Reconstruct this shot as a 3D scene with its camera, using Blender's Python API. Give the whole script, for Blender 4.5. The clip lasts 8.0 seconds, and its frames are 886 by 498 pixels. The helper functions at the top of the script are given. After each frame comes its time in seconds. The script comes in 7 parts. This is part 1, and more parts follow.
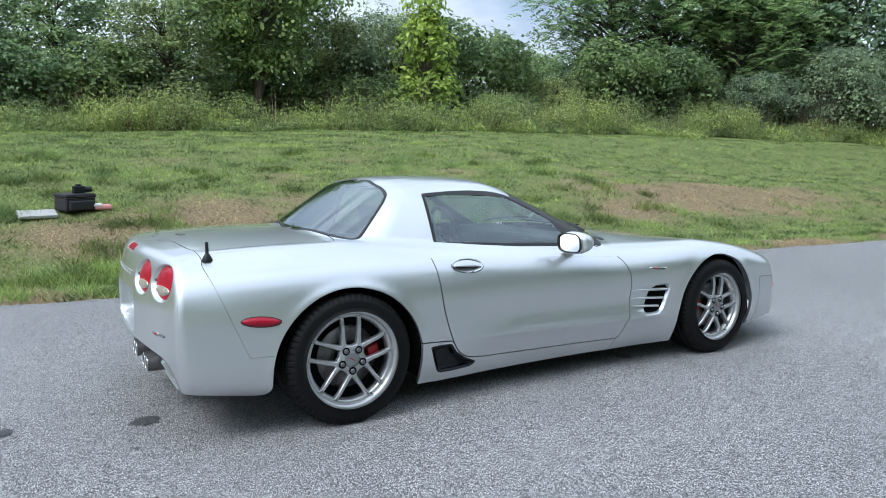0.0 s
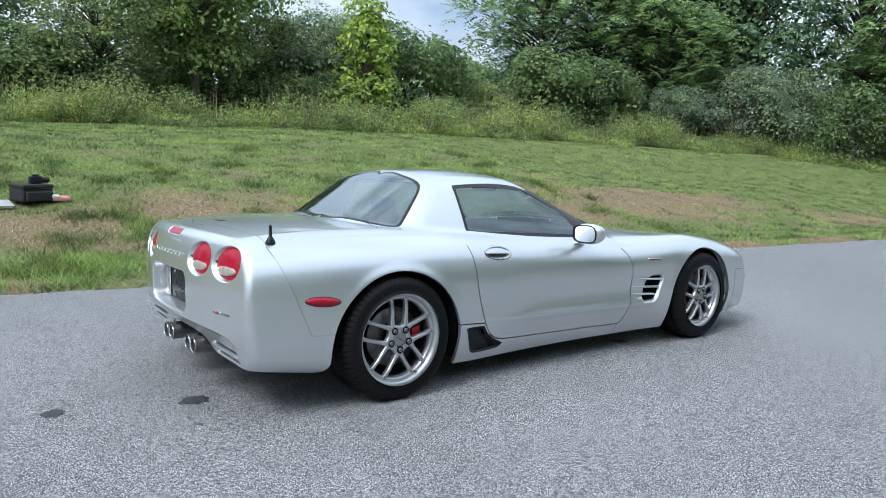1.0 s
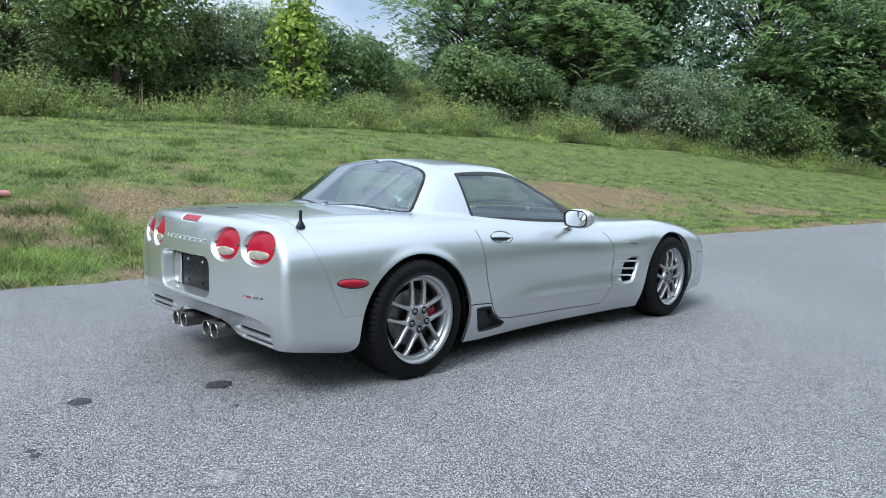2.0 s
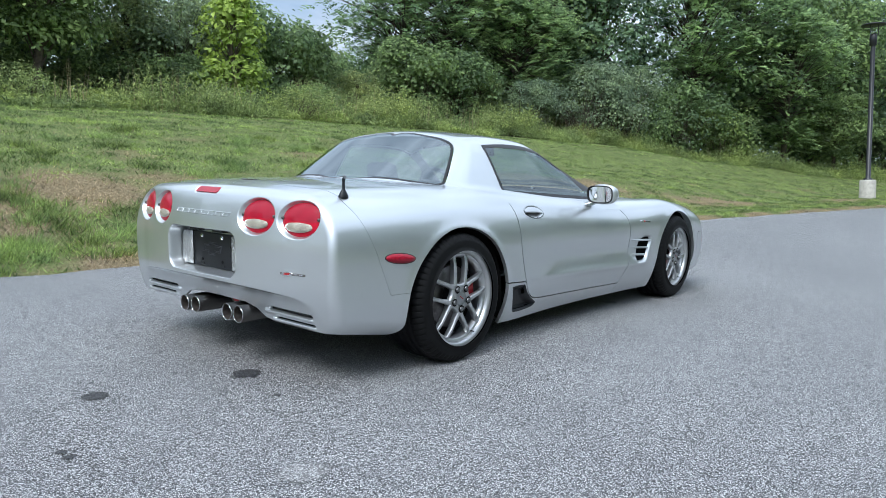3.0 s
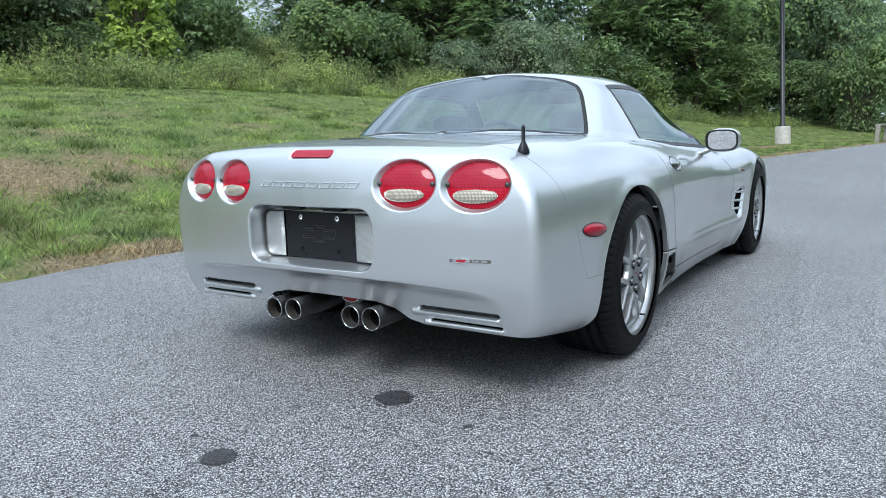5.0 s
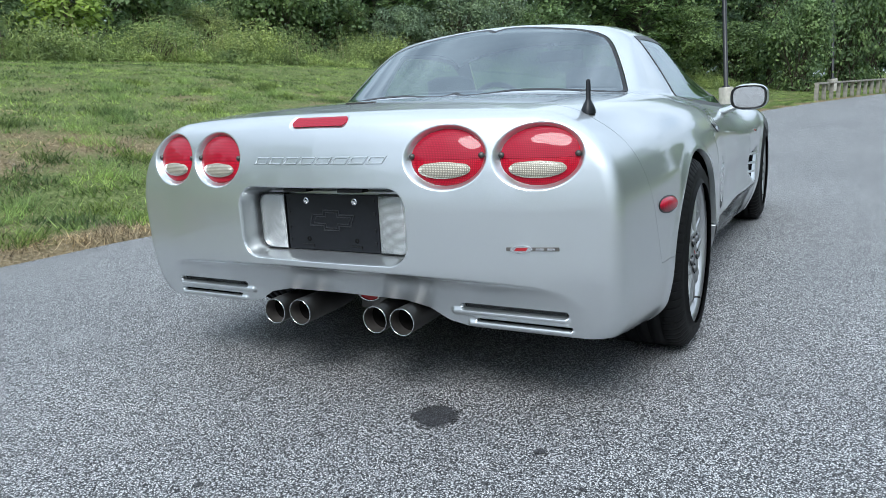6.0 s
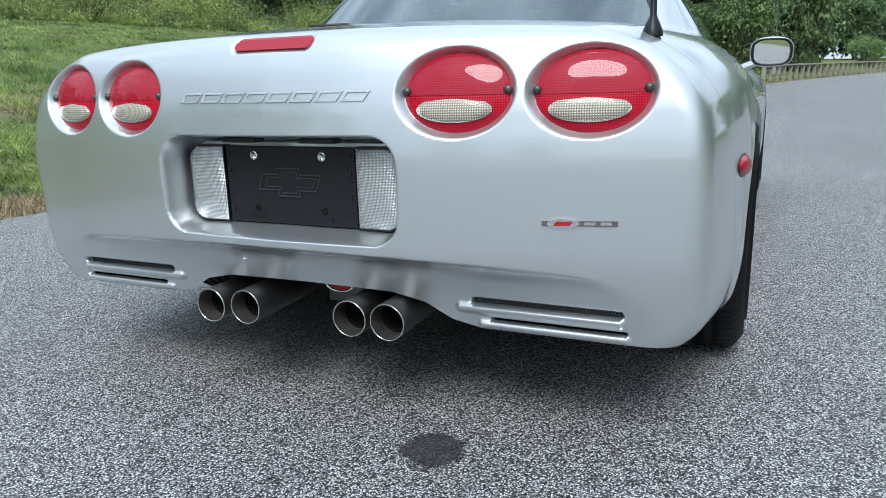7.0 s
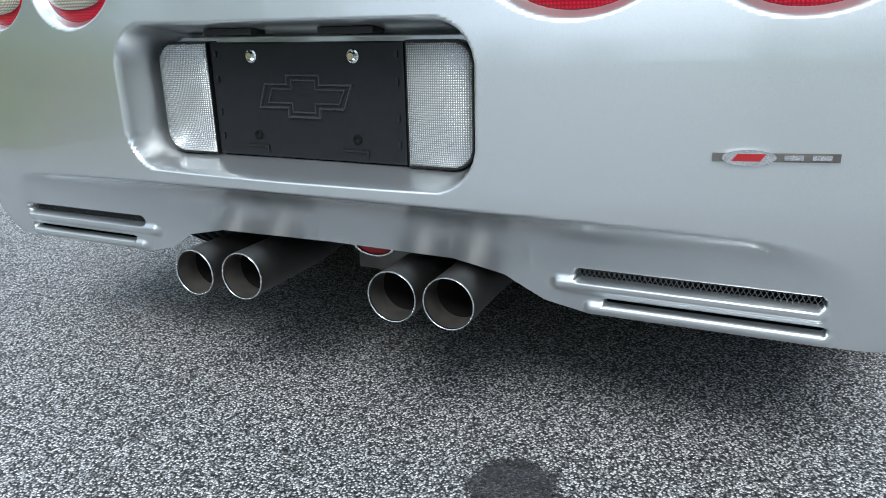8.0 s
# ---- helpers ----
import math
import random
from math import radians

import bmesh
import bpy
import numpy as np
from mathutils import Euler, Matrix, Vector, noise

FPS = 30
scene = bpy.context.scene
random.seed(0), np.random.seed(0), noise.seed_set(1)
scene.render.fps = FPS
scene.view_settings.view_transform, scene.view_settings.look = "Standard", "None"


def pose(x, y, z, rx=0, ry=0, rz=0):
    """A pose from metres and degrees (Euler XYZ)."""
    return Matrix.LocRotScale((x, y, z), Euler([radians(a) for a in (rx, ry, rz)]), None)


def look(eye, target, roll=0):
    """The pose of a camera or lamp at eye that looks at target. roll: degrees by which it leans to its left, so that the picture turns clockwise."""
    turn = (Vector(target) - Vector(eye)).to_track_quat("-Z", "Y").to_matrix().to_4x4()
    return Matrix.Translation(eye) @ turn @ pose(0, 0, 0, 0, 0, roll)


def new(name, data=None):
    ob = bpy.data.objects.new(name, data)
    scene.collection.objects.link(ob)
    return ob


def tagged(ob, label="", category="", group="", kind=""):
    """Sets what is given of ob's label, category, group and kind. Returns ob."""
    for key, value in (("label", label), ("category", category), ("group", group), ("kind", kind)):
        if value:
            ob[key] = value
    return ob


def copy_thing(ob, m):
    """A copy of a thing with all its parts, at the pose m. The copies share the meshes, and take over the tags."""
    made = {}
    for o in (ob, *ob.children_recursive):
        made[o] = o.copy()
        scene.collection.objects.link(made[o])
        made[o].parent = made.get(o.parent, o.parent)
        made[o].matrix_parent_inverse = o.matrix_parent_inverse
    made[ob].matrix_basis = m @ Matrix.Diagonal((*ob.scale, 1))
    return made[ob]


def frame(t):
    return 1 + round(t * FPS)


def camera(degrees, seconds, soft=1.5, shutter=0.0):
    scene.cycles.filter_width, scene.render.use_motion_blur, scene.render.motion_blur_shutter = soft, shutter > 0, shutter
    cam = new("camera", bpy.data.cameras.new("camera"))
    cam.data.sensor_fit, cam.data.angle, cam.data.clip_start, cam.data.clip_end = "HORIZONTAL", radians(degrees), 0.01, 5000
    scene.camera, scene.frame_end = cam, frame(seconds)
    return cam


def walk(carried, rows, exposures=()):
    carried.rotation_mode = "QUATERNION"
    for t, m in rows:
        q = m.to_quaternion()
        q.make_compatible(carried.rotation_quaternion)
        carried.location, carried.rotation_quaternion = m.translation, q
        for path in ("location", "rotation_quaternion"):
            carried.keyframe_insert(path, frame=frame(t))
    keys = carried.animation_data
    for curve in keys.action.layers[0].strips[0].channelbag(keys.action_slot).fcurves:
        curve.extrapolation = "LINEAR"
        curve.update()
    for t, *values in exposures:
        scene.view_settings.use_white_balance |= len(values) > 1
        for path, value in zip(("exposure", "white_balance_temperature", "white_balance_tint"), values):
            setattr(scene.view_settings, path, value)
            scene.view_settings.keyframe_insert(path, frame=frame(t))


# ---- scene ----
cam = camera(63.4, 8.0, soft=0.7)
PATH = [
    (0, (-1.34, -4.094, 1.293), (-0.34, -2.379, 1.05), -0.1),
    (0.5, (-1.704, -4.011, 1.24), (-0.613, -2.351, 1.01), 0.8),
    (1, (-2.014, -3.958, 1.227), (-0.824, -2.368, 0.997), 1.3),
    (1.5, (-2.32, -3.919, 1.215), (-1.036, -2.404, 0.982), 1.2),
    (3, (-2.776, -3.156, 0.999), (-1.266, -1.866, 0.763), 1.3),
    (3.5, (-2.836, -2.8, 0.944), (-1.272, -1.579, 0.694), 0.9),
    (4, (-2.863, -2.466, 0.919), (-1.26, -1.3, 0.65), -0.0),
    (4.5, (-2.817, -2.137, 0.907), (-1.187, -1.016, 0.614), -1.0),
    (5, (-2.783, -1.806, 0.915), (-1.129, -0.729, 0.592), -1.6),
    (5.2, (-2.764, -1.68, 0.926), (-1.098, -0.626, 0.589), -1.8),
    (6.3, (-2.436, -1.191, 0.87), (-0.695, -0.306, 0.439), -2.8),
    (6.5, (-2.352, -1.103, 0.845), (-0.595, -0.255, 0.405), -2.3),
    (7, (-2.128, -0.949, 0.78), (-0.358, -0.148, 0.304), -1.7),
    (7.5, (-1.896, -0.824, 0.725), (-0.141, -0.033, 0.182), -1.1),
    (8, (-1.741, -0.636, 0.664), (-0.011, 0.158, 0.05), -1.3),
]
walk(cam, [(t, look(eye, target, roll)) for t, eye, target, roll in PATH],
     [(0.0, 0.56, 5880, 9.0), (5.0, 0.55, 5850, 7.0), (6.5, 0.45, 5900, 6.0), (7.2, 0.47, 5920, 6.0), (8.0, 0.56, 5980, 6.0)])

# ---- daylight under broken cloud ----
SUN_ELEVATION, SUN_ROTATION = radians(50), radians(254)
world = bpy.data.worlds.new("sky")
scene.world = world
world.use_nodes = True
wn, wl = world.node_tree.nodes, world.node_tree.links
wn.clear()
w_out = wn.new("ShaderNodeOutputWorld")
w_bg = wn.new("ShaderNodeBackground")
w_sky = wn.new("ShaderNodeTexSky")
w_sky.sky_type, w_sky.sun_disc = "NISHITA", False
w_sky.sun_elevation, w_sky.sun_rotation = SUN_ELEVATION, SUN_ROTATION
w_co = wn.new("ShaderNodeTexCoord")
w_map = wn.new("ShaderNodeMapping")
w_map.inputs["Scale"].default_value = (1.6, 1.6, 4.2)
w_noise = wn.new("ShaderNodeTexNoise")
w_noise.inputs["Scale"].default_value, w_noise.inputs["Detail"].default_value = 1.5, 6.0
w_ramp = wn.new("ShaderNodeValToRGB")
w_ramp.color_ramp.elements[0].position, w_ramp.color_ramp.elements[1].position = 0.20, 0.40
w_shade = wn.new("ShaderNodeTexNoise")
w_shade.inputs["Scale"].default_value, w_shade.inputs["Detail"].default_value = 2.6, 5.0
w_cloud = wn.new("ShaderNodeValToRGB")
w_cloud.color_ramp.elements[0].position, w_cloud.color_ramp.elements[0].color = 0.35, (4.9, 5.6, 6.5, 1)
w_cloud.color_ramp.elements[1].position, w_cloud.color_ramp.elements[1].color = 0.68, (9.9, 10.7, 11.7, 1)
w_mix = wn.new("ShaderNodeMix")
w_mix.data_type = "RGBA"
wl.new(w_co.outputs["Generated"], w_map.inputs["Vector"])
wl.new(w_map.outputs["Vector"], w_noise.inputs["Vector"])
wl.new(w_map.outputs["Vector"], w_shade.inputs["Vector"])
wl.new(w_noise.outputs["Fac"], w_ramp.inputs["Fac"])
wl.new(w_shade.outputs["Fac"], w_cloud.inputs["Fac"])
wl.new(w_ramp.outputs["Color"], w_mix.inputs[0])
wl.new(w_sky.outputs["Color"], w_mix.inputs[6])
wl.new(w_cloud.outputs["Color"], w_mix.inputs[7])
w_sep = wn.new("ShaderNodeSeparateXYZ")
wl.new(w_co.outputs["Generated"], w_sep.inputs["Vector"])
w_rise = wn.new("ShaderNodeMapRange")
for socket, value in zip(("From Min", "From Max", "To Min", "To Max"), (0.0, 0.85, 0.74, 1.14)):
    w_rise.inputs[socket].default_value = value
wl.new(w_sep.outputs["Z"], w_rise.inputs["Value"])
w_dome = wn.new("ShaderNodeVectorMath")
w_dome.operation = "SCALE"
wl.new(w_mix.outputs[2], w_dome.inputs[0])
wl.new(w_rise.outputs["Result"], w_dome.inputs["Scale"])
wl.new(w_dome.outputs["Vector"], w_bg.inputs["Color"])
w_bg.inputs["Strength"].default_value = 0.098
wl.new(w_bg.outputs["Background"], w_out.inputs["Surface"])
sun_data = bpy.data.lights.new("sun", "SUN")
sun_data.energy, sun_data.angle, sun_data.color = 2.3, radians(28), (1.0, 0.955, 0.89)
sun = new("sun", sun_data)
sun.matrix_world = look((0, 0, 40), (0 - 40 * math.sin(SUN_ROTATION) / math.tan(SUN_ELEVATION), 0 - 40 * math.cos(SUN_ROTATION) / math.tan(SUN_ELEVATION), 0))

# ---- materials ----
def node_mat(name):
    m = bpy.data.materials.new(name)
    m.use_nodes = True
    nt = m.node_tree
    return m, nt, nt.nodes["Principled BSDF"]


def put(nt, kind, **values):
    n = nt.nodes.new(kind)
    for k, v in values.items():
        n.inputs[k.replace("_", " ")].default_value = v
    return n


def ramp(nt, source, stops):
    r = nt.nodes.new("ShaderNodeValToRGB")
    els = r.color_ramp.elements
    while len(els) < len(stops):
        els.new(0.5)
    for e, (p, c) in zip(els, stops):
        e.position, e.color = p, (*c, 1)
    nt.links.new(source, r.inputs["Fac"])
    return r.outputs["Color"]


def grain(nt, scale, detail=4.0, rough=0.55, vector=None):
    n = put(nt, "ShaderNodeTexNoise", Scale=scale, Detail=detail, Roughness=rough)
    if vector is None:
        vector = nt.nodes.new("ShaderNodeTexCoord").outputs["Object"]
    nt.links.new(vector, n.inputs["Vector"])
    return n.outputs["Fac"]


def bump(nt, bsdf, height, strength, distance):
    b = put(nt, "ShaderNodeBump", Strength=strength, Distance=distance)
    nt.links.new(height, b.inputs["Height"])
    nt.links.new(b.outputs["Normal"], bsdf.inputs["Normal"])
    return b


def simple(name, color, rough, metal=0.0, vary=0.12, scale=30.0, bump_d=0.0, coat=0.0, gloss=0.5):
    """A surface of one colour with fine variation in tone and gloss."""
    m, nt, b = node_mat(name)
    g = grain(nt, scale)
    lo = tuple(c * (1 - vary) for c in color)
    hi = tuple(min(1, c * (1 + vary)) for c in color)
    nt.links.new(ramp(nt, g, [(0.3, lo), (0.7, hi)]), b.inputs["Base Color"])
    r = put(nt, "ShaderNodeMapRange")
    r.inputs["To Min"].default_value, r.inputs["To Max"].default_value = max(0.02, rough * 0.85), min(1, rough * 1.15)
    nt.links.new(g, r.inputs["Value"])
    nt.links.new(r.outputs["Result"], b.inputs["Roughness"])
    b.inputs["Metallic"].default_value = metal
    b.inputs["Specular IOR Level"].default_value = gloss
    b.inputs["Coat Weight"].default_value = coat
    b.inputs["Coat Roughness"].default_value = 0.03
    if bump_d:
        bump(nt, b, grain(nt, scale * 6), 0.5, bump_d)
    return m


def make_paint():
    m, nt, b = node_mat("silver_paint")
    flake = grain(nt, 900, 1.0)
    dust = grain(nt, 2.5, 5.0)
    nt.links.new(ramp(nt, flake, [(0.35, (0.595, 0.621, 0.637)), (0.65, (0.675, 0.701, 0.718))]), b.inputs["Base Color"])
    b.inputs["Metallic"].default_value = 0.86
    r = put(nt, "ShaderNodeMapRange")
    r.inputs["To Min"].default_value, r.inputs["To Max"].default_value = 0.34, 0.38
    nt.links.new(dust, r.inputs["Value"])
    nt.links.new(r.outputs["Result"], b.inputs["Roughness"])
    b.inputs["Coat Weight"].default_value = 1.0
    b.inputs["Coat Roughness"].default_value = 0.03
    b.inputs["Coat IOR"].default_value = 1.65
    return m


def make_glass(name, tint, rough=0.0, ior=2.1):
    """Tinted glazing: a clear sheet that lets a tinted share of light through and mirrors at its surface."""
    m, nt, b = node_mat(name)
    nt.nodes.remove(b)
    out = nt.nodes["Material Output"]
    clear = nt.nodes.new("ShaderNodeBsdfTransparent")
    clear.inputs["Color"].default_value = (*tint, 1)
    gloss = nt.nodes.new("ShaderNodeBsdfGlossy")
    gloss.inputs["Roughness"].default_value = rough
    gloss.inputs["Color"].default_value = (0.88, 0.96, 1.0, 1)
    # mirror share by Schlick's rule, the same from both sides of the sheet
    facing = put(nt, "ShaderNodeLayerWeight", Blend=0.5)
    power = put(nt, "ShaderNodeMath")
    power.operation = "POWER"
    power.inputs[1].default_value = 5.0
    nt.links.new(facing.outputs["Facing"], power.inputs[0])
    fres = put(nt, "ShaderNodeMapRange")
    fres.inputs["To Min"].default_value = ((ior - 1) / (ior + 1)) ** 2
    nt.links.new(power.outputs[0], fres.inputs["Value"])
    mix = nt.nodes.new("ShaderNodeMixShader")
    nt.links.new(fres.outputs["Result"], mix.inputs["Fac"])
    nt.links.new(clear.outputs["BSDF"], mix.inputs[1])
    nt.links.new(gloss.outputs["BSDF"], mix.inputs[2])
    nt.links.new(mix.outputs["Shader"], out.inputs["Surface"])
    return m


def make_asphalt():
    m, nt, b = node_mat("asphalt")
    pos = nt.nodes.new("ShaderNodeTexCoord").outputs["Object"]
    v = put(nt, "ShaderNodeTexVoronoi", Scale=255.0, Randomness=1.0)
    nt.links.new(pos, v.inputs["Vector"])
    sep = nt.nodes.new("ShaderNodeSeparateColor")
    nt.links.new(v.outputs["Color"], sep.inputs["Color"])
    stones = ramp(nt, sep.outputs["Red"], [(0.0, (0.07, 0.071, 0.075)), (0.40, (0.29, 0.295, 0.305)), (0.72, (0.72, 0.725, 0.735)), (1.0, (1.0, 1.0, 1.0))])
    joints = ramp(nt, v.outputs["Distance"], [(0.40, (1, 1, 1)), (0.66, (0.09, 0.09, 0.093))])
    mul = nt.nodes.new("ShaderNodeMix")
    mul.data_type, mul.blend_type = "RGBA", "MULTIPLY"
    mul.inputs[0].default_value = 1.0
    nt.links.new(stones, mul.inputs[6])
    nt.links.new(joints, mul.inputs[7])
    wide = ramp(nt, grain(nt, 0.35, 6.0, 0.6, pos), [(0.3, (0.72, 0.72, 0.725)), (0.7, (0.93, 0.93, 0.925))])
    mid = ramp(nt, grain(nt, 7.0, 5.0, 0.65, pos), [(0.25, (0.90, 0.90, 0.905)), (0.75, (1.06, 1.06, 1.055))])
    m2 = nt.nodes.new("ShaderNodeMix")
    m2.data_type, m2.blend_type = "RGBA", "MULTIPLY"
    m2.inputs[0].default_value = 1.0
    nt.links.new(mul.outputs[2], m2.inputs[6])
    nt.links.new(wide, m2.inputs[7])
    m3 = nt.nodes.new("ShaderNodeMix")
    m3.data_type, m3.blend_type = "RGBA", "MULTIPLY"
    m3.inputs[0].default_value = 1.0
    nt.links.new(m2.outputs[2], m3.inputs[6])
    nt.links.new(mid, m3.inputs[7])
    nt.links.new(m3.outputs[2], b.inputs["Base Color"])
    b.inputs["Roughness"].default_value = 0.66
    inv = put(nt, "ShaderNodeMath")
    inv.operation = "MULTIPLY"
    inv.inputs[1].default_value = -1.0
    nt.links.new(v.outputs["Distance"], inv.inputs[0])
    bump(nt, b, inv.outputs[0], 1.0, 0.003)
    return m


def make_turf():
    m, nt, b = node_mat("turf")
    pos = nt.nodes.new("ShaderNodeTexCoord").outputs["Object"]
    fine = ramp(nt, grain(nt, 26.0, 8.0, 0.7, pos), [(0.3, (0.045, 0.065, 0.018)), (0.52, (0.145, 0.180, 0.065)), (0.8, (0.36, 0.385, 0.18))])
    dry = ramp(nt, grain(nt, 30.0, 8.0, 0.7, pos), [(0.32, (0.075, 0.060, 0.035)), (0.5, (0.22, 0.165, 0.10)), (0.72, (0.48, 0.385, 0.26))])
    attr = nt.nodes.new("ShaderNodeAttribute")
    attr.attribute_name = "dry"
    stretch = nt.nodes.new("ShaderNodeMapping")
    stretch.inputs["Scale"].default_value = (0.55, 1.5, 1.0)
    nt.links.new(pos, stretch.inputs["Vector"])
    patch = grain(nt, 2.2, 10.0, 0.82, stretch.outputs["Vector"])
    add = put(nt, "ShaderNodeMath")
    add.operation = "ADD"
    nt.links.new(attr.outputs["Fac"], add.inputs[0])
    nt.links.new(patch, add.inputs[1])
    fac = ramp(nt, add.outputs[0], [(0.62, (0, 0, 0)), (0.90, (0.9, 0.9, 0.9))])
    mix = nt.nodes.new("ShaderNodeMix")
    mix.data_type = "RGBA"
    nt.links.new(fac, mix.inputs[0])
    nt.links.new(fine, mix.inputs[6])
    nt.links.new(dry, mix.inputs[7])
    nt.links.new(mix.outputs[2], b.inputs["Base Color"])
    b.inputs["Roughness"].default_value = 0.95
    b.inputs["Specular IOR Level"].default_value = 0.1
    bump(nt, b, grain(nt, 40.0, 6.0, 0.7, pos), 0.8, 0.03)
    return m


def make_leaf(name, dark, light, through_share=0.58, drift_scale=0.8):
    """Foliage: each leaf has a tone of its own, and lets some light through."""
    m, nt, b = node_mat(name)
    geo = nt.nodes.new("ShaderNodeNewGeometry")
    leaf = ramp(nt, geo.outputs["Random Per Island"], [(0.0, dark), (0.7, light), (1.0, tuple(min(1, c * 1.35) for c in light))])
    drift = ramp(nt, grain(nt, drift_scale, 3.0, 0.6), [(0.36, (0.60, 0.64, 0.70)), (0.64, (1.30, 1.26, 1.06))])
    one = ramp(nt, nt.nodes.new("ShaderNodeObjectInfo").outputs["Random"], [(0.0, (0.86, 0.90, 0.98)), (1.0, (1.14, 1.08, 0.96))])
    col = leaf
    for other in (drift, one):
        mul = nt.nodes.new("ShaderNodeMix")
        mul.data_type, mul.blend_type = "RGBA", "MULTIPLY"
        mul.inputs[0].default_value = 1.0
        nt.links.new(col, mul.inputs[6])
        nt.links.new(other, mul.inputs[7])
        col = mul.outputs[2]
    nt.links.new(col, b.inputs["Base Color"])
    b.inputs["Roughness"].default_value = 0.55
    b.inputs["Specular IOR Level"].default_value = 0.35
    tr = nt.nodes.new("ShaderNodeBsdfTranslucent")
    nt.links.new(col, tr.inputs["Color"])
    mix = nt.nodes.new("ShaderNodeMixShader")
    mix.inputs["Fac"].default_value = through_share
    nt.links.new(b.outputs["BSDF"], mix.inputs[1])
    nt.links.new(tr.outputs["BSDF"], mix.inputs[2])
    nt.links.new(mix.outputs["Shader"], nt.nodes["Material Output"].inputs["Surface"])
    return m


PAINT = make_paint()
GLASS = make_glass("tinted_glass", (0.58, 0.70, 0.67), 0.0, 2.2)
REAR_GLASS = make_glass("rear_tinted_glass", (0.46, 0.57, 0.56), 0.0, 3.0)
MARK_GREY = simple("raised_grey_plastic", (0.035, 0.037, 0.042), 0.4)
LENS_CLEAR = make_glass("clear_lens", (0.9, 0.9, 0.9), 0.06)
ASPHALT = make_asphalt()
TURF = make_turf()
BLACK_TRIM = simple("black_trim", (0.010, 0.010, 0.011), 0.4, gloss=0.4)
NUT_GREY = simple("nut_grey", (0.16, 0.165, 0.17), 0.35, metal=0.7)
CAP_GREY = simple("cap_grey", (0.26, 0.27, 0.28), 0.42, metal=0.6)
BLACK_PLASTIC = simple("black_plastic", (0.011, 0.012, 0.015), 0.38, bump_d=0.0004, scale=60, gloss=0.3)
DARK_VOID = simple("dark_underbody", (0.008, 0.008, 0.008), 0.95, gloss=0.1)
RUBBER = simple("tyre_rubber", (0.0045, 0.0046, 0.005), 0.62, bump_d=0.0005, scale=25, gloss=0.2)
RIM_SILVER = simple("rim_silver", (0.48, 0.49, 0.50), 0.34, metal=0.75, vary=0.05, scale=12, coat=0.4)
STEEL = simple("polished_steel", (0.56, 0.54, 0.51), 0.2, metal=1.0, vary=0.15, scale=8)
STEEL_WARM = simple("heat_tinted_steel", (0.20, 0.185, 0.17), 0.42, metal=0.85, vary=0.3, scale=20)
STEEL_DARK = simple("dark_steel", (0.10, 0.095, 0.09), 0.5, metal=0.8, vary=0.3, scale=14)
SOOT = simple("soot", (0.012, 0.011, 0.010), 0.95, gloss=0.1)
CHROME = simple("chrome", (0.75, 0.76, 0.77), 0.08, metal=1.0, vary=0.03)
CALIPER_RED = simple("caliper_red", (0.32, 0.008, 0.014), 0.45, coat=0.2)
DISC_IRON = simple("brake_disc", (0.16, 0.15, 0.15), 0.38, metal=0.9, vary=0.2, scale=40)
BARK = simple("bark", (0.09, 0.07, 0.055), 0.9, vary=0.4, scale=9, bump_d=0.01)
CABIN = simple("cabin_black_leather", (0.022, 0.022, 0.023), 0.5, scale=20)
MIRROR = simple("mirror_silver", (0.86, 0.87, 0.88), 0.02, metal=1.0, vary=0.01)
AMBER = simple("amber_lens", (0.62, 0.30, 0.24), 0.15, coat=1.0)


def make_stain(name, color, rough, radius, seed):
    """A ragged patch: solid in the middle, broken up by the stones towards its edge."""
    m, nt, b = node_mat(name)
    co = nt.nodes.new("ShaderNodeTexCoord").outputs["Object"]
    n1 = grain(nt, 9.0, 4.0, 0.6, co)
    n2 = grain(nt, 90.0, 3.0, 0.7, co)
    ln = nt.nodes.new("ShaderNodeVectorMath")
    ln.operation = "LENGTH"
    nt.links.new(co, ln.inputs[0])
    acc = ln.outputs["Value"]
    for src, amount in ((n1, radius * 0.9), (n2, radius * 0.7)):
        ma = put(nt, "ShaderNodeMath")
        ma.operation = "MULTIPLY_ADD"
        ma.inputs[1].default_value = amount
        nt.links.new(src, ma.inputs[0])
        nt.links.new(acc, ma.inputs[2])
        acc = ma.outputs[0]
    fac = ramp(nt, acc, [(radius * 1.62, (1, 1, 1)), (radius * 1.82, (0, 0, 0))])
    v = put(nt, "ShaderNodeTexVoronoi", Scale=290.0)
    nt.links.new(co, v.inputs["Vector"])
    sep = nt.nodes.new("ShaderNodeSeparateColor")
    nt.links.new(v.outputs["Color"], sep.inputs["Color"])
    nt.links.new(ramp(nt, sep.outputs["Red"], [(0.0, tuple(c * 0.25 for c in color)), (0.6, tuple(c * 0.9 for c in color)), (1.0, tuple(min(1, c * 2.6) for c in color))]), b.inputs["Base Color"])
    b.inputs["Roughness"].default_value = rough
    bump(nt, b, v.outputs["Distance"], 0.9, 0.004)
    clear = nt.nodes.new("ShaderNodeBsdfTransparent")
    mix = nt.nodes.new("ShaderNodeMixShader")
    nt.links.new(fac, mix.inputs["Fac"])
    nt.links.new(clear.outputs["BSDF"], mix.inputs[1])
    nt.links.new(b.outputs["BSDF"], mix.inputs[2])
    nt.links.new(mix.outputs["Shader"], nt.nodes["Material Output"].inputs["Surface"])
    return m


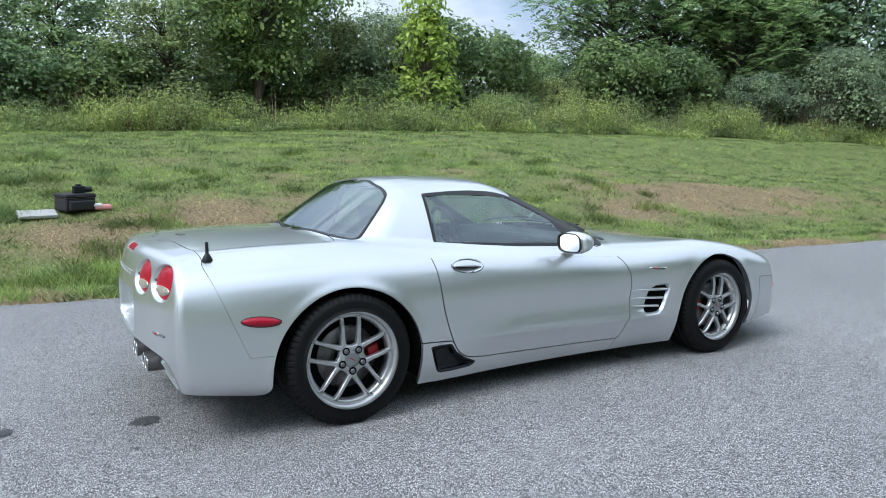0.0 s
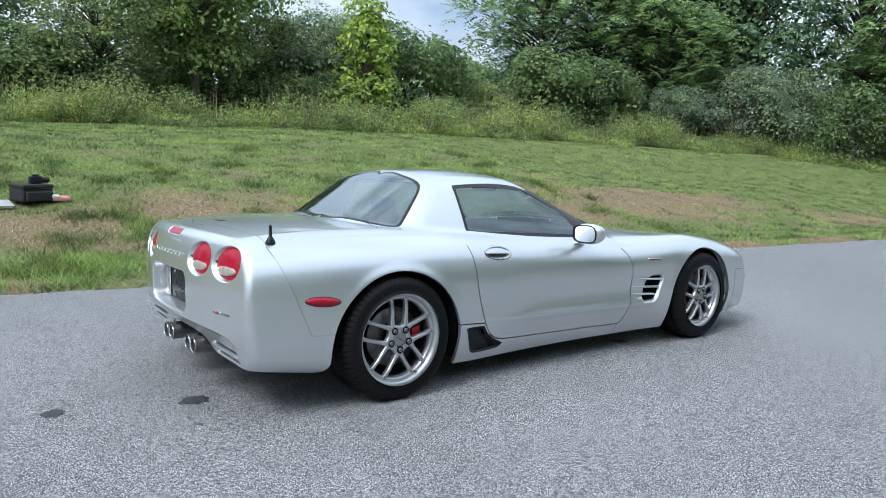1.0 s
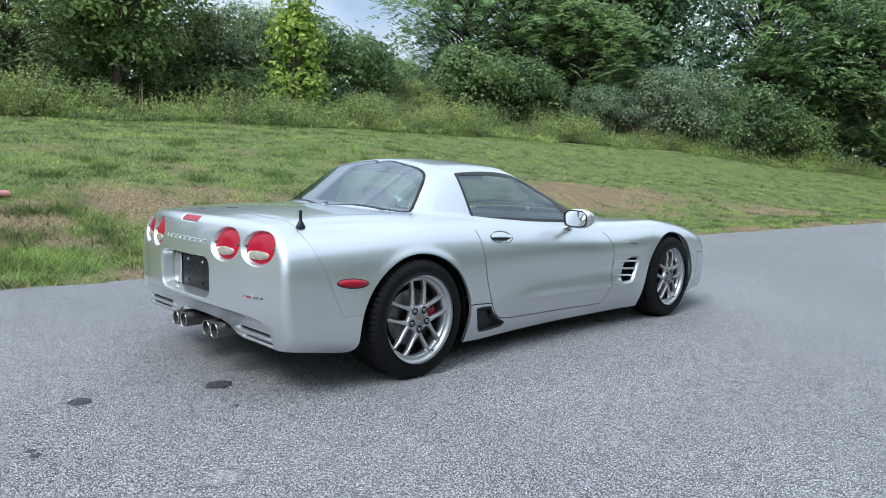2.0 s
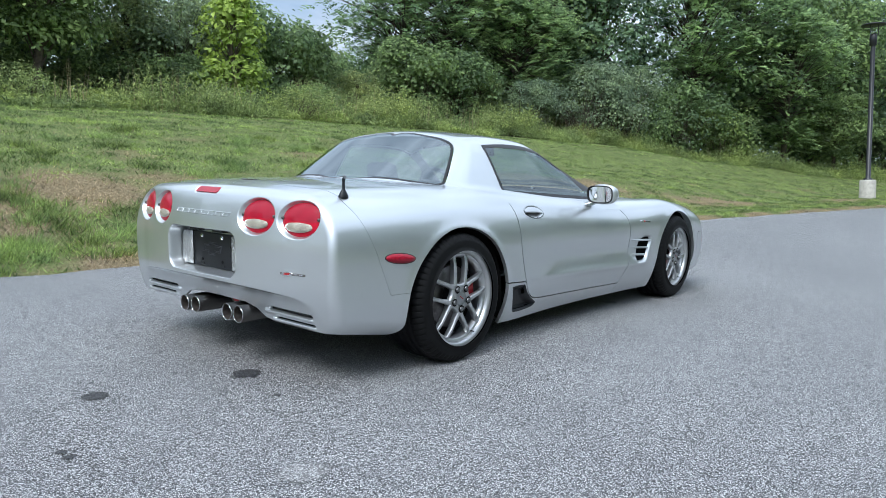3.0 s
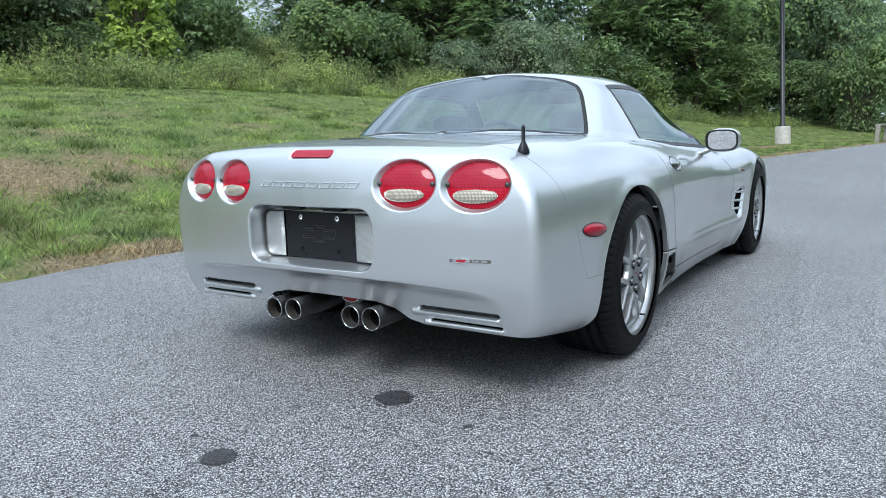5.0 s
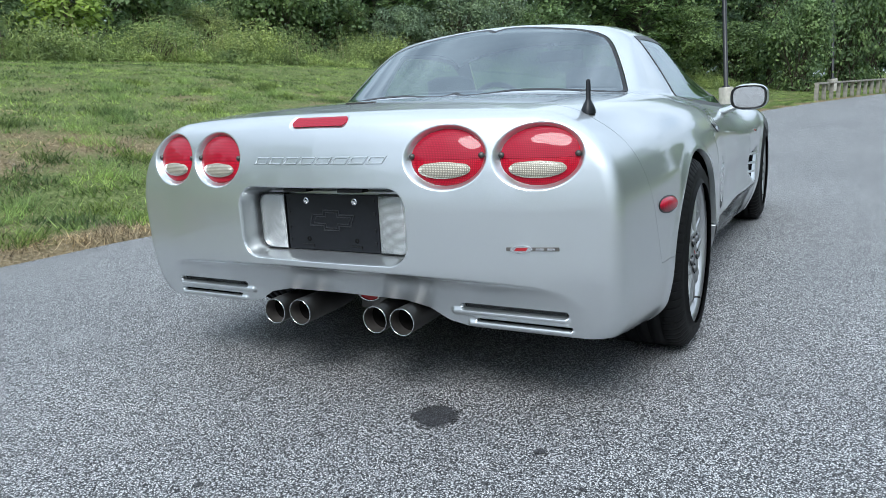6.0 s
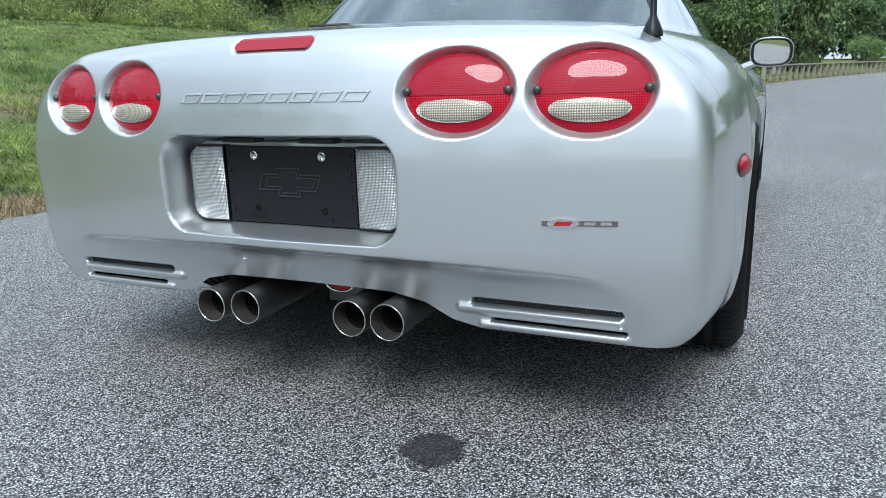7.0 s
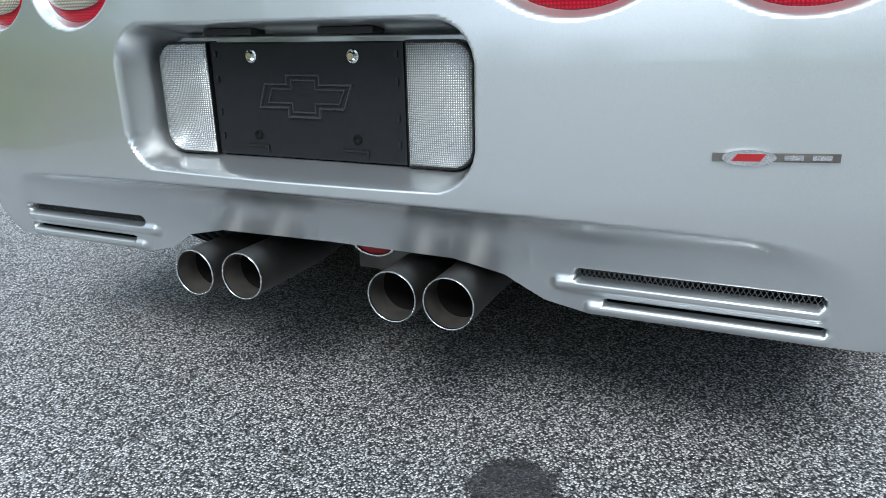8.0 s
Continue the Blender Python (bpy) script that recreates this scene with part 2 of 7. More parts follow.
LEAF_DEEP = make_leaf("leaf_deep_green", (0.11, 0.17, 0.108), (0.29, 0.41, 0.235))
LEAF_FRESH = make_leaf("leaf_fresh_green", (0.115, 0.175, 0.07), (0.31, 0.42, 0.18))
LEAF_MID = make_leaf("leaf_mid_green", (0.098, 0.152, 0.075), (0.265, 0.372, 0.18))
LEAF_PALE = make_leaf("leaf_pale_green", (0.15, 0.20, 0.10), (0.40, 0.475, 0.235))
LEAF_FROND = make_leaf("leaf_frond_green", (0.13, 0.205, 0.105), (0.35, 0.49, 0.245), 0.62)
LEAF_YELLOW = make_leaf("leaf_yellow_green", (0.155, 0.24, 0.05), (0.36, 0.49, 0.13), 0.45)
LEAF_SILVER = make_leaf("leaf_silver_green", (0.13, 0.185, 0.11), (0.34, 0.43, 0.29))
WEED_GREEN = make_leaf("weed_green", (0.14, 0.20, 0.06), (0.41, 0.49, 0.20), 0.5)
GRASS_BLADE = make_leaf("grass_blade", (0.040, 0.068, 0.018), (0.19, 0.26, 0.085), 0.45, 1.6)
GRASS_FRESH = make_leaf("fresh_grass_blade", (0.115, 0.19, 0.05), (0.36, 0.48, 0.17), 0.45, 1.6)
GRASS_DRY = make_leaf("dry_grass_blade", (0.10, 0.070, 0.040), (0.52, 0.41, 0.27), 0.3, 1.6)
POLE_BLACK = simple("pole_black_paint", (0.015, 0.016, 0.018), 0.4, vary=0.3)
CONCRETE = simple("concrete", (0.42, 0.40, 0.36), 0.9, vary=0.2, scale=7, bump_d=0.004)
OLD_WOOD = simple("weathered_wood", (0.30, 0.28, 0.24), 0.9, vary=0.3, scale=5, bump_d=0.004)
NYLON = simple("black_nylon", (0.014, 0.014, 0.016), 0.75, vary=0.3, scale=40, bump_d=0.001)

STEEL_TIP = simple("exhaust_steel", (0.20, 0.192, 0.186), 0.46, metal=1.0, vary=0.12, scale=10)

# ---- building helpers ----
def finish(name, me, material, parent=None, label="", smooth=True):
    ob = new(name, me)
    if material is not None:
        me.materials.append(material)
    if parent is not None:
        ob.parent = parent
    if smooth:
        me.polygons.foreach_set("use_smooth", [True] * len(me.polygons))
    if label:
        tagged(ob, label)
    return ob


def part(name, bm, material, parent, label="", smooth=True):
    me = bpy.data.meshes.new(name)
    bm.to_mesh(me)
    bm.free()
    return finish(name, me, material, parent, label, smooth)


def mesh_of(name, verts, faces, material, parent=None, label="", smooth=True):
    me = bpy.data.meshes.new(name)
    me.from_pydata([tuple(v) for v in verts], [], [tuple(f) for f in faces])
    me.update()
    return finish(name, me, material, parent, label, smooth)


def quads_mesh(name, V, Q, material, parent=None, label="", smooth=True):
    """A mesh from arrays: V (n, 3) and Q (m, 4) or (m, 3)."""
    me = bpy.data.meshes.new(name)
    V, Q = np.asarray(V, dtype=np.float32), np.asarray(Q, dtype=np.int32)
    k = Q.shape[1]
    me.vertices.add(len(V))
    me.vertices.foreach_set("co", V.ravel())
    me.loops.add(len(Q) * k)
    me.loops.foreach_set("vertex_index", Q.ravel())
    me.polygons.add(len(Q))
    me.polygons.foreach_set("loop_start", np.arange(len(Q), dtype=np.int32) * k)
    me.update(calc_edges=True)
    return finish(name, me, material, parent, label, smooth)


def thing(name, label, category, group="", at=(0, 0, 0)):
    ob = new(name)
    ob.location = at
    return tagged(ob, label, category, group)


def box_bm(sx, sy, sz, at=(0, 0, 0), bevel=0.0, segments=2, turn=None):
    bm = bmesh.new()
    bmesh.ops.create_cube(bm, size=1.0)
    bmesh.ops.scale(bm, vec=(sx, sy, sz), verts=bm.verts)
    if bevel:
        bmesh.ops.bevel(bm, geom=bm.edges[:], offset=bevel, segments=segments, profile=0.6, affect="EDGES")
    if turn is not None:
        bmesh.ops.transform(bm, matrix=turn, verts=bm.verts)
    bmesh.ops.translate(bm, vec=at, verts=bm.verts)
    return bm


def lathe(profile, steps, axis="y"):
    """Verts and quads of a profile [(radius, along)] turned about an axis."""
    V, Q = [], []
    n = len(profile)
    for i in range(steps):
        a = 2 * math.pi * i / steps
        for r, s in profile:
            if axis == "y":
                V.append((r * math.cos(a), s, r * math.sin(a)))
            elif axis == "z":
                V.append((r * math.cos(a), r * math.sin(a), s))
            else:
                V.append((s, r * math.cos(a), r * math.sin(a)))
    for i in range(steps):
        j = (i + 1) % steps
        for k in range(n - 1):
            Q.append((i * n + k, j * n + k, j * n + k + 1, i * n + k + 1))
    return V, Q


def sstep(a, b, x):
    t = np.clip((x - a) / (b - a), 0, 1)
    return t * t * (3 - 2 * t)


# ---- ground and road ----
def road_edge(x):
    """The y of the road's grassed edge at x."""
    x = np.asarray(x, dtype=float)
    near = 3.28 - 0.1 * x
    far = 3.28 - 0.055 * x - 0.0028 * x * x
    beyond = (3.28 - 0.055 * 60 - 0.0028 * 3600) - (0.055 + 0.0056 * 60) * (x - 60)
    return np.where(x < 0, near, np.where(x < 60, far, beyond))


BANK_D = np.array([-1.0, 0.0, 0.25, 1.1, 1.4, 2.5, 3.3, 5.2, 6.3, 8.5, 11.0, 14.0, 20.0, 40.0, 400.0])
BANK_Z = np.array([-0.05, -0.01, 0.03, 0.12, 0.22, 0.56, 0.80, 1.18, 1.46, 1.78, 2.02, 2.12, 2.3, 2.7, 3.0])


def ground_z(x, y):
    """The height of the grassed ground; under the road it lies just below the paving."""
    x, y = np.asarray(x, dtype=float), np.asarray(y, dtype=float)
    d = y - road_edge(x)
    share = np.interp(x, [-400, -30, 0, 8, 13, 17, 22, 30, 45, 80, 400], [1.2, 1.1, 1.0, 1.0, 0.84, 0.82, 0.75, 0.6, 0.4, 0.4, 0.5])
    share = share + (np.interp(x, [-400, 0, 6, 12, 26, 30, 40, 60, 400], [1.0, 0.97, 1.04, 1.08, 1.08, 0.9, 0.6, 0.5, 0.5]) - share) * sstep(6, 10.5, d)
    shift = np.interp(x, [8, 13, 16, 24, 30], [0.0, 0.9, 1.4, 3.0, 3.5])
    near = np.interp(np.where(d > 0, np.minimum(d, np.maximum(0.3, d - shift)), d), BANK_D, BANK_Z)
    z = np.where(d > 0, near * share, near)
    z = np.where(d > 0.3, z + 0.02 * np.sin(x * 1.7 + y) * np.sin(y * 1.3) * np.clip(d, 0, 1), z)
    other = -9.0 - d
    lawn = np.interp(other, [0, 0.4, 6, 20, 60, 400], [-0.05, 0.03, 0.2, 1.0, 2.0, 3.0])
    return np.where(d < -8.9, lawn, np.where(d < 0, -0.05, z))


def spaced(lo, hi, fine_lo, fine_hi, step, growth=1.12):
    """Coordinates that are close together in one stretch and widen outside it."""
    mid = list(np.arange(fine_lo, fine_hi + 1e-6, step))
    s, v = step, fine_lo
    left = []
    while v > lo:
        s *= growth
        v -= s
        left.append(v)
    s, v = step, fine_hi
    right = []
    while v < hi:
        s *= growth
        v += s
        right.append(v)
    return np.array(left[::-1] + mid + right)


def build_ground():
    xs = spaced(-900, 900, -6, 36, 0.22)
    ds = spaced(-900, 900, -0.4, 16, 0.14)
    X = np.repeat(xs[:, None], len(ds), 1)
    D = np.repeat(ds[None, :], len(xs), 0)
    # rows follow the road's edge near it and straighten out far away
    bend = np.clip(1 - np.abs(D) / 300, 0, 1)
    Y = D + road_edge(np.clip(X, -60, 90)) * bend
    Z = ground_z(X, Y)
    V = np.stack([X, Y, Z], -1).reshape(-1, 3)
    n, m = len(xs), len(ds)
    i, j = np.meshgrid(np.arange(n - 1), np.arange(m - 1), indexing="ij")
    a = (i * m + j).ravel()
    Q = np.stack([a, a + m, a + m + 1, a + 1], -1)
    ob = quads_mesh("ground", V, Q, TURF)
    tagged(ob, "sloping mown grass bank with dry brown patches beside the road", "grass", kind="structure")
    at = ob.data.attributes.new("dry", "FLOAT", "POINT")
    at.data.foreach_set("value", dryness(V[:, 0], V[:, 1]).astype(np.float32))
    return ob


def dryness(x, y):
    """Where the bank's grass is thin and scorched: along the kerbless edge and in a band along the slope."""
    d = y - road_edge(x)
    edge = 0.7 * np.exp(-((d - 0.05) / 0.40) ** 2) * (0.65 + 0.35 * np.sin(x * 2.3 + np.sin(x * 5.1)))
    band = 0.68 * np.exp(-((d - 2.3 - 0.4 * np.sin(x * 0.8)) / 0.75) ** 2) * (0.62 + 0.38 * np.sin(x * 0.75 + 1.0)) * (0.75 + 0.25 * np.sin(x * 3.1 + 2 * y))
    spots = 0.28 * np.exp(-((d - 4.9) / 1.6) ** 2) * np.clip(np.sin(x * 1.9) * np.sin(y * 2.3), 0, 1)
    right = 0.62 * np.exp(-((d - 3.6) / 0.8) ** 2) * np.clip(1 - np.abs(x - 11.5) / 5.5, 0, 1)
    flat = 0.62 * np.exp(-((d - 1.1) / 0.8) ** 2) * np.clip(0.6 - 0.5 * x, 0, 1) * (0.5 + 0.5 * np.sin(x * 2.1 + 1.5 * y))
    return np.clip(edge + band + spots + flat + right, -0.3, 0.8)


def build_road():
    xs = spaced(-320, 320, -8, 40, 0.4)
    ds = np.array([-9.3, -9.0, -7.5, -5, -3, -1.0, -0.3, -0.06, 0.0])
    rng = np.random.default_rng(5)
    V, Q = [], []
    wob = 0.035 * np.sin(xs * 3.1) + 0.03 * np.sin(xs * 7.3 + 1) + rng.normal(0, 0.015, len(xs))
    for i, x in enumerate(xs):
        e = float(road_edge(x))
        for k, d in enumerate(ds):
            z = 0.0 if 0 < k < len(ds) - 1 else -0.06
            V.append((x, e + d + (wob[i] if k >= 7 else 0), z))
    m = len(ds)
    for i in range(len(xs) - 1):
        for k in range(m - 1):
            Q.append((i * m + k, (i + 1) * m + k, (i + 1) * m + k + 1, i * m + k + 1))
    ob = quads_mesh("road", V, Q, ASPHALT, smooth=False)
    tagged(ob, "pale grey coarse asphalt drive with scattered stains", "road", kind="structure")
    return ob


build_ground()
build_road()

# ---- the car's shell: one smooth form, cut into its panels ----
# x runs forward from the rear axle, y to the car's left, z up from the road
def smax(a, b, k):
    h = np.clip(0.5 + 0.5 * (a - b) / k, 0, 1)
    return b + (a - b) * h + k * h * (1 - h)


def smin(a, b, k):
    return -smax(-a, -b, k)


def curve(xs, vs):
    """A smooth function through knots (monotone cubic)."""
    xs, vs = np.array(xs, float), np.array(vs, float)
    h = np.diff(xs)
    dl = np.diff(vs) / h
    m = np.zeros(len(xs))
    m[1:-1] = np.where(dl[:-1] * dl[1:] > 0, 2 * dl[:-1] * dl[1:] / np.where(dl[:-1] + dl[1:] == 0, 1, dl[:-1] + dl[1:]), 0)
    m[0], m[-1] = dl[0], dl[-1]

    def at(x):
        x = np.clip(x, xs[0], xs[-1])
        i = np.clip(np.searchsorted(xs, x) - 1, 0, len(xs) - 2)
        t = (x - xs[i]) / h[i]
        return (vs[i] * (1 + 2 * t) * (1 - t) ** 2 + m[i] * h[i] * t * (1 - t) ** 2
                + vs[i + 1] * t * t * (3 - 2 * t) + m[i + 1] * h[i] * t * t * (t - 1))
    return at


def spline_loop(points, steps=8, closed=True):
    P = np.array(points, float)
    n = len(P)
    out = []
    for i in range(n if closed else n - 1):
        p0, p1, p2, p3 = (P[(i - 1) % n], P[i], P[(i + 1) % n], P[(i + 2) % n]) if closed else (P[max(i - 1, 0)], P[i], P[i + 1], P[min(i + 2, n - 1)])
        for k in range(steps):
            t = k / steps
            out.append(0.5 * (2 * p1 + (p2 - p0) * t + (2 * p0 - 5 * p1 + 4 * p2 - p3) * t * t + (3 * p1 - p0 - 3 * p2 + p3) * t ** 3))
    if not closed:
        out.append(P[-1])
    return np.array(out)


def poly_distance(u, v, loop):
    """Signed distance from a closed line, minus inside."""
    d = np.full(u.shape, 1e9)
    inside = np.zeros(u.shape, bool)
    n = len(loop)
    for i in range(n):
        (x0, y0), (x1, y1) = loop[i], loop[(i + 1) % n]
        ex, ey = x1 - x0, y1 - y0
        t = np.clip(((u - x0) * ex + (v - y0) * ey) / max(ex * ex + ey * ey, 1e-12), 0, 1)
        d = np.minimum(d, np.hypot(u - x0 - t * ex, v - y0 - t * ey))
        cross = ((y0 > v) != (y1 > v)) & (u < ex * (v - y0) / (ey if abs(ey) > 1e-12 else 1e-12) + x0)
        inside ^= cross
    return np.where(inside, -d, d)


SCOOP = np.array([(0.437, 0.333), (0.50, 0.337), (0.567, 0.334), (0.602, 0.286), (0.66, 0.245), (0.746, 0.205), (0.735, 0.190), (0.71, 0.178), (0.60, 0.172), (0.515, 0.174), (0.492, 0.19), (0.465, 0.25)])


half_width = curve([-1.0, -0.85, -0.7, -0.5, -0.3, 0.1, 0.5, 0.9, 1.4, 1.9, 2.3, 2.65, 3.0, 3.25, 3.42, 3.6, 3.75],
                   [0.812, 0.857, 0.882, 0.904, 0.918, 0.930, 0.922, 0.902, 0.895, 0.912, 0.926, 0.930, 0.916, 0.888, 0.85, 0.74, 0.5])
top_mid = curve([-1.0, -0.88, -0.8, -0.6, -0.3, 0.2, 0.6, 1.2, 1.75, 2.0, 2.4, 2.65, 2.96, 3.3, 3.5, 3.6, 3.7],
                [0.850, 0.866, 0.876, 0.897, 0.905, 0.900, 0.875, 0.850, 0.835, 0.822, 0.772, 0.745, 0.695, 0.595, 0.47, 0.40, 0.30])
top_side = curve([-1.0, -0.85, -0.6, -0.2, 0.2, 0.57, 1.2, 1.6, 1.9, 2.2, 2.5, 2.78, 3.08, 3.31, 3.5, 3.7],
                 [0.815, 0.835, 0.862, 0.876, 0.878, 0.858, 0.812, 0.785, 0.773, 0.770, 0.768, 0.738, 0.675, 0.59, 0.44, 0.3])
under_panel = curve([0.18, 0.24, 0.28, 0.31, 0.35, 0.375, 0.395, 0.412, 0.425, 0.44, 0.46],
                    [-0.762, -0.778, -0.789, -0.797, -0.811, -0.822, -0.838, -0.874, -0.911, -0.96, -1.05])
rear_plain = curve([0.20, 0.3, 0.45, 0.6, 0.70, 0.78, 0.83, 0.86, 0.90],
                   [0.06, 0.025, 0.003, 0.002, 0.012, 0.030, 0.048, 0.066, 0.10])


def ellipse(a, z, ca, cz, ra, rz):
    """About the distance from an ellipse, minus inside."""
    q = np.sqrt(((a - ca) / ra) ** 2 + ((z - cz) / rz) ** 2)
    return (q - 1) * min(ra, rz)


def round_rect(a, z, ca, cz, ra, rz, r):
    qa, qz = np.abs(a - ca) - (ra - r), np.abs(z - cz) - (rz - r)
    return np.hypot(np.maximum(qa, 0), np.maximum(qz, 0)) + np.minimum(np.maximum(qa, qz), 0) - r


def slot(a, z, a0, z0, a1, z1, r):
    """Distance from a straight slot with round ends."""
    t = np.clip(((a - a0) * (a1 - a0) + (z - z0) * (z1 - z0)) / ((a1 - a0) ** 2 + (z1 - z0) ** 2), 0, 1)
    return np.hypot(a - a0 - t * (a1 - a0), z - z0 - t * (z1 - z0)) - r


rear_wrap = curve([0.0, 0.15, 0.3, 0.45, 0.6, 0.71, 0.80, 0.90, 1.0], [0.0, 0.0043, 0.017, 0.0385, 0.067, 0.093, 0.110, 0.127, 0.142])

TAIL_LAMPS = ((0.411, 0.744), (0.657, 0.742))


def rear_face(a, z):
    """x of the tail's skin at half-breadth a and height z, with its hollows."""
    x = -0.925 + rear_wrap(a) + rear_plain(z)
    # under the crease the skin falls back to a flatter panel between the corners
    x = smax(x, under_panel(z), 0.006)
    # hollows round the lamps, the stop lamp and the number plate
    for ca, cz in TAIL_LAMPS:
        s = ellipse(a, z, ca, cz, 0.110, 0.081)
        x = x + 0.022 * (1 - sstep(-0.009, 0.006, s))
    s = slot(a, z, -0.085, 0.849, 0.085, 0.849, 0.015)
    x = x + 0.010 * (1 - sstep(-0.004, 0.005, s))
    s = round_rect(a, z, 0.0, 0.555, 0.293, 0.104, 0.055)
    x = x + 0.1045 * (1 - sstep(-0.016, 0.008, s))
    # two slots in each lower corner with a rounded blade under each
    s1 = slot(a, z, 0.415, 0.3155, 0.715, 0.3155, 0.0088)
    s2 = slot(a, z, 0.452, 0.2740, 0.725, 0.2740, 0.0050)
    b1 = slot(a, z, 0.385, 0.2990, 0.715, 0.2990, 0.007)
    b2 = slot(a, z, 0.430, 0.2625, 0.725, 0.2625, 0.006)
    x = x - 0.010 * (1 - sstep(-0.005, 0.009, b1)) - 0.009 * (1 - sstep(-0.005, 0.009, b2))
    x = x + 0.040 * (1 - sstep(-0.005, 0.002, s1)) + 0.036 * (1 - sstep(-0.005, 0.002, s2))
    return x


FRONT_RISE = 0.885


def side_inset(x, z):
    up = np.clip((z - 0.55) / 0.3, 0, 2)
    low = np.clip((0.38 - z) / 0.22, 0, 2)
    i = 0.105 * up ** 2.3 + 0.055 * low ** 2
    # the tail cover rolls under along its lower edge
    edge = np.interp(x, [-0.95, -0.75, -0.38], [0.262, 0.250, 0.192])
    i = i + 0.030 * np.clip((edge + 0.07 - z) / 0.07, 0, 1.3) ** 2 * (x < -0.2)
    # the scallop along the door, deepest ahead of its lower crease
    along = sstep(0.55, 1.1, x) * (1 - sstep(2.02, 2.2, x))
    crease = 0.352 - 0.022 * (x - 0.65)
    above = np.clip((z - crease) / 0.22, 0, 1)
    below = np.clip((crease - z) / 0.10, 0, 1)
    i = i + along * (0.011 * np.sin(math.pi * above) ** 2 * (z > crease) + 0.010 * sstep(0, 1, below))
    i = i - along * 0.009 * np.exp(-((z - crease) / 0.022) ** 2)
    # flares over the wheels
    for cx, cz, r in ((-0.003, 0.295, 0.392), (2.64, 0.255, 0.374)):
        q = np.hypot(x - cx, np.maximum(z - cz, 0) * (1.0 if cx < 1 else FRONT_RISE)) - r
        i = i - 0.007 * np.exp(-(q / 0.03) ** 2)
    return i


def vent_sd(x, z):
    return round_rect(x - 0.42 * (z - 0.42), z, 2.085, 0.423, 0.075, 0.088, 0.04)


# hollow in the door for its handle, and the duct behind the front wheel
def side_hollows(x, z):
    h = 0.022 * (1 - sstep(-0.012, 0.002, ellipse(x, z, 0.690, 0.737, 0.098, 0.032)))
    h = h + 0.05 * (1 - sstep(-0.028, 0.012, vent_sd(x, z)))
    lead = np.clip((x - 1.86) / 0.2, 0, 1) * (x < 2.1) * (1 - sstep(0.055, 0.085, np.abs(z - 0.43)))
    near = (x > 0.42) & (x < 0.76) & (z > 0.15) & (z < 0.35)
    if near.any():
        h = h.copy()
        h[near] += 0.035 * (1 - sstep(-0.035, 0.0, poly_distance(x[near], z[near], SCOOP)))
    return h + 0.014 * sstep(0, 1, lead)


def lower_form(x, a, z):
    f = smax(a - half_width(x) + side_inset(x, z) + side_hollows(x, z), z - (top_mid(x) + (top_side(x) - top_mid(x)) * (a / 0.73) ** 2.4), 0.14)
    rear = (rear_face(a, z) - x)
    f = smax(f, rear, 0.034 + 0.020 * (1 - sstep(0.30, 0.60, z)))
    nose = x - (3.66 - 0.26 * (a / 0.8) ** 3.0 - 0.5 * np.clip(z - 0.42, 0, 1) ** 1.5 * 1.2)
    return smax(f, nose, 0.08)


def cabin_form(x, a, z):
    dz = z - 0.838
    taper = 0.045 * np.clip((0.6 - x) / 0.45, 0, 3) ** 2 + 0.06 * np.clip((x - 0.95) / 0.35, 0, 3) ** 2 * np.clip(dz / 0.27, 0, 1)
    side = (a - (0.748 - 0.53 * dz - 0.42 * dz * np.abs(dz) - taper)) / 1.2
    roof = z - (1.204 - 0.16 * np.clip(0.75 - x, -3, 3) ** 2 * (x < 0.75) - 0.14 * np.clip(x - 0.75, 0, 3) ** 2 - 0.045 * (a / 0.5) ** 2)
    back = ((z - 0.9) * 1.57 + 0.19 * (a / 0.645) ** 4 - x) / 1.86
    screen = (x - (1.195 + (1.175 - z) * 2.3 - 0.35 * (a / 0.75) ** 2)) / 2.5
    g = smax(side, roof, 0.07)
    g = smax(g, back, 0.03)
    g = smax(g, screen, 0.03)
    return np.maximum(g, 0.72 - z)


def car_form(x, a, z):
    return smin(lower_form(x, a, z), cabin_form(x, a, z), 0.025)


def normals_at(P):
    e = 0.0012
    x, y, z = P[:, 0], P[:, 1], P[:, 2]
    a, s = np.abs(y), np.where(y < 0, -1.0, 1.0)
    g = np.stack([car_form(x + e, a, z) - car_form(x - e, a, z),
                  (car_form(x, a + e, z) - car_form(x, np.abs(a - e), z)) * s,
                  car_form(x, a, z + e) - car_form(x, a, z - e)], -1)
    g[a < e, 1] = 0
    return g / np.maximum(np.linalg.norm(g, axis=1, keepdims=True), 1e-9)


def cast(f, start, stop, steps=60):
    """The first place from start towards stop at which f turns negative; nan where it never does."""
    ts = np.linspace(start, stop, steps)
    lo = np.full(f(ts[0]).shape, np.nan)
    found = np.zeros(lo.shape, bool)
    prev = ts[0]
    for t in ts[1:]:
        hitv = (f(t) < 0) & ~found
        lo[hitv] = prev
        found |= hitv
        prev = t
    step = ts[1] - ts[0]
    a, b = np.where(found, lo, 0.0), np.where(found, lo + step, 0.0)
    for _ in range(18):
        mid = (a + b) / 2
        inside = f(mid) < 0
        b, a = np.where(inside, mid, b), np.where(inside, a, mid)
    return np.where(found, (a + b) / 2, np.nan)


def grid_faces(n, m):
    i, j = np.meshgrid(np.arange(n - 1), np.arange(m - 1), indexing="ij")
    a = (i * m + j).ravel()
    return np.stack([a, a + m, a + m + 1, a + 1], -1)


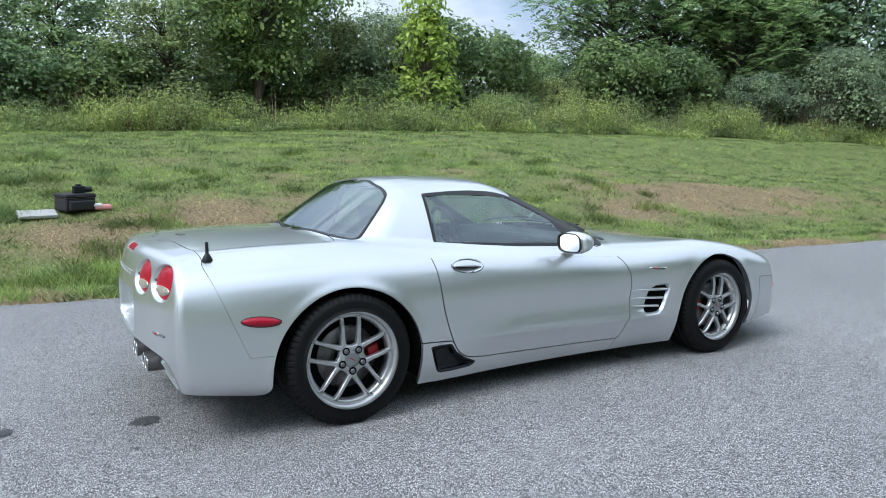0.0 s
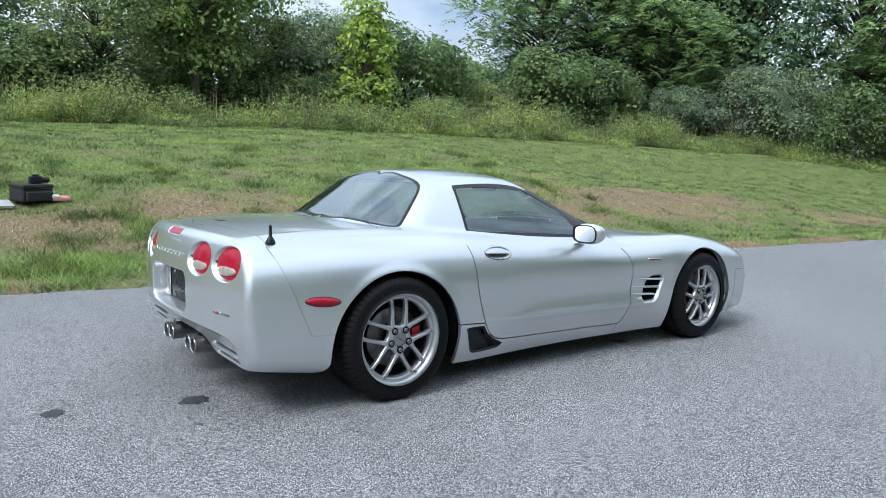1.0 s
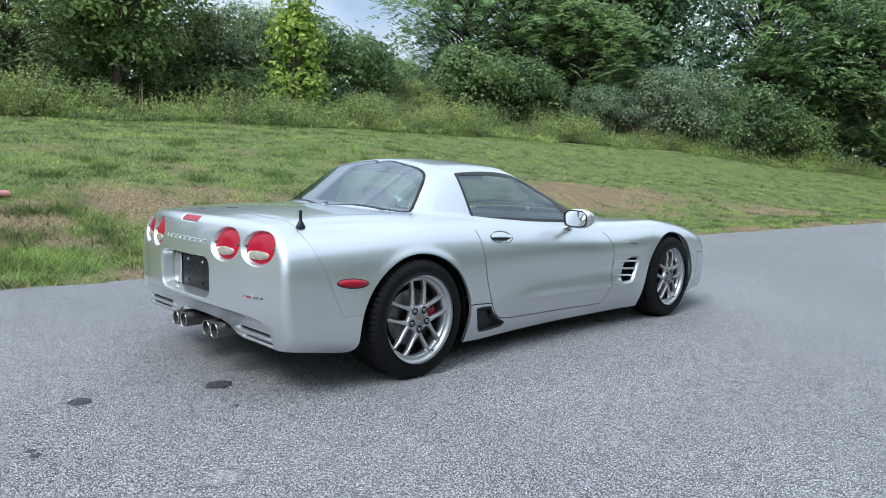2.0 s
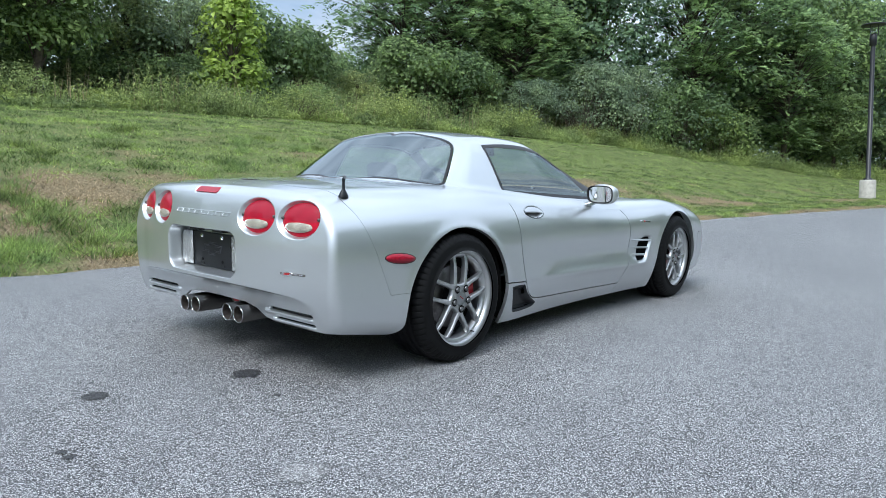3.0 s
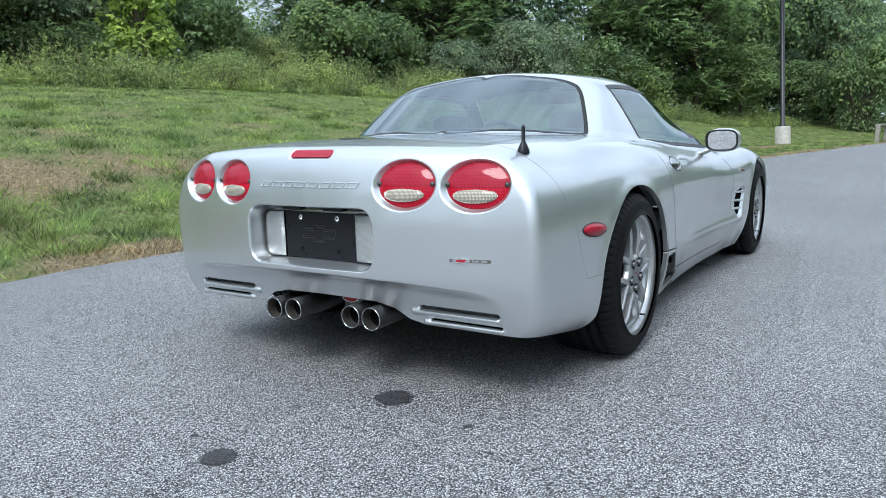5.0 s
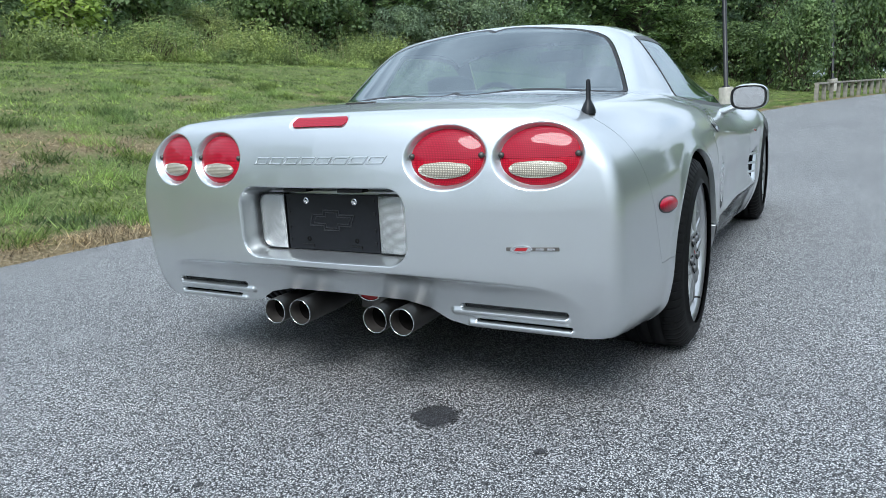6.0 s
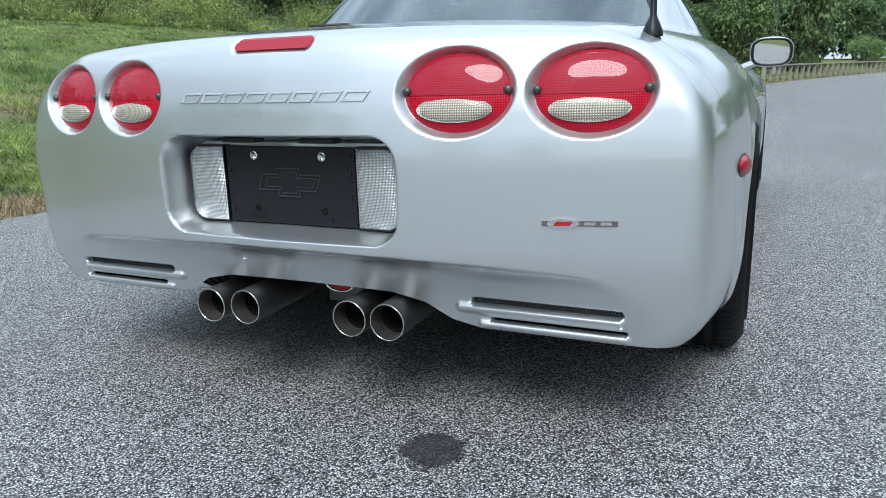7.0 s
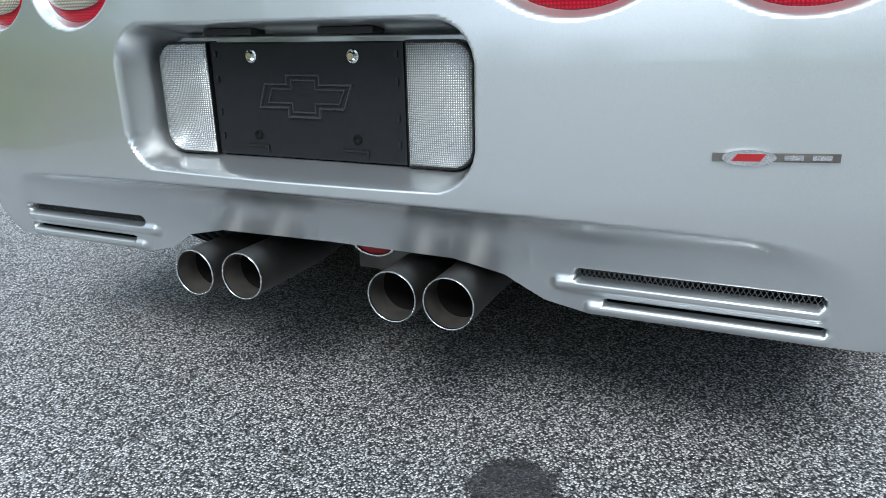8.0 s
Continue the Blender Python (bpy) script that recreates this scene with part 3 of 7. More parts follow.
class Skin:
    """A set of polygons on the shell, which can be cut along any line."""

    def __init__(self, V, polys, lip=()):
        self.V, self.polys, self.lip = V, polys, set(lip)

    def cut(self, values, seam=True):
        """Keeps what has values below zero."""
        V, polys = list(map(tuple, self.V)), []
        made = {}
        lip = set(self.lip)
        val = list(values)
        for p in self.polys:
            ins = [val[i] <= 0 for i in p]
            if all(ins):
                polys.append(p)
                continue
            if not any(ins):
                continue
            q = []
            n = len(p)
            for k in range(n):
                i, j = p[k], p[(k + 1) % n]
                if ins[k]:
                    q.append(i)
                if ins[k] != ins[(k + 1) % n]:
                    key = (i, j) if i < j else (j, i)
                    w = made.get(key)
                    if w is None:
                        t = val[i] / (val[i] - val[j])
                        w = len(V)
                        V.append(tuple(V[i][c] + t * (V[j][c] - V[i][c]) for c in range(3)))
                        made[key] = w
                        if seam:
                            lip.add(w)
                    q.append(w)
            if len(q) > 2:
                polys.append(tuple(q))
        return Skin(np.array(V), polys, lip).tidy()

    def tidy(self):
        used = sorted({i for p in self.polys for i in p})
        new_of = {o: n for n, o in enumerate(used)}
        V = self.V[used] if used else np.zeros((0, 3))
        return Skin(V, [tuple(new_of[i] for i in p) for p in self.polys], {new_of[i] for i in self.lip if i in new_of})

    def copy(self):
        return Skin(self.V.copy(), list(self.polys), set(self.lip))


def merged(skins):
    V, polys, lip, n = [], [], set(), 0
    for s in skins:
        V.append(s.V)
        polys += [tuple(i + n for i in p) for p in s.polys]
        lip |= {i + n for i in s.lip}
        n += len(s.V)
    return Skin(np.concatenate(V), polys, lip)


def skin_mesh(name, skin, material, parent, label="", depth=0.020, mirror=False, lift=0.0):
    """One panel: the cut skin with its edges turned inward."""
    V = skin.V
    N = normals_at(V)
    V = V + N * lift
    polys = list(skin.polys)
    if depth and skin.lip:
        count = {}
        for p in polys:
            for k in range(len(p)):
                i, j = p[k], p[(k + 1) % len(p)]
                if i in skin.lip and j in skin.lip:
                    count.setdefault((min(i, j), max(i, j)), []).append((i, j))
        edge = [e[0] for e in count.values() if len(e) == 1]
        rim = sorted({i for e in edge for i in e})
        # a small rounded turn, then the return
        m1 = {o: len(V) + k for k, o in enumerate(rim)}
        extra = V[rim] - N[rim] * depth
        flank = V[rim].copy()
        m0 = {o: len(V) + len(rim) + k for k, o in enumerate(rim)}
        V = np.concatenate([V, extra, flank])
        N = np.concatenate([N, np.zeros((len(rim) * 2, 3))])
        for i, j in edge:
            polys.append((m0[j], m0[i], m1[i], m1[j]))
            va, vb = V[j] - V[i], N[i]
            fn = np.cross(V[i] - V[j], V[m1[i]] - V[j])
            for o in (m0[i], m0[j], m1[i], m1[j]):
                N[o] += fn
    bad = np.linalg.norm(N, axis=1) < 1e-9
    N[bad] = (0, 0, 1)
    N = N / np.linalg.norm(N, axis=1, keepdims=True)
    if mirror:
        V, N = V * (1, -1, 1), N * (1, -1, 1)
        polys = [p[::-1] for p in polys]
    me = bpy.data.meshes.new(name)
    me.from_pydata(V.tolist(), [], polys)
    me.update()
    ob = finish(name, me, material, parent, label)
    me.normals_split_custom_set_from_vertices([tuple(n) for n in N])
    return ob


SIDE_STEP = (0.0096, 0.0074)


def raw_side():
    xs, zs = np.arange(-0.98, 3.72, SIDE_STEP[0]), np.arange(0.10, 1.22, SIDE_STEP[1])
    X, Z = np.meshgrid(xs, zs, indexing="ij")
    A = cast(lambda a: car_form(X, np.full(X.shape, a), Z), 1.05, 0.30, 26)
    return np.stack([X, -A, Z], -1).reshape(-1, 3), grid_faces(len(xs), len(zs))


def raw_top():
    xs, ys = np.arange(-0.98, 3.72, 0.0125), np.arange(-0.96, 0.9601, 0.012)
    X, Y = np.meshgrid(xs, ys, indexing="ij")
    Z = cast(lambda z: car_form(X, np.abs(Y), np.full(X.shape, z)), 1.3, 0.2, 36)
    return np.stack([X, Y, Z], -1).reshape(-1, 3), grid_faces(len(xs), len(ys))


def raw_end(sign, y_step, z_step):
    ys, zs = np.arange(-0.96, 0.9601, y_step), np.arange(0.10, 0.93, z_step)
    Y, Z = np.meshgrid(ys, zs, indexing="ij")
    if sign < 0:
        X = cast(lambda x: car_form(np.full(Y.shape, x), np.abs(Y), Z), -1.0, -0.55, 16)
    else:
        X = cast(lambda x: car_form(np.full(Y.shape, x), np.abs(Y), Z), 3.9, 2.9, 24)
    return np.stack([X, Y, Z], -1).reshape(-1, 3), grid_faces(len(ys), len(zs))


def start_skin(raw, flip, keep):
    V, Q = raw
    ok = ~np.isnan(V).any(1)
    Q = Q[ok[Q].all(1)]
    if flip:
        Q = Q[:, ::-1]
    s = Skin(V, [tuple(q) for q in Q.tolist()]).tidy()
    N = normals_at(s.V)
    N = np.stack([np.abs(N[:, 0]), np.abs(N[:, 1]), N[:, 2]], -1)
    return s.cut(keep(N, s.V), seam=False)


SIDE_RAW, TOP_RAW = raw_side(), raw_top()
in_vent = lambda v: (v[:, 0] > 1.9) & (v[:, 0] < 2.28) & (v[:, 2] > 0.30) & (v[:, 2] < 0.55)
SIDE = start_skin(SIDE_RAW, False, lambda n, v: np.maximum(np.where(in_vent(v), -1.0, np.maximum(n[:, 0], n[:, 2]) - n[:, 1]), np.where((v[:, 0] < -0.735) & (v[:, 1] > -0.81), 1.0, -1.0)))
TOP = start_skin(TOP_RAW, False, lambda n, v: np.maximum(np.maximum(n[:, 0], n[:, 1]) - n[:, 2], np.where((v[:, 0] < -0.735) & (v[:, 2] < 0.775) & (np.abs(v[:, 1]) < 0.81), 1.0, -1.0)))
# the tail keeps its steep hollow walls whole
def tail_keep(n, v):
    plain = np.maximum(n[:, 1], n[:, 2]) - n[:, 0]
    a, z = np.abs(v[:, 1]), v[:, 2]
    inner = np.maximum(a - 0.815, np.maximum(z - 0.868, 0.1 - z))
    plain = plain - 0.3 * ((a > 0.79) & (z > 0.73) & (z < 0.80))
    return np.minimum(plain, np.maximum(np.maximum(inner, v[:, 0] + 0.712) * 5, -1))
TAIL = start_skin(raw_end(-1, 0.004, 0.0036), True, tail_keep)
NOSE = start_skin(raw_end(1, 0.02, 0.012), False, lambda n, v: np.maximum(n[:, 1], np.abs(n[:, 2])) - n[:, 0])

# seams, seen from the side (x, z)
DOOR = spline_loop([(0.468, 0.90), (0.480, 0.80), (0.495, 0.70), (0.515, 0.55), (0.550, 0.42), (0.592, 0.318), (0.645, 0.262), (0.73, 0.233),
                    (0.95, 0.219), (1.36, 0.206), (1.72, 0.198), (1.80, 0.203), (1.828, 0.25), (1.850, 0.35), (1.862, 0.50), (1.855, 0.60), (1.81, 0.69), (1.72, 0.755),
                    (1.62, 0.80), (1.55, 0.90), (1.0, 0.93)], 6)
GAP = 0.0030


def belt(x):
    return 0.846 - 0.062 * (x - 0.57)


WINDOW = spline_loop([(0.556, 0.841), (0.558, 0.848), (0.563, 0.94), (0.573, 1.09), (0.575, 1.104), (0.586, 1.112), (0.70, 1.119), (0.82, 1.123), (0.95, 1.120), (1.08, 1.106), (1.20, 1.068),
                      (1.38, 0.975), (1.52, 0.882), (1.64, 0.788), (1.60, 0.780), (1.1, 0.808), (0.60, 0.837), (0.568, 0.839)], 6)


def arch_rear(x, z):
    return 0.392 - np.hypot(x + 0.003, np.maximum(z - 0.295, 0))


def arch_front(x, z):
    return 0.374 - np.hypot(x - 2.64, np.maximum(z - 0.255, 0) * FRONT_RISE)


def bumper_line(x, z):
    """Above zero ahead of the tail cover's seam."""
    seam = np.interp(z, [0.0, 0.405, 0.56, 0.71, 0.84, 0.95], [-0.33, -0.497, -0.562, -0.622, -0.672, -0.70])
    return np.where(x > -0.2, 1.0, np.minimum((x - seam) * 0.92, z - 0.4015))


def rocker_line(x, z):
    """Below zero under the sill's seam."""
    line = np.interp(x, [0.3, 0.398, 0.568, 0.60, 0.645, 0.73, 0.95, 1.36, 1.72, 1.80], [0.363, 0.361, 0.350, 0.318, 0.262, 0.233, 0.219, 0.206, 0.198, 0.203])
    return z - line


def front_seam(x, z):
    return np.maximum(3.10 - x, z - (0.487 - 0.09 * (x - 3.1)))


def cut_all(skin, *funcs):
    for f in funcs:
        skin = skin.cut(f(skin.V))
    return skin

car = thing("sports_car", "silver two-seat sports coupe with dark windows parked on the asphalt", "car")
sx = lambda v: v[:, 0]
sa = lambda v: np.abs(v[:, 1])
sz = lambda v: v[:, 2]
door_sd = lambda v: poly_distance(v[:, 0], v[:, 2], DOOR)
window_sd = lambda v: poly_distance(v[:, 0], v[:, 2], WINDOW)


def skirt(v):
    """Above zero past the shell's lower edge."""
    x, a = v[:, 0], np.abs(v[:, 1])
    low = np.interp(x, [-0.95, -0.75, -0.38, 0.35, 0.5, 2.3, 2.95, 3.2, 3.7], [0.262, 0.250, 0.192, 0.13, 0.122, 0.12, 0.135, 0.17, 0.2])
    gap = np.interp(a, [0.0, 0.22, 0.30, 0.36, 0.43, 0.5, 0.8], [0.320, 0.317, 0.300, 0.265, 0.250, 0.246, 0.0])
    return np.where(x < -0.6, np.maximum(low, gap), low) - v[:, 2]


side = SIDE.cut(skirt(SIDE.V))
side = side.cut(np.where(side.V[:, 0] < 0, smax(skirt(side.V), arch_rear(side.V[:, 0], side.V[:, 2]), 0.07), arch_rear(side.V[:, 0], side.V[:, 2])))
side = side.cut(arch_front(side.V[:, 0], side.V[:, 2]))
glass_side = side.cut(window_sd(side.V) + 0.017)
seal_side = side.cut(window_sd(side.V))
seal_side = seal_side.cut(-(window_sd(seal_side.V) + 0.017))
rest = side.cut(-window_sd(side.V) + 0.0005)
door_in = rest.cut(door_sd(rest.V) + GAP)
door_in = door_in.cut(door_in.V[:, 2] - belt(door_in.V[:, 0]))
frame_zone = rest.cut(belt(rest.V[:, 0]) + 0.003 - rest.V[:, 2])
below = rest.cut(rest.V[:, 2] - belt(rest.V[:, 0]))
below = below.cut(-door_sd(below.V) + GAP)
rocker = below.cut(rocker_line(below.V[:, 0], below.V[:, 2]) + GAP)
rocker = rocker.cut(np.maximum(rocker.V[:, 0] - (1.755 + 0.5 * (rocker.V[:, 2] - 0.12)), 0.2 - rocker.V[:, 0]))
scoop_sd = lambda v: poly_distance(v[:, 0], v[:, 2], SCOOP)
scoop = rocker.cut(scoop_sd(rocker.V))
rocker = rocker.cut(-scoop_sd(rocker.V))
upper = below.cut(-np.maximum(rocker_line(below.V[:, 0], below.V[:, 2]) - GAP, np.maximum(below.V[:, 0] - (1.76 + 0.5 * (below.V[:, 2] - 0.12)), 0.2 - below.V[:, 0])))
quarter = upper.cut(upper.V[:, 0] - 1.1)
tail_side = quarter.cut(bumper_line(quarter.V[:, 0], quarter.V[:, 2]) + GAP * 0.2)
quarter = quarter.cut(-bumper_line(quarter.V[:, 0], quarter.V[:, 2]) + GAP * 0.2)
fender = upper.cut(1.1 - upper.V[:, 0])
vent_lining = fender.cut(vent_sd(fender.V[:, 0], fender.V[:, 2]) + 0.006, seam=False)
fender = fender.cut(-vent_sd(fender.V[:, 0], fender.V[:, 2]) - 0.006, seam=False)
bumper_front_side = fender.cut(front_seam(fender.V[:, 0], fender.V[:, 2]) + GAP * 0.6)
fender = fender.cut(-front_seam(fender.V[:, 0], fender.V[:, 2]) + GAP * 0.6)
pillar_side = frame_zone.cut(1.185 + 0.1 * (1.1 - frame_zone.V[:, 2]) - frame_zone.V[:, 0])
sail = frame_zone.cut(frame_zone.V[:, 0] - 1.185 - 0.1 * (1.1 - frame_zone.V[:, 2]))

# the top (x, y)
LID = spline_loop([(-0.695, 0.0), (-0.692, 0.25), (-0.680, 0.48), (-0.655, 0.575), (-0.60, 0.612), (-0.4, 0.618), (-0.1, 0.622), (0.02, 0.63),
                   (0.05, 0.5), (0.02, 0.25), (0.01, 0.0)], 6)
BACKLIGHT = spline_loop([(0.012, 0.0), (0.016, 0.25), (0.045, 0.47), (0.100, 0.60), (0.150, 0.642), (0.20, 0.628), (0.30, 0.575), (0.372, 0.528), (0.405, 0.47),
                         (0.425, 0.3), (0.432, 0.0)], 6)
top = TOP
back_sd = lambda v: poly_distance(v[:, 0], np.abs(v[:, 1]), np.concatenate([BACKLIGHT[:61], [(0.432, -0.5), (0.012, -0.5)]]))
lid_sd = lambda v: poly_distance(v[:, 0], np.abs(v[:, 1]), np.concatenate([LID[:61], [(0.01, -0.5), (-0.695, -0.5)]]))


def screen_side(v):
    """Below zero on the windscreen's rake."""
    x, a, z = v[:, 0], np.abs(v[:, 1]), v[:, 2]
    edge = 1.225 - 0.08 * (a / 0.75) ** 2
    return np.maximum(edge - x, lower_form(x, a, z) * -1.0 + 0.012)


def screen_inner(v):
    x, a, z = v[:, 0], np.abs(v[:, 1]), v[:, 2]
    pillar = a - np.interp(x, [1.0, 1.15, 1.75, 2.1], [0.47, 0.495, 0.70, 0.78])
    return np.maximum(screen_side(v), pillar)


backlight = top.cut(back_sd(top.V) + 0.004)
back_frit = backlight.cut(-(back_sd(backlight.V) + 0.017))
backlight = backlight.cut(back_sd(backlight.V) + 0.017)
rest_top = top.cut(-back_sd(top.V) + 0.001)
screen_glass = rest_top.cut(screen_inner(rest_top.V) + 0.006)
pillar_top = rest_top.cut(screen_side(rest_top.V))
pillar_top = pillar_top.cut(-screen_inner(pillar_top.V))
rest_top = rest_top.cut(-screen_side(rest_top.V))
lid = rest_top.cut(lid_sd(rest_top.V) + GAP)
lid = lid.cut(lid.V[:, 0] - 0.2)
rest_top = rest_top.cut(-np.where(rest_top.V[:, 0] < 0.2, lid_sd(rest_top.V) - GAP, 1.0))


def tail_top_line(v):
    """Above zero ahead of the tail cover's upper seam, which runs on into the seam down the flank."""
    a = np.abs(v[:, 1])
    across = np.interp(a, [0.60, 0.74], [-0.66, -0.655])
    down = np.interp(v[:, 2], [0.0, 0.405, 0.56, 0.71, 0.84, 0.95], [-0.33, -0.497, -0.562, -0.622, -0.672, -0.70])
    return v[:, 0] - (across + (down - across) * sstep(0.72, 0.78, a))


tail_top = rest_top.cut(tail_top_line(rest_top.V) + GAP * 0.5)
rest_top = rest_top.cut(-tail_top_line(rest_top.V) + GAP * 0.5)
hardtop_line = lambda v: 0.012 - lower_form(v[:, 0], np.abs(v[:, 1]), v[:, 2])
roof_top = rest_top.cut(np.maximum(hardtop_line(rest_top.V), rest_top.V[:, 0] - 1.7))
top_seal_sd = lambda v: np.where(np.abs(v[:, 1]) > 0.45, window_sd(v), 1.0)
seal_top = roof_top.cut(top_seal_sd(roof_top.V))
roof_top = roof_top.cut(-top_seal_sd(roof_top.V))
rest_top = rest_top.cut(-np.maximum(hardtop_line(rest_top.V), rest_top.V[:, 0] - 1.7) + 0.0)
deck_side = rest_top.cut(rest_top.V[:, 0] - 0.57)
front_top = rest_top.cut(0.57 - rest_top.V[:, 0])
door_top = front_top.cut(np.maximum(front_top.V[:, 0] - 1.70, 0.5 - np.abs(front_top.V[:, 1])))
front_top = front_top.cut(1.70 - front_top.V[:, 0])
HOOD_A = lambda x: np.interp(x, [1.6, 2.0, 2.5, 3.2], [0.70, 0.665, 0.63, 0.55])
hood = front_top.cut(np.maximum(np.abs(front_top.V[:, 1]) - HOOD_A(front_top.V[:, 0]) + GAP, front_top.V[:, 0] - 3.3))
fender_top = front_top.cut(-np.maximum(np.abs(front_top.V[:, 1]) - HOOD_A(front_top.V[:, 0]) - GAP, front_top.V[:, 0] - 3.3))
fender_top_r = fender_top.cut(fender_top.V[:, 1])

tail = TAIL.cut(skirt(TAIL.V))


def slot_sd(v):
    a, z = np.abs(v[:, 1]), v[:, 2]
    return np.minimum(slot(a, z, 0.415, 0.3155, 0.715, 0.3155, 0.0088), slot(a, z, 0.452, 0.2740, 0.725, 0.2740, 0.0050)) + 0.0015


slots = tail.cut(slot_sd(tail.V), seam=False)
tail = tail.cut(-slot_sd(tail.V), seam=False)
nose = NOSE.cut(skirt(NOSE.V))


def half(s):
    return s.cut(s.V[:, 1], seam=False)


def mirrored(s):
    return Skin(s.V * (1, -1, 1), [p[::-1] for p in s.polys], s.lip)


tail_cover = skin_mesh("rear_bumper_cover", merged([tail, tail_side, mirrored(tail_side), tail_top]), PAINT, car, "silver painted rear bumper cover with lamp hollows")
for sgn in (1, -1):
    skin_mesh("slot_lining", slots.cut(sgn * slots.V[:, 1], seam=False), DARK_VOID, tail_cover, depth=0)
skin_mesh("trunk_lid", lid, PAINT, car)
sail_ob = skin_mesh("hardtop_roof", merged([roof_top, sail, mirrored(sail)]), PAINT, car, "silver painted fixed hardtop roof")
skin_mesh("hood", hood, PAINT, car)
skin_mesh("front_bumper_cover", merged([nose, bumper_front_side, mirrored(bumper_front_side)]), PAINT, car)
skin_mesh("windscreen", screen_glass, GLASS, car, "raked tinted windscreen", depth=0)
skin_mesh("rear_window", backlight, REAR_GLASS, car, "wraparound tinted rear window", depth=0)
skin_mesh("rear_window_border", back_frit, BLACK_TRIM, car, "black printed edge of the rear window", depth=0.004)
doors = {}
lining = SIDE.cut(np.maximum(SIDE.V[:, 2] - belt(SIDE.V[:, 0]) + 0.03, skirt(SIDE.V) + 0.01), seam=False)
lining = lining.cut(arch_rear(lining.V[:, 0], lining.V[:, 2]) + 0.012, seam=False)
lining = lining.cut(arch_front(lining.V[:, 0], lining.V[:, 2]) + 0.012, seam=False)
for flip in (False, True):
    skin_mesh("quarter_panel", merged([quarter, half(deck_side)]), PAINT, car, mirror=flip)
    wing = skin_mesh("front_fender", merged([fender, fender_top_r]), PAINT, car, mirror=flip)
    skin_mesh("vent_lining", vent_lining, DARK_VOID, wing, "black hollow of the side vent", depth=0, mirror=flip)
    skin_mesh("inner_panel", lining, DARK_VOID, car, depth=0, mirror=flip, lift=-0.024)
    sill = skin_mesh("rocker_panel", rocker, PAINT, car, mirror=flip)
    skin_mesh("brake_duct", scoop, BLACK_PLASTIC, sill, "black plastic brake cooling duct", mirror=flip)
    doors[flip] = skin_mesh("door", merged([door_in, half(door_top)]), PAINT, car, mirror=flip)
    skin_mesh("window_glass", glass_side, GLASS, doors[flip], "tinted side window", depth=0, mirror=flip)
    skin_mesh("window_seal", merged([seal_side, half(seal_top)]), BLACK_TRIM, doors[flip], "black rubber window seal", depth=0.006, mirror=flip, lift=0.002)
    # body-coloured pillars, made black to stand in for the dark trees they mirror
    skin_mesh("windscreen_pillar", merged([pillar_side, half(pillar_top)]), BLACK_TRIM, car, mirror=flip)

# ---- wheels ----
def tyre_mesh(name, r, width, rim_r, parent, y_out):
    """A tyre with ribs round its tread and cross grooves over its shoulders; its outer side faces -y."""
    w = width
    prof = [(rim_r - 0.004, -0.010), (rim_r + 0.006, -0.002), (rim_r + 0.018, 0.002), (r * 0.5 + rim_r * 0.5, -0.004), (r - 0.030, 0.004),
            (r - 0.013, 0.014), (r - 0.0045, 0.027), (r - 0.001, 0.045)]
    left = [(a, b) for a, b in prof]
    mid, x = [], 0.062
    while x < w - 0.062:
        mid += [(r, x), (r - 0.007, x + 0.002), (r - 0.007, x + 0.010), (r, x + 0.012)]
        x += 0.044
    right = [(a, w - b) for a, b in prof[::-1]]
    base = np.array(left + mid + right)
    pitch = 64
    V, Q = [], []
    angles, dips = [], []
    for i in range(pitch):
        for frac, dip in ((0.0, 0), (0.45, 0), (0.84, 0), (0.86, 1), (0.97, 1), (0.99, 0)):
            angles.append(2 * math.pi * (i + frac) / pitch)
            dips.append(dip)
    n = len(base)
    for a, dip in zip(angles, dips):
        for k, (rr, s) in enumerate(base):
            q = rr - (0.005 if dip and (0.012 < s < 0.050 or w - 0.050 < s < w - 0.012) else 0)
            V.append((q * math.cos(a), y_out + s, q * math.sin(a)))
    m = len(angles)
    for i in range(m):
        j = (i + 1) % m
        for k in range(n - 1):
            Q.append((i * n + k, i * n + k + 1, j * n + k + 1, j * n + k))
    ob = quads_mesh(name, V, Q, RUBBER, parent, "low-profile black tyre")
    return ob


def smooth_by_angle(ob, degrees=35):
    me = ob.data
    bm = bmesh.new()
    bm.from_mesh(me)
    for e in bm.edges:
        if len(e.link_faces) == 2 and e.calc_face_angle(0) > radians(degrees):
            e.smooth = False
    bm.to_mesh(me)
    bm.free()


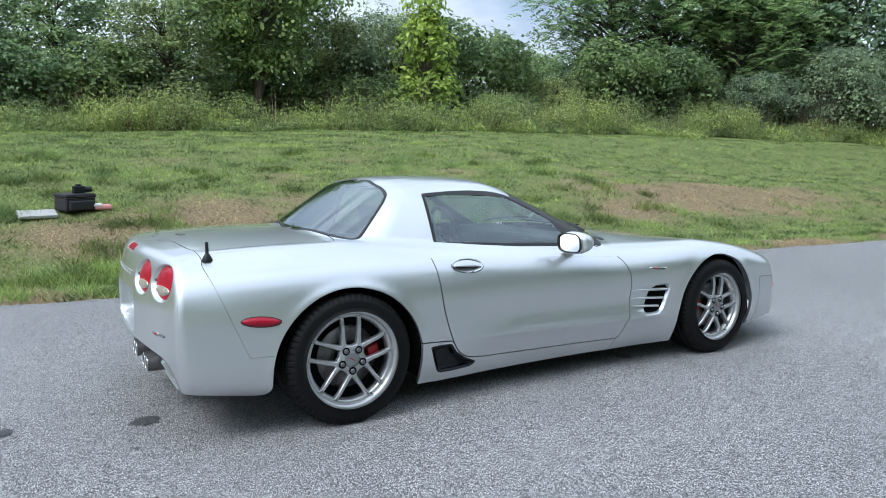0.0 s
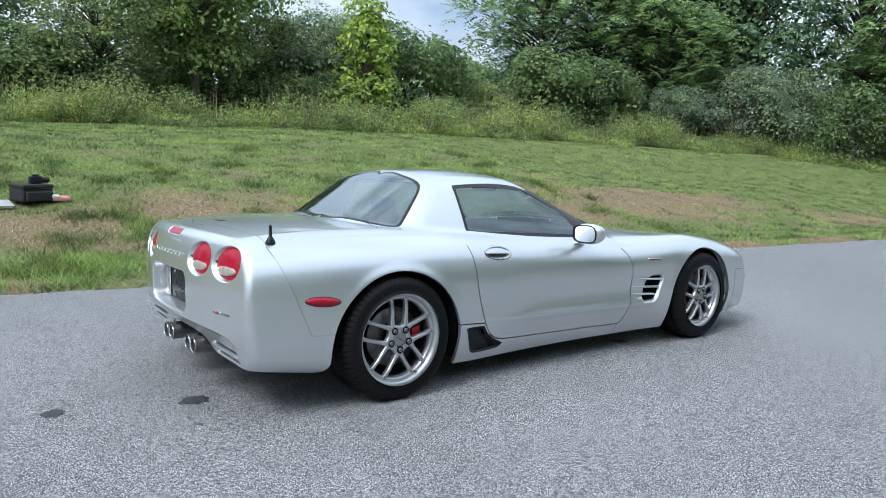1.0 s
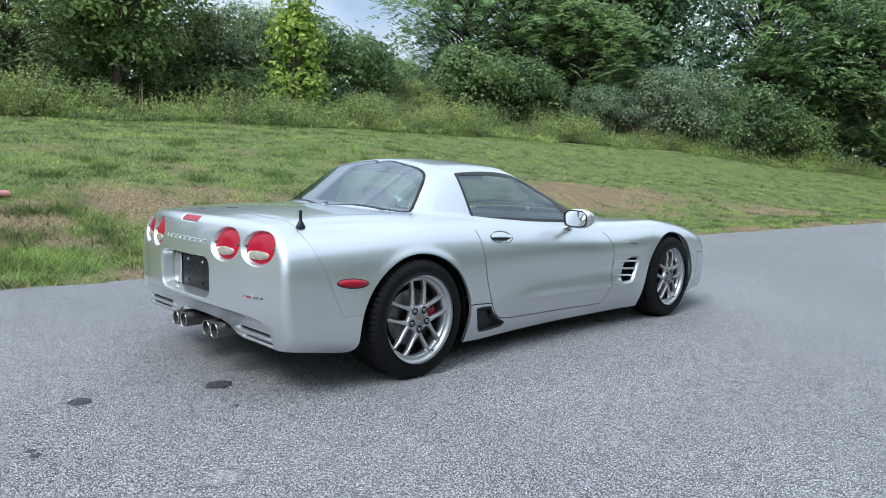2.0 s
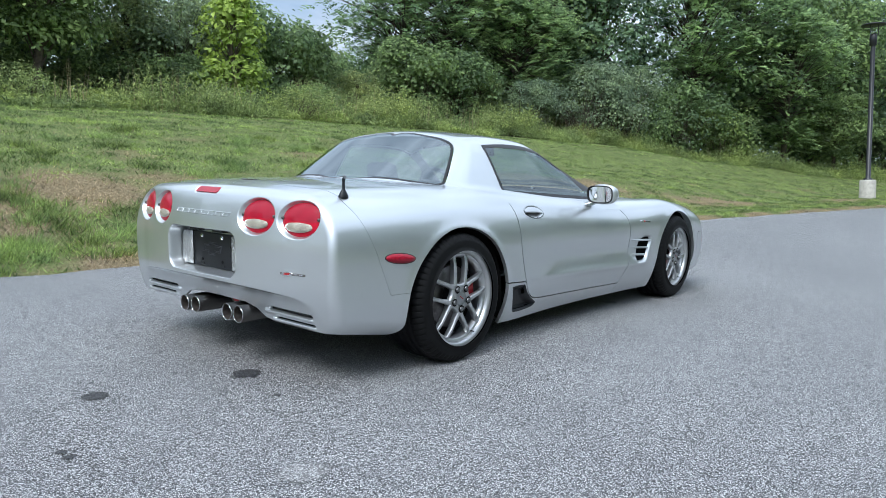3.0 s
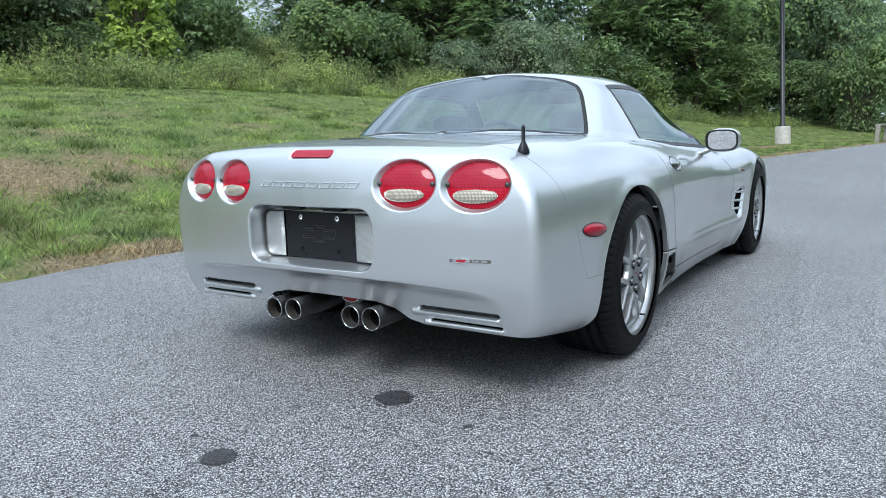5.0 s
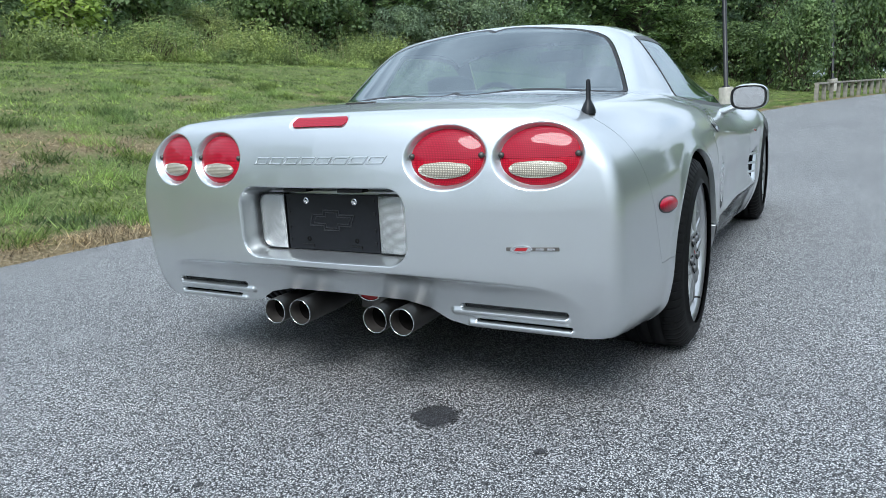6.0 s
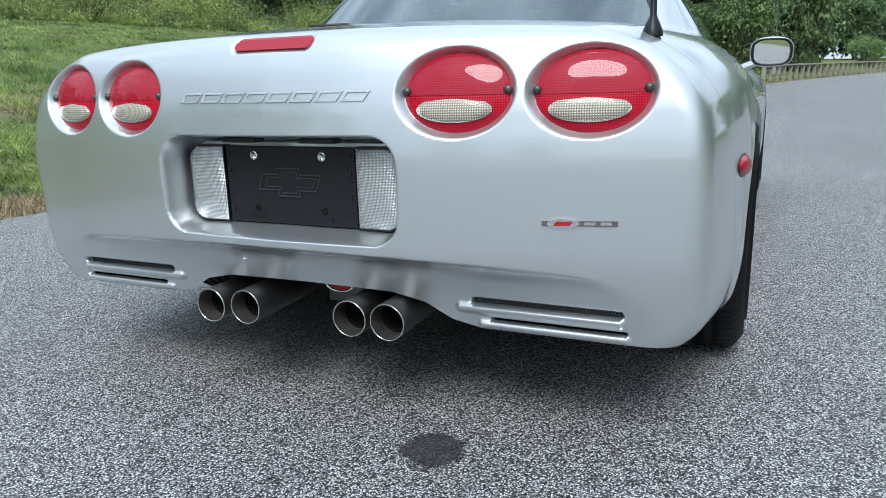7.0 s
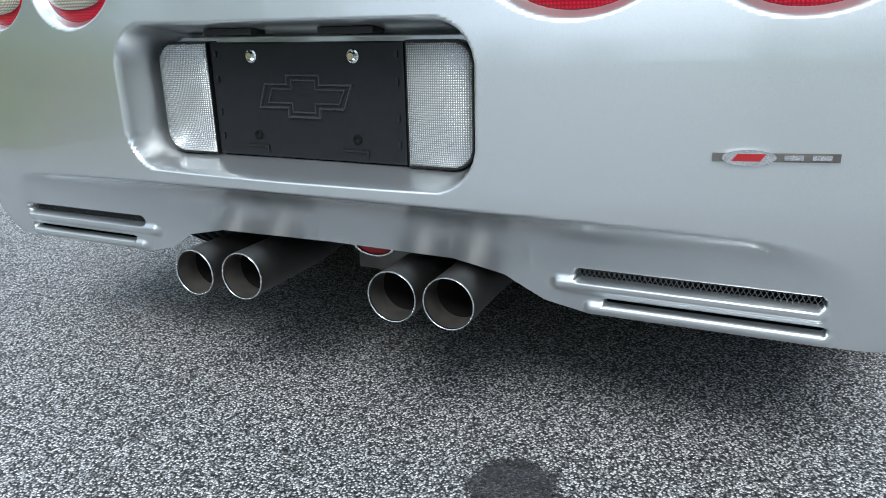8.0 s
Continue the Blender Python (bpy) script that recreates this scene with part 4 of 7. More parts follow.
def make_wheel(name, tyre_r, tyre_w, rim_r, turn):
    """One wheel about the origin, its outer face towards -y."""
    depth = tyre_w - 0.02
    V, Q = lathe([(rim_r * 0.80, depth), (rim_r - 0.014, depth), (rim_r - 0.020, 0.10), (rim_r - 0.040, 0.070), (rim_r - 0.044, 0.044)], 72)
    barrel = quads_mesh("rim_barrel", V, Q, RIM_SILVER, None)
    prof = [(rim_r - 0.044, 0.044), (rim_r - 0.038, 0.024), (rim_r - 0.032, 0.018), (rim_r - 0.023, 0.017), (rim_r - 0.019, 0.006), (rim_r - 0.013, -0.001),
            (rim_r - 0.004, -0.004), (rim_r + 0.004, -0.006), (rim_r + 0.007, -0.002), (rim_r + 0.005, 0.008), (rim_r - 0.004, 0.02)]
    V, Q = lathe(prof, 72)
    rim = quads_mesh(name, V, Q, RIM_SILVER, None, "silver cast alloy wheel with ten thin spokes")
    smooth_by_angle(rim, 50)
    barrel.parent = rim
    tyre_mesh("tyre", tyre_r, tyre_w, rim_r, rim, -0.012)
    # spokes in five parallel pairs
    r0, r1 = 0.058, rim_r - 0.034
    bm = bmesh.new()
    rings = []
    for s, half_w, front, back in ((0.0, 0.0155, 0.001, 0.034), (0.28, 0.0108, 0.004, 0.032), (0.7, 0.0095, 0.003, 0.030), (0.93, 0.0100, 0.009, 0.034), (1.0, 0.013, 0.014, 0.034)):
        r = r0 + (r1 - r0) * s
        rings.append([bm.verts.new(p) for p in ((-half_w, back, r), (-half_w, front + 0.005, r), (-half_w * 0.62, front, r), (half_w * 0.62, front, r), (half_w, front + 0.005, r), (half_w, back, r))])
    for a, b in zip(rings, rings[1:]):
        for k in range(6):
            bm.faces.new((a[k], b[k], b[(k + 1) % 6], a[(k + 1) % 6]))
    bm.faces.new(rings[0])
    bm.faces.new(rings[-1][::-1])
    bmesh.ops.recalc_face_normals(bm, faces=bm.faces)
    me = bpy.data.meshes.new("spoke")
    bm.to_mesh(me)
    bm.free()
    me.materials.append(RIM_SILVER)
    scale = rim_r / 0.245
    for k in range(5):
        a = radians(72 * k + turn)
        for side in (-1, 1):
            ob = new("spoke", me)
            ob.parent = rim
            off = 0.037 * scale
            ob.matrix_basis = Matrix.Rotation(a, 4, "Y") @ Matrix.Translation((side * off, 0, 0)) @ Matrix.Rotation(radians(side * 2.2), 4, "Y")
    # hub with five lobes
    n = 60
    hub_v, hub_q = [], []
    prof_h = ((0.0, 0.012), (0.030, 0.012), (0.90, 0.010), (1.0, 0.016), (1.02, 0.036))
    for i in range(n):
        th = 2 * math.pi * i / n
        lobe = 0.079 + 0.009 * math.cos(5 * (th - radians(90 + 36) + radians(turn)))
        for f, y in prof_h:
            hub_v.append((lobe * f * math.cos(th), y - 0.008, lobe * f * math.sin(th)))
    m = len(prof_h)
    for i in range(n):
        j = (i + 1) % n
        for k in range(m - 1):
            hub_q.append((i * m + k, i * m + k + 1, j * m + k + 1, j * m + k))
    quads_mesh("hub", hub_v, hub_q, RIM_SILVER, rim)
    cap = lathe([(0.0, -0.002), (0.030, -0.001), (0.040, 0.001), (0.043, 0.006)], 40)
    cap_ob = quads_mesh("centre_cap", cap[0], [q[::-1] for q in cap[1]], CAP_GREY, rim)
    part("cap_mark", box_bm(0.030, 0.0016, 0.0045, (0, -0.0026, 0.002), 0.0006, turn=pose(0, 0, 0, 0, 35, 0)), CALIPER_RED, rim, "red printed mark", smooth=False)
    nut_v, nut_q = lathe([(0.0, -0.014), (0.0095, -0.014), (0.0125, -0.011), (0.0138, 0.004)], 6)
    well_v, well_q = lathe([(0.0, 0.0025), (0.0185, 0.0025), (0.0195, 0.0012)], 20)
    for k in range(5):
        a = radians(-90 + 72 * k + turn)
        c = (0.056 * scale * math.cos(a), -0.001, 0.056 * scale * math.sin(a))
        w = quads_mesh("nut_seat", np.array(well_v) + np.array(c) + (0, -0.0035, 0), [q[::-1] for q in well_q], DARK_VOID, rim)
        o = quads_mesh("lug_nut", np.array(nut_v) * (1, 0.7, 1) + np.array(c), [q[::-1] for q in nut_q], NUT_GREY, rim, smooth=False)
    disc = lathe([(0.06, 0.075), (0.155 * scale, 0.075), (0.158 * scale, 0.080), (0.158 * scale, 0.10), (0.06, 0.10)], 48)
    quads_mesh("brake_disc", disc[0], [q[::-1] for q in disc[1]], DISC_IRON, rim)
    back = lathe([(0.0, 0.045), (0.06, 0.05), (0.07, 0.10), (rim_r - 0.02, 0.115)], 40)
    quads_mesh("inner_hub", back[0], [q[::-1] for q in back[1]], DARK_VOID, rim)
    valve = lathe([(0.0, -0.022), (0.0035, -0.022), (0.004, 0.0)], 10)
    va = radians(-62)
    quads_mesh("valve", np.array(valve[0]) * (1, 1, 1) + ((rim_r - 0.034) * math.cos(va), 0.012, (rim_r - 0.034) * math.sin(va)), [q[::-1] for q in valve[1]], BLACK_TRIM, rim)
    return rim


def caliper(cx, z, y, forward, rim, scale, sign):
    bm = bmesh.new()
    n = 10
    rows = []
    for i in range(n + 1):
        a = radians(-8 + 26 * i / n)
        row = []
        for r, yy in ((0.105, 0.058), (0.110, 0.048), (0.155, 0.046), (0.168, 0.055), (0.168, 0.11), (0.105, 0.11)):
            row.append(bm.verts.new((forward * r * scale * math.cos(a), yy, r * scale * math.sin(a))))
        rows.append(row)
    for a, b in zip(rows, rows[1:]):
        for k in range(6):
            bm.faces.new((a[k], a[(k + 1) % 6], b[(k + 1) % 6], b[k]))
    bm.faces.new(rows[0])
    bm.faces.new(rows[-1][::-1])
    bmesh.ops.recalc_face_normals(bm, faces=bm.faces)
    return part("brake_caliper", bm, CALIPER_RED, rim, "red painted brake caliper", smooth=False)


rear_wheel = make_wheel("wheel", 0.330, 0.290, 0.246, 0)
caliper(0, 0, 0, 1, rear_wheel, 1.0, 1)
front_wheel = make_wheel("wheel", 0.321, 0.262, 0.231, 5)
caliper(0, 0, 0, -1, front_wheel, 0.95, 1)
for ob, x, y, z in ((rear_wheel, 0.0, 0.913, 0.3285), (front_wheel, 2.654, 0.915, 0.3195)):
    ob.parent = car
    ob.matrix_basis = pose(x, -y, z)
    other = copy_thing(ob, pose(x, y, z, 0, 0, 180))
    other.parent = car

# ---- wheel housings and underside ----
for flip in (1, -1):
    for cx, cz, r, tall in ((-0.003, 0.295, 0.404, 1.0), (2.64, 0.255, 0.386, 1 / FRONT_RISE)):
        V, Q = [], []
        n = 28
        for i in range(n + 1):
            a = math.pi * i / n
            p = (cx + r * math.cos(a), cz + r * tall * math.sin(a))
            V += [(p[0], -0.872 * flip, p[1]), (p[0], -0.45 * flip, p[1])]
        for i in range(n):
            Q.append((2 * i, 2 * i + 1, 2 * i + 3, 2 * i + 2))
        low = len(V)
        low_z = 0.215 if cx < 1 else 0.16
        V += [(cx - r, -0.872 * flip, low_z), (cx - r, -0.45 * flip, low_z), (cx + r, -0.872 * flip, 0.16), (cx + r, -0.45 * flip, 0.16)]
        Q += [(low, low + 1, 2 * n + 1, 2 * n), (low + 2, low + 3, 1, 0)]
        F = [tuple(q) for q in Q]
        F.append(tuple([2 * i + 1 for i in range(n + 1)] + [low + 1, low + 3]))
        mesh_of("wheel_housing", V, F, DARK_VOID, car, smooth=False)
part("underbody", box_bm(3.3, 1.28, 0.10, (1.32, 0, 0.22), 0.03), DARK_VOID, car)
part("side_member", box_bm(1.72, 0.22, 0.10, (1.33, -0.68, 0.20), 0.02), DARK_VOID, car)
part("side_member", box_bm(1.72, 0.22, 0.10, (1.33, 0.68, 0.20), 0.02), DARK_VOID, car)

# ---- tail fittings ----
def make_lens(name, color, pitch, gloss=0.12, deep=0.0012, metal=0.0, coat=0.45, low=0.40):
    """Moulded lamp plastic with a fine square grid of prisms."""
    m, nt, b = node_mat(name)
    co = nt.nodes.new("ShaderNodeTexCoord").outputs["Object"]
    heights = []
    for direction in ("Y", "Z"):
        w = put(nt, "ShaderNodeTexWave", Scale=2 * math.pi / pitch / 20.0, Distortion=0.0)
        w.wave_type, w.bands_direction = "BANDS", direction
        nt.links.new(co, w.inputs["Vector"])
        heights.append(w.outputs["Fac"])
    add = put(nt, "ShaderNodeMath")
    add.operation = "MULTIPLY"
    nt.links.new(heights[0], add.inputs[0])
    nt.links.new(heights[1], add.inputs[1])
    lo = tuple(c * low for c in color)
    nt.links.new(ramp(nt, add.outputs[0], [(0.0, lo), (0.6, color)]), b.inputs["Base Color"])
    b.inputs["Roughness"].default_value = gloss
    b.inputs["Metallic"].default_value = metal
    b.inputs["Coat Weight"].default_value = coat
    b.inputs["Specular IOR Level"].default_value = 0.15
    b.inputs["Coat Roughness"].default_value = 0.02
    bp = bump(nt, b, add.outputs[0], 0.6, deep)
    return m


LENS_RED = make_lens("red_lamp_lens", (0.60, 0.001, 0.026), 0.0045, 0.5, 0.0004, low=0.45)
LENS_CRIMSON = make_lens("crimson_lamp_lens", (0.42, 0.001, 0.024), 0.0045, 0.5, 0.0002, coat=0.6, low=0.6)
LENS_WHITE = make_lens("clear_lamp_lens", (0.60, 0.55, 0.45), 0.0045, 0.3, metal=0.2)
LENS_SILVER = make_lens("silver_lamp_lens", (0.76, 0.77, 0.76), 0.0032, 0.26, 0.0010, metal=0.7, low=0.45)


def tail_plain(a, z):
    """The tail's skin without the lamp hollows."""
    a = abs(a)
    lean = float(rear_plain(np.array(z)))
    return -0.925 + float(rear_wrap(np.array(a))) + lean


def dome(y0, z0, ry, rz, base_x, rise, tilt_a, n=40, rings=9, keep=None, name="lens", material=None, parent=None, label=""):
    """A shallow elliptical dome that faces backward (-x); tilt_a: how the tail's skin runs forward per metre of y."""
    V, Q = [(tail_plain(y0, z0) + base_x - rise, y0, z0)], []
    for k in range(1, rings + 1):
        f = k / rings
        for i in range(n):
            a = 2 * math.pi * i / n
            dy, dz = ry * f * math.cos(a), rz * f * math.sin(a)
            V.append((tail_plain(y0 + dy, z0 + dz) + base_x - rise * (1 - f ** 3), y0 + dy, z0 + dz))
    for i in range(n):
        j = (i + 1) % n
        Q.append((0, 1 + i, 1 + j))
    for k in range(rings - 1):
        for i in range(n):
            j = (i + 1) % n
            a = 1 + k * n
            Q.append((a + i, a + n + i, a + n + j, a + j))
    # a rim that reaches forward
    last = 1 + (rings - 1) * n
    m = len(V)
    for i in range(n):
        v = V[last + i]
        V.append((v[0] + 0.02, v[1], v[2]))
    for i in range(n):
        j = (i + 1) % n
        Q.append((last + i, m + i, m + j, last + j))
    return mesh_of(name, V, Q, material, parent, label)


for sgn in (-1, 1):
    for ca, cz in TAIL_LAMPS:
        y0 = sgn * ca
        slope = 0.0
        lens = dome(y0, cz - 0.001, 0.1065, 0.0775, 0.0215, 0.016, slope, name="tail_lamp", material=LENS_RED, parent=tail_cover, label="oval red tail lamp lens")
        white = dome(y0 - sgn * 0.002, cz - 0.031, 0.072, 0.0245, 0.0085, 0.0065, slope, n=36, rings=4, name="reversing_lens", material=LENS_WHITE, parent=tail_cover, label="clear lower lens")
        # the glossier upper field of the lens, down to a level edge
        V, F, nu, nv = [], [], 28, 9
        for i in range(nu + 1):
            u = 0.94 * math.sin(math.pi * (i / nu - 0.5))
            top_z = 0.0735 * math.sqrt(1 - u * u)
            for k in range(nv + 1):
                dy, dz = 0.1005 * u, -0.003 + (top_z + 0.003) * k / nv
                f = math.hypot(dy / 0.1065, dz / 0.0775)
                V.append((tail_plain(y0 + dy, cz - 0.001 + dz) + 0.0215 - 0.016 * (1 - f ** 3) - 0.0012, y0 + dy, cz - 0.001 + dz))
        for i in range(nu):
            for k in range(nv):
                a = i * (nv + 1) + k
                F.append((a, a + 1, a + nv + 2, a + nv + 1))
        mesh_of("upper_lens", V, F, LENS_CRIMSON, lens, "glossy crimson upper field of the lens")
        ring_v, ring_q = lathe([(0.985, 0.006), (1.01, -0.001), (1.03, 0.0), (1.035, 0.012)], 48, "x")
        ring_v = [(tail_plain(y0 + 0.1045 * c_, cz - 0.001 + 0.0755 * d_) + 0.020 + s_, y0 + 0.1045 * c_, cz - 0.001 + 0.0755 * d_) for s_, c_, d_ in ring_v]
        mesh_of("lamp_gasket", ring_v, [q[::-1] for q in ring_q], BLACK_TRIM, tail_cover)
        for e in (-1, 1):
            sv, sq = lathe([(0.0, -0.004), (0.004, -0.004), (0.0055, -0.002), (0.0075, -0.001), (0.008, 0.006)], 18, "x")
            off = 0.0965 * e
            at = (tail_plain(y0 + off, cz) + 0.0125, y0 + off, cz + 0.004)
            mesh_of("lamp_screw", np.array(sv) + np.array(at), [q[::-1] for q in sq], STEEL_DARK, tail_cover)

# high stop lamp
n = 24
loop = [(0.084 * (1 if math.cos(2 * math.pi * (i + 0.5) / n) > 0 else -1) + 0.0142 * math.cos(2 * math.pi * (i + 0.5) / n), 0.0142 * math.sin(2 * math.pi * (i + 0.5) / n)) for i in range(n)]
sx0 = tail_plain(0, 0.849) + 0.010
V = [(sx0 + 0.004 + 0.75 * dz, y, 0.849 + dz) for y, dz in loop] + [(sx0 - 0.003 + 0.75 * dz, y * 0.97, 0.849 + dz * 0.75) for y, dz in loop]
F = [(i, (i + 1) % n, n + (i + 1) % n, n + i) for i in range(n)] + [tuple(range(n, 2 * n))]
mesh_of("stop_lamp", V, F, LENS_CRIMSON, tail_cover, "slim red high-level stop lamp", smooth=False)

# number plate recess: black holder between two clear lamps
px = tail_plain(0, 0.56) + 0.1045
holder = part("plate_holder", box_bm(0.012, 0.338, 0.172, (px - 0.014, 0, 0.549), 0.003), BLACK_PLASTIC, tail_cover, "matt black plastic plate holder with a raised cross mark", smooth=False)
for y in (-0.089, 0.089):
    sv, sq = lathe([(0.0, -0.008), (0.005, -0.008), (0.0072, -0.005), (0.0072, -0.003), (0.010, -0.002), (0.0105, 0.002)], 12, "x")
    mesh_of("plate_bolt", np.array(sv) + (px - 0.020, y, 0.615), [q[::-1] for q in sq], CHROME, holder, smooth=False)
    sv, sq = lathe([(0.0, 0.001), (0.0035, 0.001), (0.004, -0.0025), (0.007, -0.0025), (0.0075, 0.002)], 16, "x")
    mesh_of("plate_hole", np.array(sv) + (px - 0.020, y, 0.497), [q[::-1] for q in sq], DARK_VOID, holder)
    part("plate_tab", box_bm(0.003, 0.042, 0.003, (px - 0.0215, y + 0.004, 0.480), 0.0008), BLACK_TRIM, holder, smooth=False)
    part("plate_tab", box_bm(0.003, 0.003, 0.010, (px - 0.0215, y - 0.017, 0.476), 0.0008), BLACK_TRIM, holder, smooth=False)
for y in (-0.158, 0.158):
    for z in (0.618, 0.58, 0.53, 0.492):
        part("plate_clip", box_bm(0.003, 0.005, 0.010, (px - 0.0212, y, z), 0.0008), BLACK_TRIM, holder, smooth=False)


def outline_mark(points, width, x, rise, material, parent, name):
    """A closed raised line along points (y, z)."""
    P = np.array(points, float)
    n = len(P)
    out, inn = [], []
    for i in range(n):
        a, b, c = P[i - 1], P[i], P[(i + 1) % n]
        d1, d2 = (b - a) / np.linalg.norm(b - a), (c - b) / np.linalg.norm(c - b)
        n1, n2 = np.array([d1[1], -d1[0]]), np.array([d2[1], -d2[0]])
        m = (n1 + n2) / (1 + n1 @ n2)
        out.append(b + m * width / 2)
        inn.append(b - m * width / 2)
    V = [(x, *p) for p in out] + [(x - rise, *(0.7 * o + 0.3 * i)) for o, i in zip(out, inn)] + [(x - rise, *(0.3 * o + 0.7 * i)) for o, i in zip(out, inn)] + [(x, *p) for p in inn]
    F = []
    for r in range(3):
        for i in range(n):
            j = (i + 1) % n
            F.append((r * n + i, r * n + j, (r + 1) * n + j, (r + 1) * n + i))
    return mesh_of(name, V, F, material, parent, smooth=False)


cross = [(0.080, 0.5395), (0.068, 0.574), (0.028, 0.574), (0.028, 0.5875), (-0.030, 0.5875), (-0.030, 0.574), (-0.084, 0.574), (-0.070, 0.5395), (-0.028, 0.5395), (-0.028, 0.526), (0.028, 0.526), (0.028, 0.5395)]
outline_mark(cross, 0.004, px - 0.0198, 0.0035, MARK_GREY, holder, "raised_mark")
inner = [(0.064, 0.5465), (0.056, 0.567), (0.020, 0.567), (0.020, 0.580), (-0.022, 0.580), (-0.022, 0.567), (-0.072, 0.567), (-0.062, 0.5465), (-0.020, 0.5465), (-0.020, 0.533), (0.020, 0.533), (0.020, 0.5465)]
outline_mark(inner, 0.003, px - 0.0198, 0.0025, MARK_GREY, holder, "raised_mark")

for sgn in (-1, 1):
    # each lamp beside the plate: straight inside edge, rounded outer corners
    y_in, y_out, z0, z1, r = 0.174, 0.271, 0.464, 0.634, 0.030
    pts = [(y_in, z0), (y_in, z1)]
    for k in range(7):
        a = math.pi / 2 * (1 - k / 6)
        pts.append((y_out - r + r * math.cos(a), z1 - r + r * math.sin(a)))
    for k in range(7):
        a = -math.pi / 2 * k / 6
        pts.append((y_out - r + r * math.cos(a), z0 + r + r * math.sin(a)))
    n = len(pts)
    c = np.array([(y_in + y_out) / 2, (z0 + z1) / 2])
    V, F = [], []
    for f, dx in ((1.0, 0.004), (1.0, 0.022), (0.95, 0.0265), (0.72, 0.0300), (0.45, 0.0322), (0.2, 0.0333)):
        V += [(px - dx, sgn * (c[0] + (y - c[0]) * f), c[1] + (z - c[1]) * f) for y, z in pts]
    for r_ in range(5):
        F += [(r_ * n + i, r_ * n + (i + 1) % n, (r_ + 1) * n + (i + 1) % n, (r_ + 1) * n + i) for i in range(n)]
    F.append(tuple(range(5 * n, 6 * n)))
    if sgn > 0:
        F = [f[::-1] for f in F]
    mesh_of("reversing_lamp", V, F, LENS_SILVER, tail_cover, "clear ribbed lamp beside the plate holder")
    # black housing just larger
    big = [(c[0] + (y - c[0]) * 1.03, c[1] + (z - c[1]) * 1.03) for y, z in pts]
    V = [(px + 0.002, sgn * y, z) for y, z in big] + [(px - 0.0225, sgn * y, z) for y, z in big]
    F = [(i, (i + 1) % n, n + (i + 1) % n, n + i) for i in range(n)] + [tuple(range(n, 2 * n))]
    mesh_of("lamp_housing", V, F if sgn < 0 else [f[::-1] for f in F], BLACK_TRIM, tail_cover, smooth=False)
for y in (-0.10, 0.10):
    part("recess_light", box_bm(0.035, 0.088, 0.010, (px - 0.040, y, 0.651), 0.003), BLACK_TRIM, tail_cover, "small black lamp hood over the plate", smooth=False)

# raised plain marks in place of the maker's lettering
for k in range(8):
    yc = 0.195 - k * 0.0585
    skew = 0.006
    h, w = 0.0085, 0.023
    pts = [(yc + w + skew, 0.742 - h), (yc + w - skew, 0.742 + h), (yc - w - skew, 0.742 + h), (yc - w + skew, 0.742 - h)]
    out = outline_mark(pts, 0.0052, 0.0, 0.0042, PAINT, tail_cover, "raised_letter_bar")
    for v in out.data.vertices:
        v.co.x += tail_plain(v.co.y, v.co.z) + 0.0006

# model badge: a bright bar with a red-centred oval and two plain bars


def on_tail(y, z, lift):
    return (tail_plain(y, z) - lift, y, z)


def tail_plate(name, points, lift, material, parent):
    n = len(points)
    V = [on_tail(y, z, 0.0) for y, z in points] + [on_tail(y, z, lift) for y, z in points]
    F = [(i, (i + 1) % n, n + (i + 1) % n, n + i) for i in range(n)] + [tuple(range(n, 2 * n))]
    return mesh_of(name, V, F, material, parent, smooth=False)


def oval(y, z, ry, rz, n=28):
    return [(y + ry * math.cos(-2 * math.pi * i / n), z + rz * math.sin(-2 * math.pi * i / n)) for i in range(n)]


def bar(y0, y1, z0, z1):
    return [(y0, z0), (y0, z1), (y1, z1), (y1, z0)]


badge = tail_plate("badge", [(-0.579, 0.4985), (-0.579, 0.5085), (-0.646, 0.5085), (-0.713, 0.5085), (-0.713, 0.4985), (-0.646, 0.4985)], 0.003, STEEL_WARM, tail_cover)
tagged(badge, "bright metal model badge with a red centre")
tail_plate("badge_oval", oval(-0.618, 0.5035, 0.029, 0.0092), 0.0045, CHROME, badge)
tail_plate("badge_red", [(-0.600, 0.4995), (-0.606, 0.5080), (-0.636, 0.5080), (-0.630, 0.4995)], 0.0055, CALIPER_RED, badge)
tail_plate("badge_bar", bar(-0.655, -0.675, 0.5010, 0.5065), 0.0048, CHROME, badge)
tail_plate("badge_bar", bar(-0.684, -0.704, 0.5010, 0.5065), 0.0048, CHROME, badge)

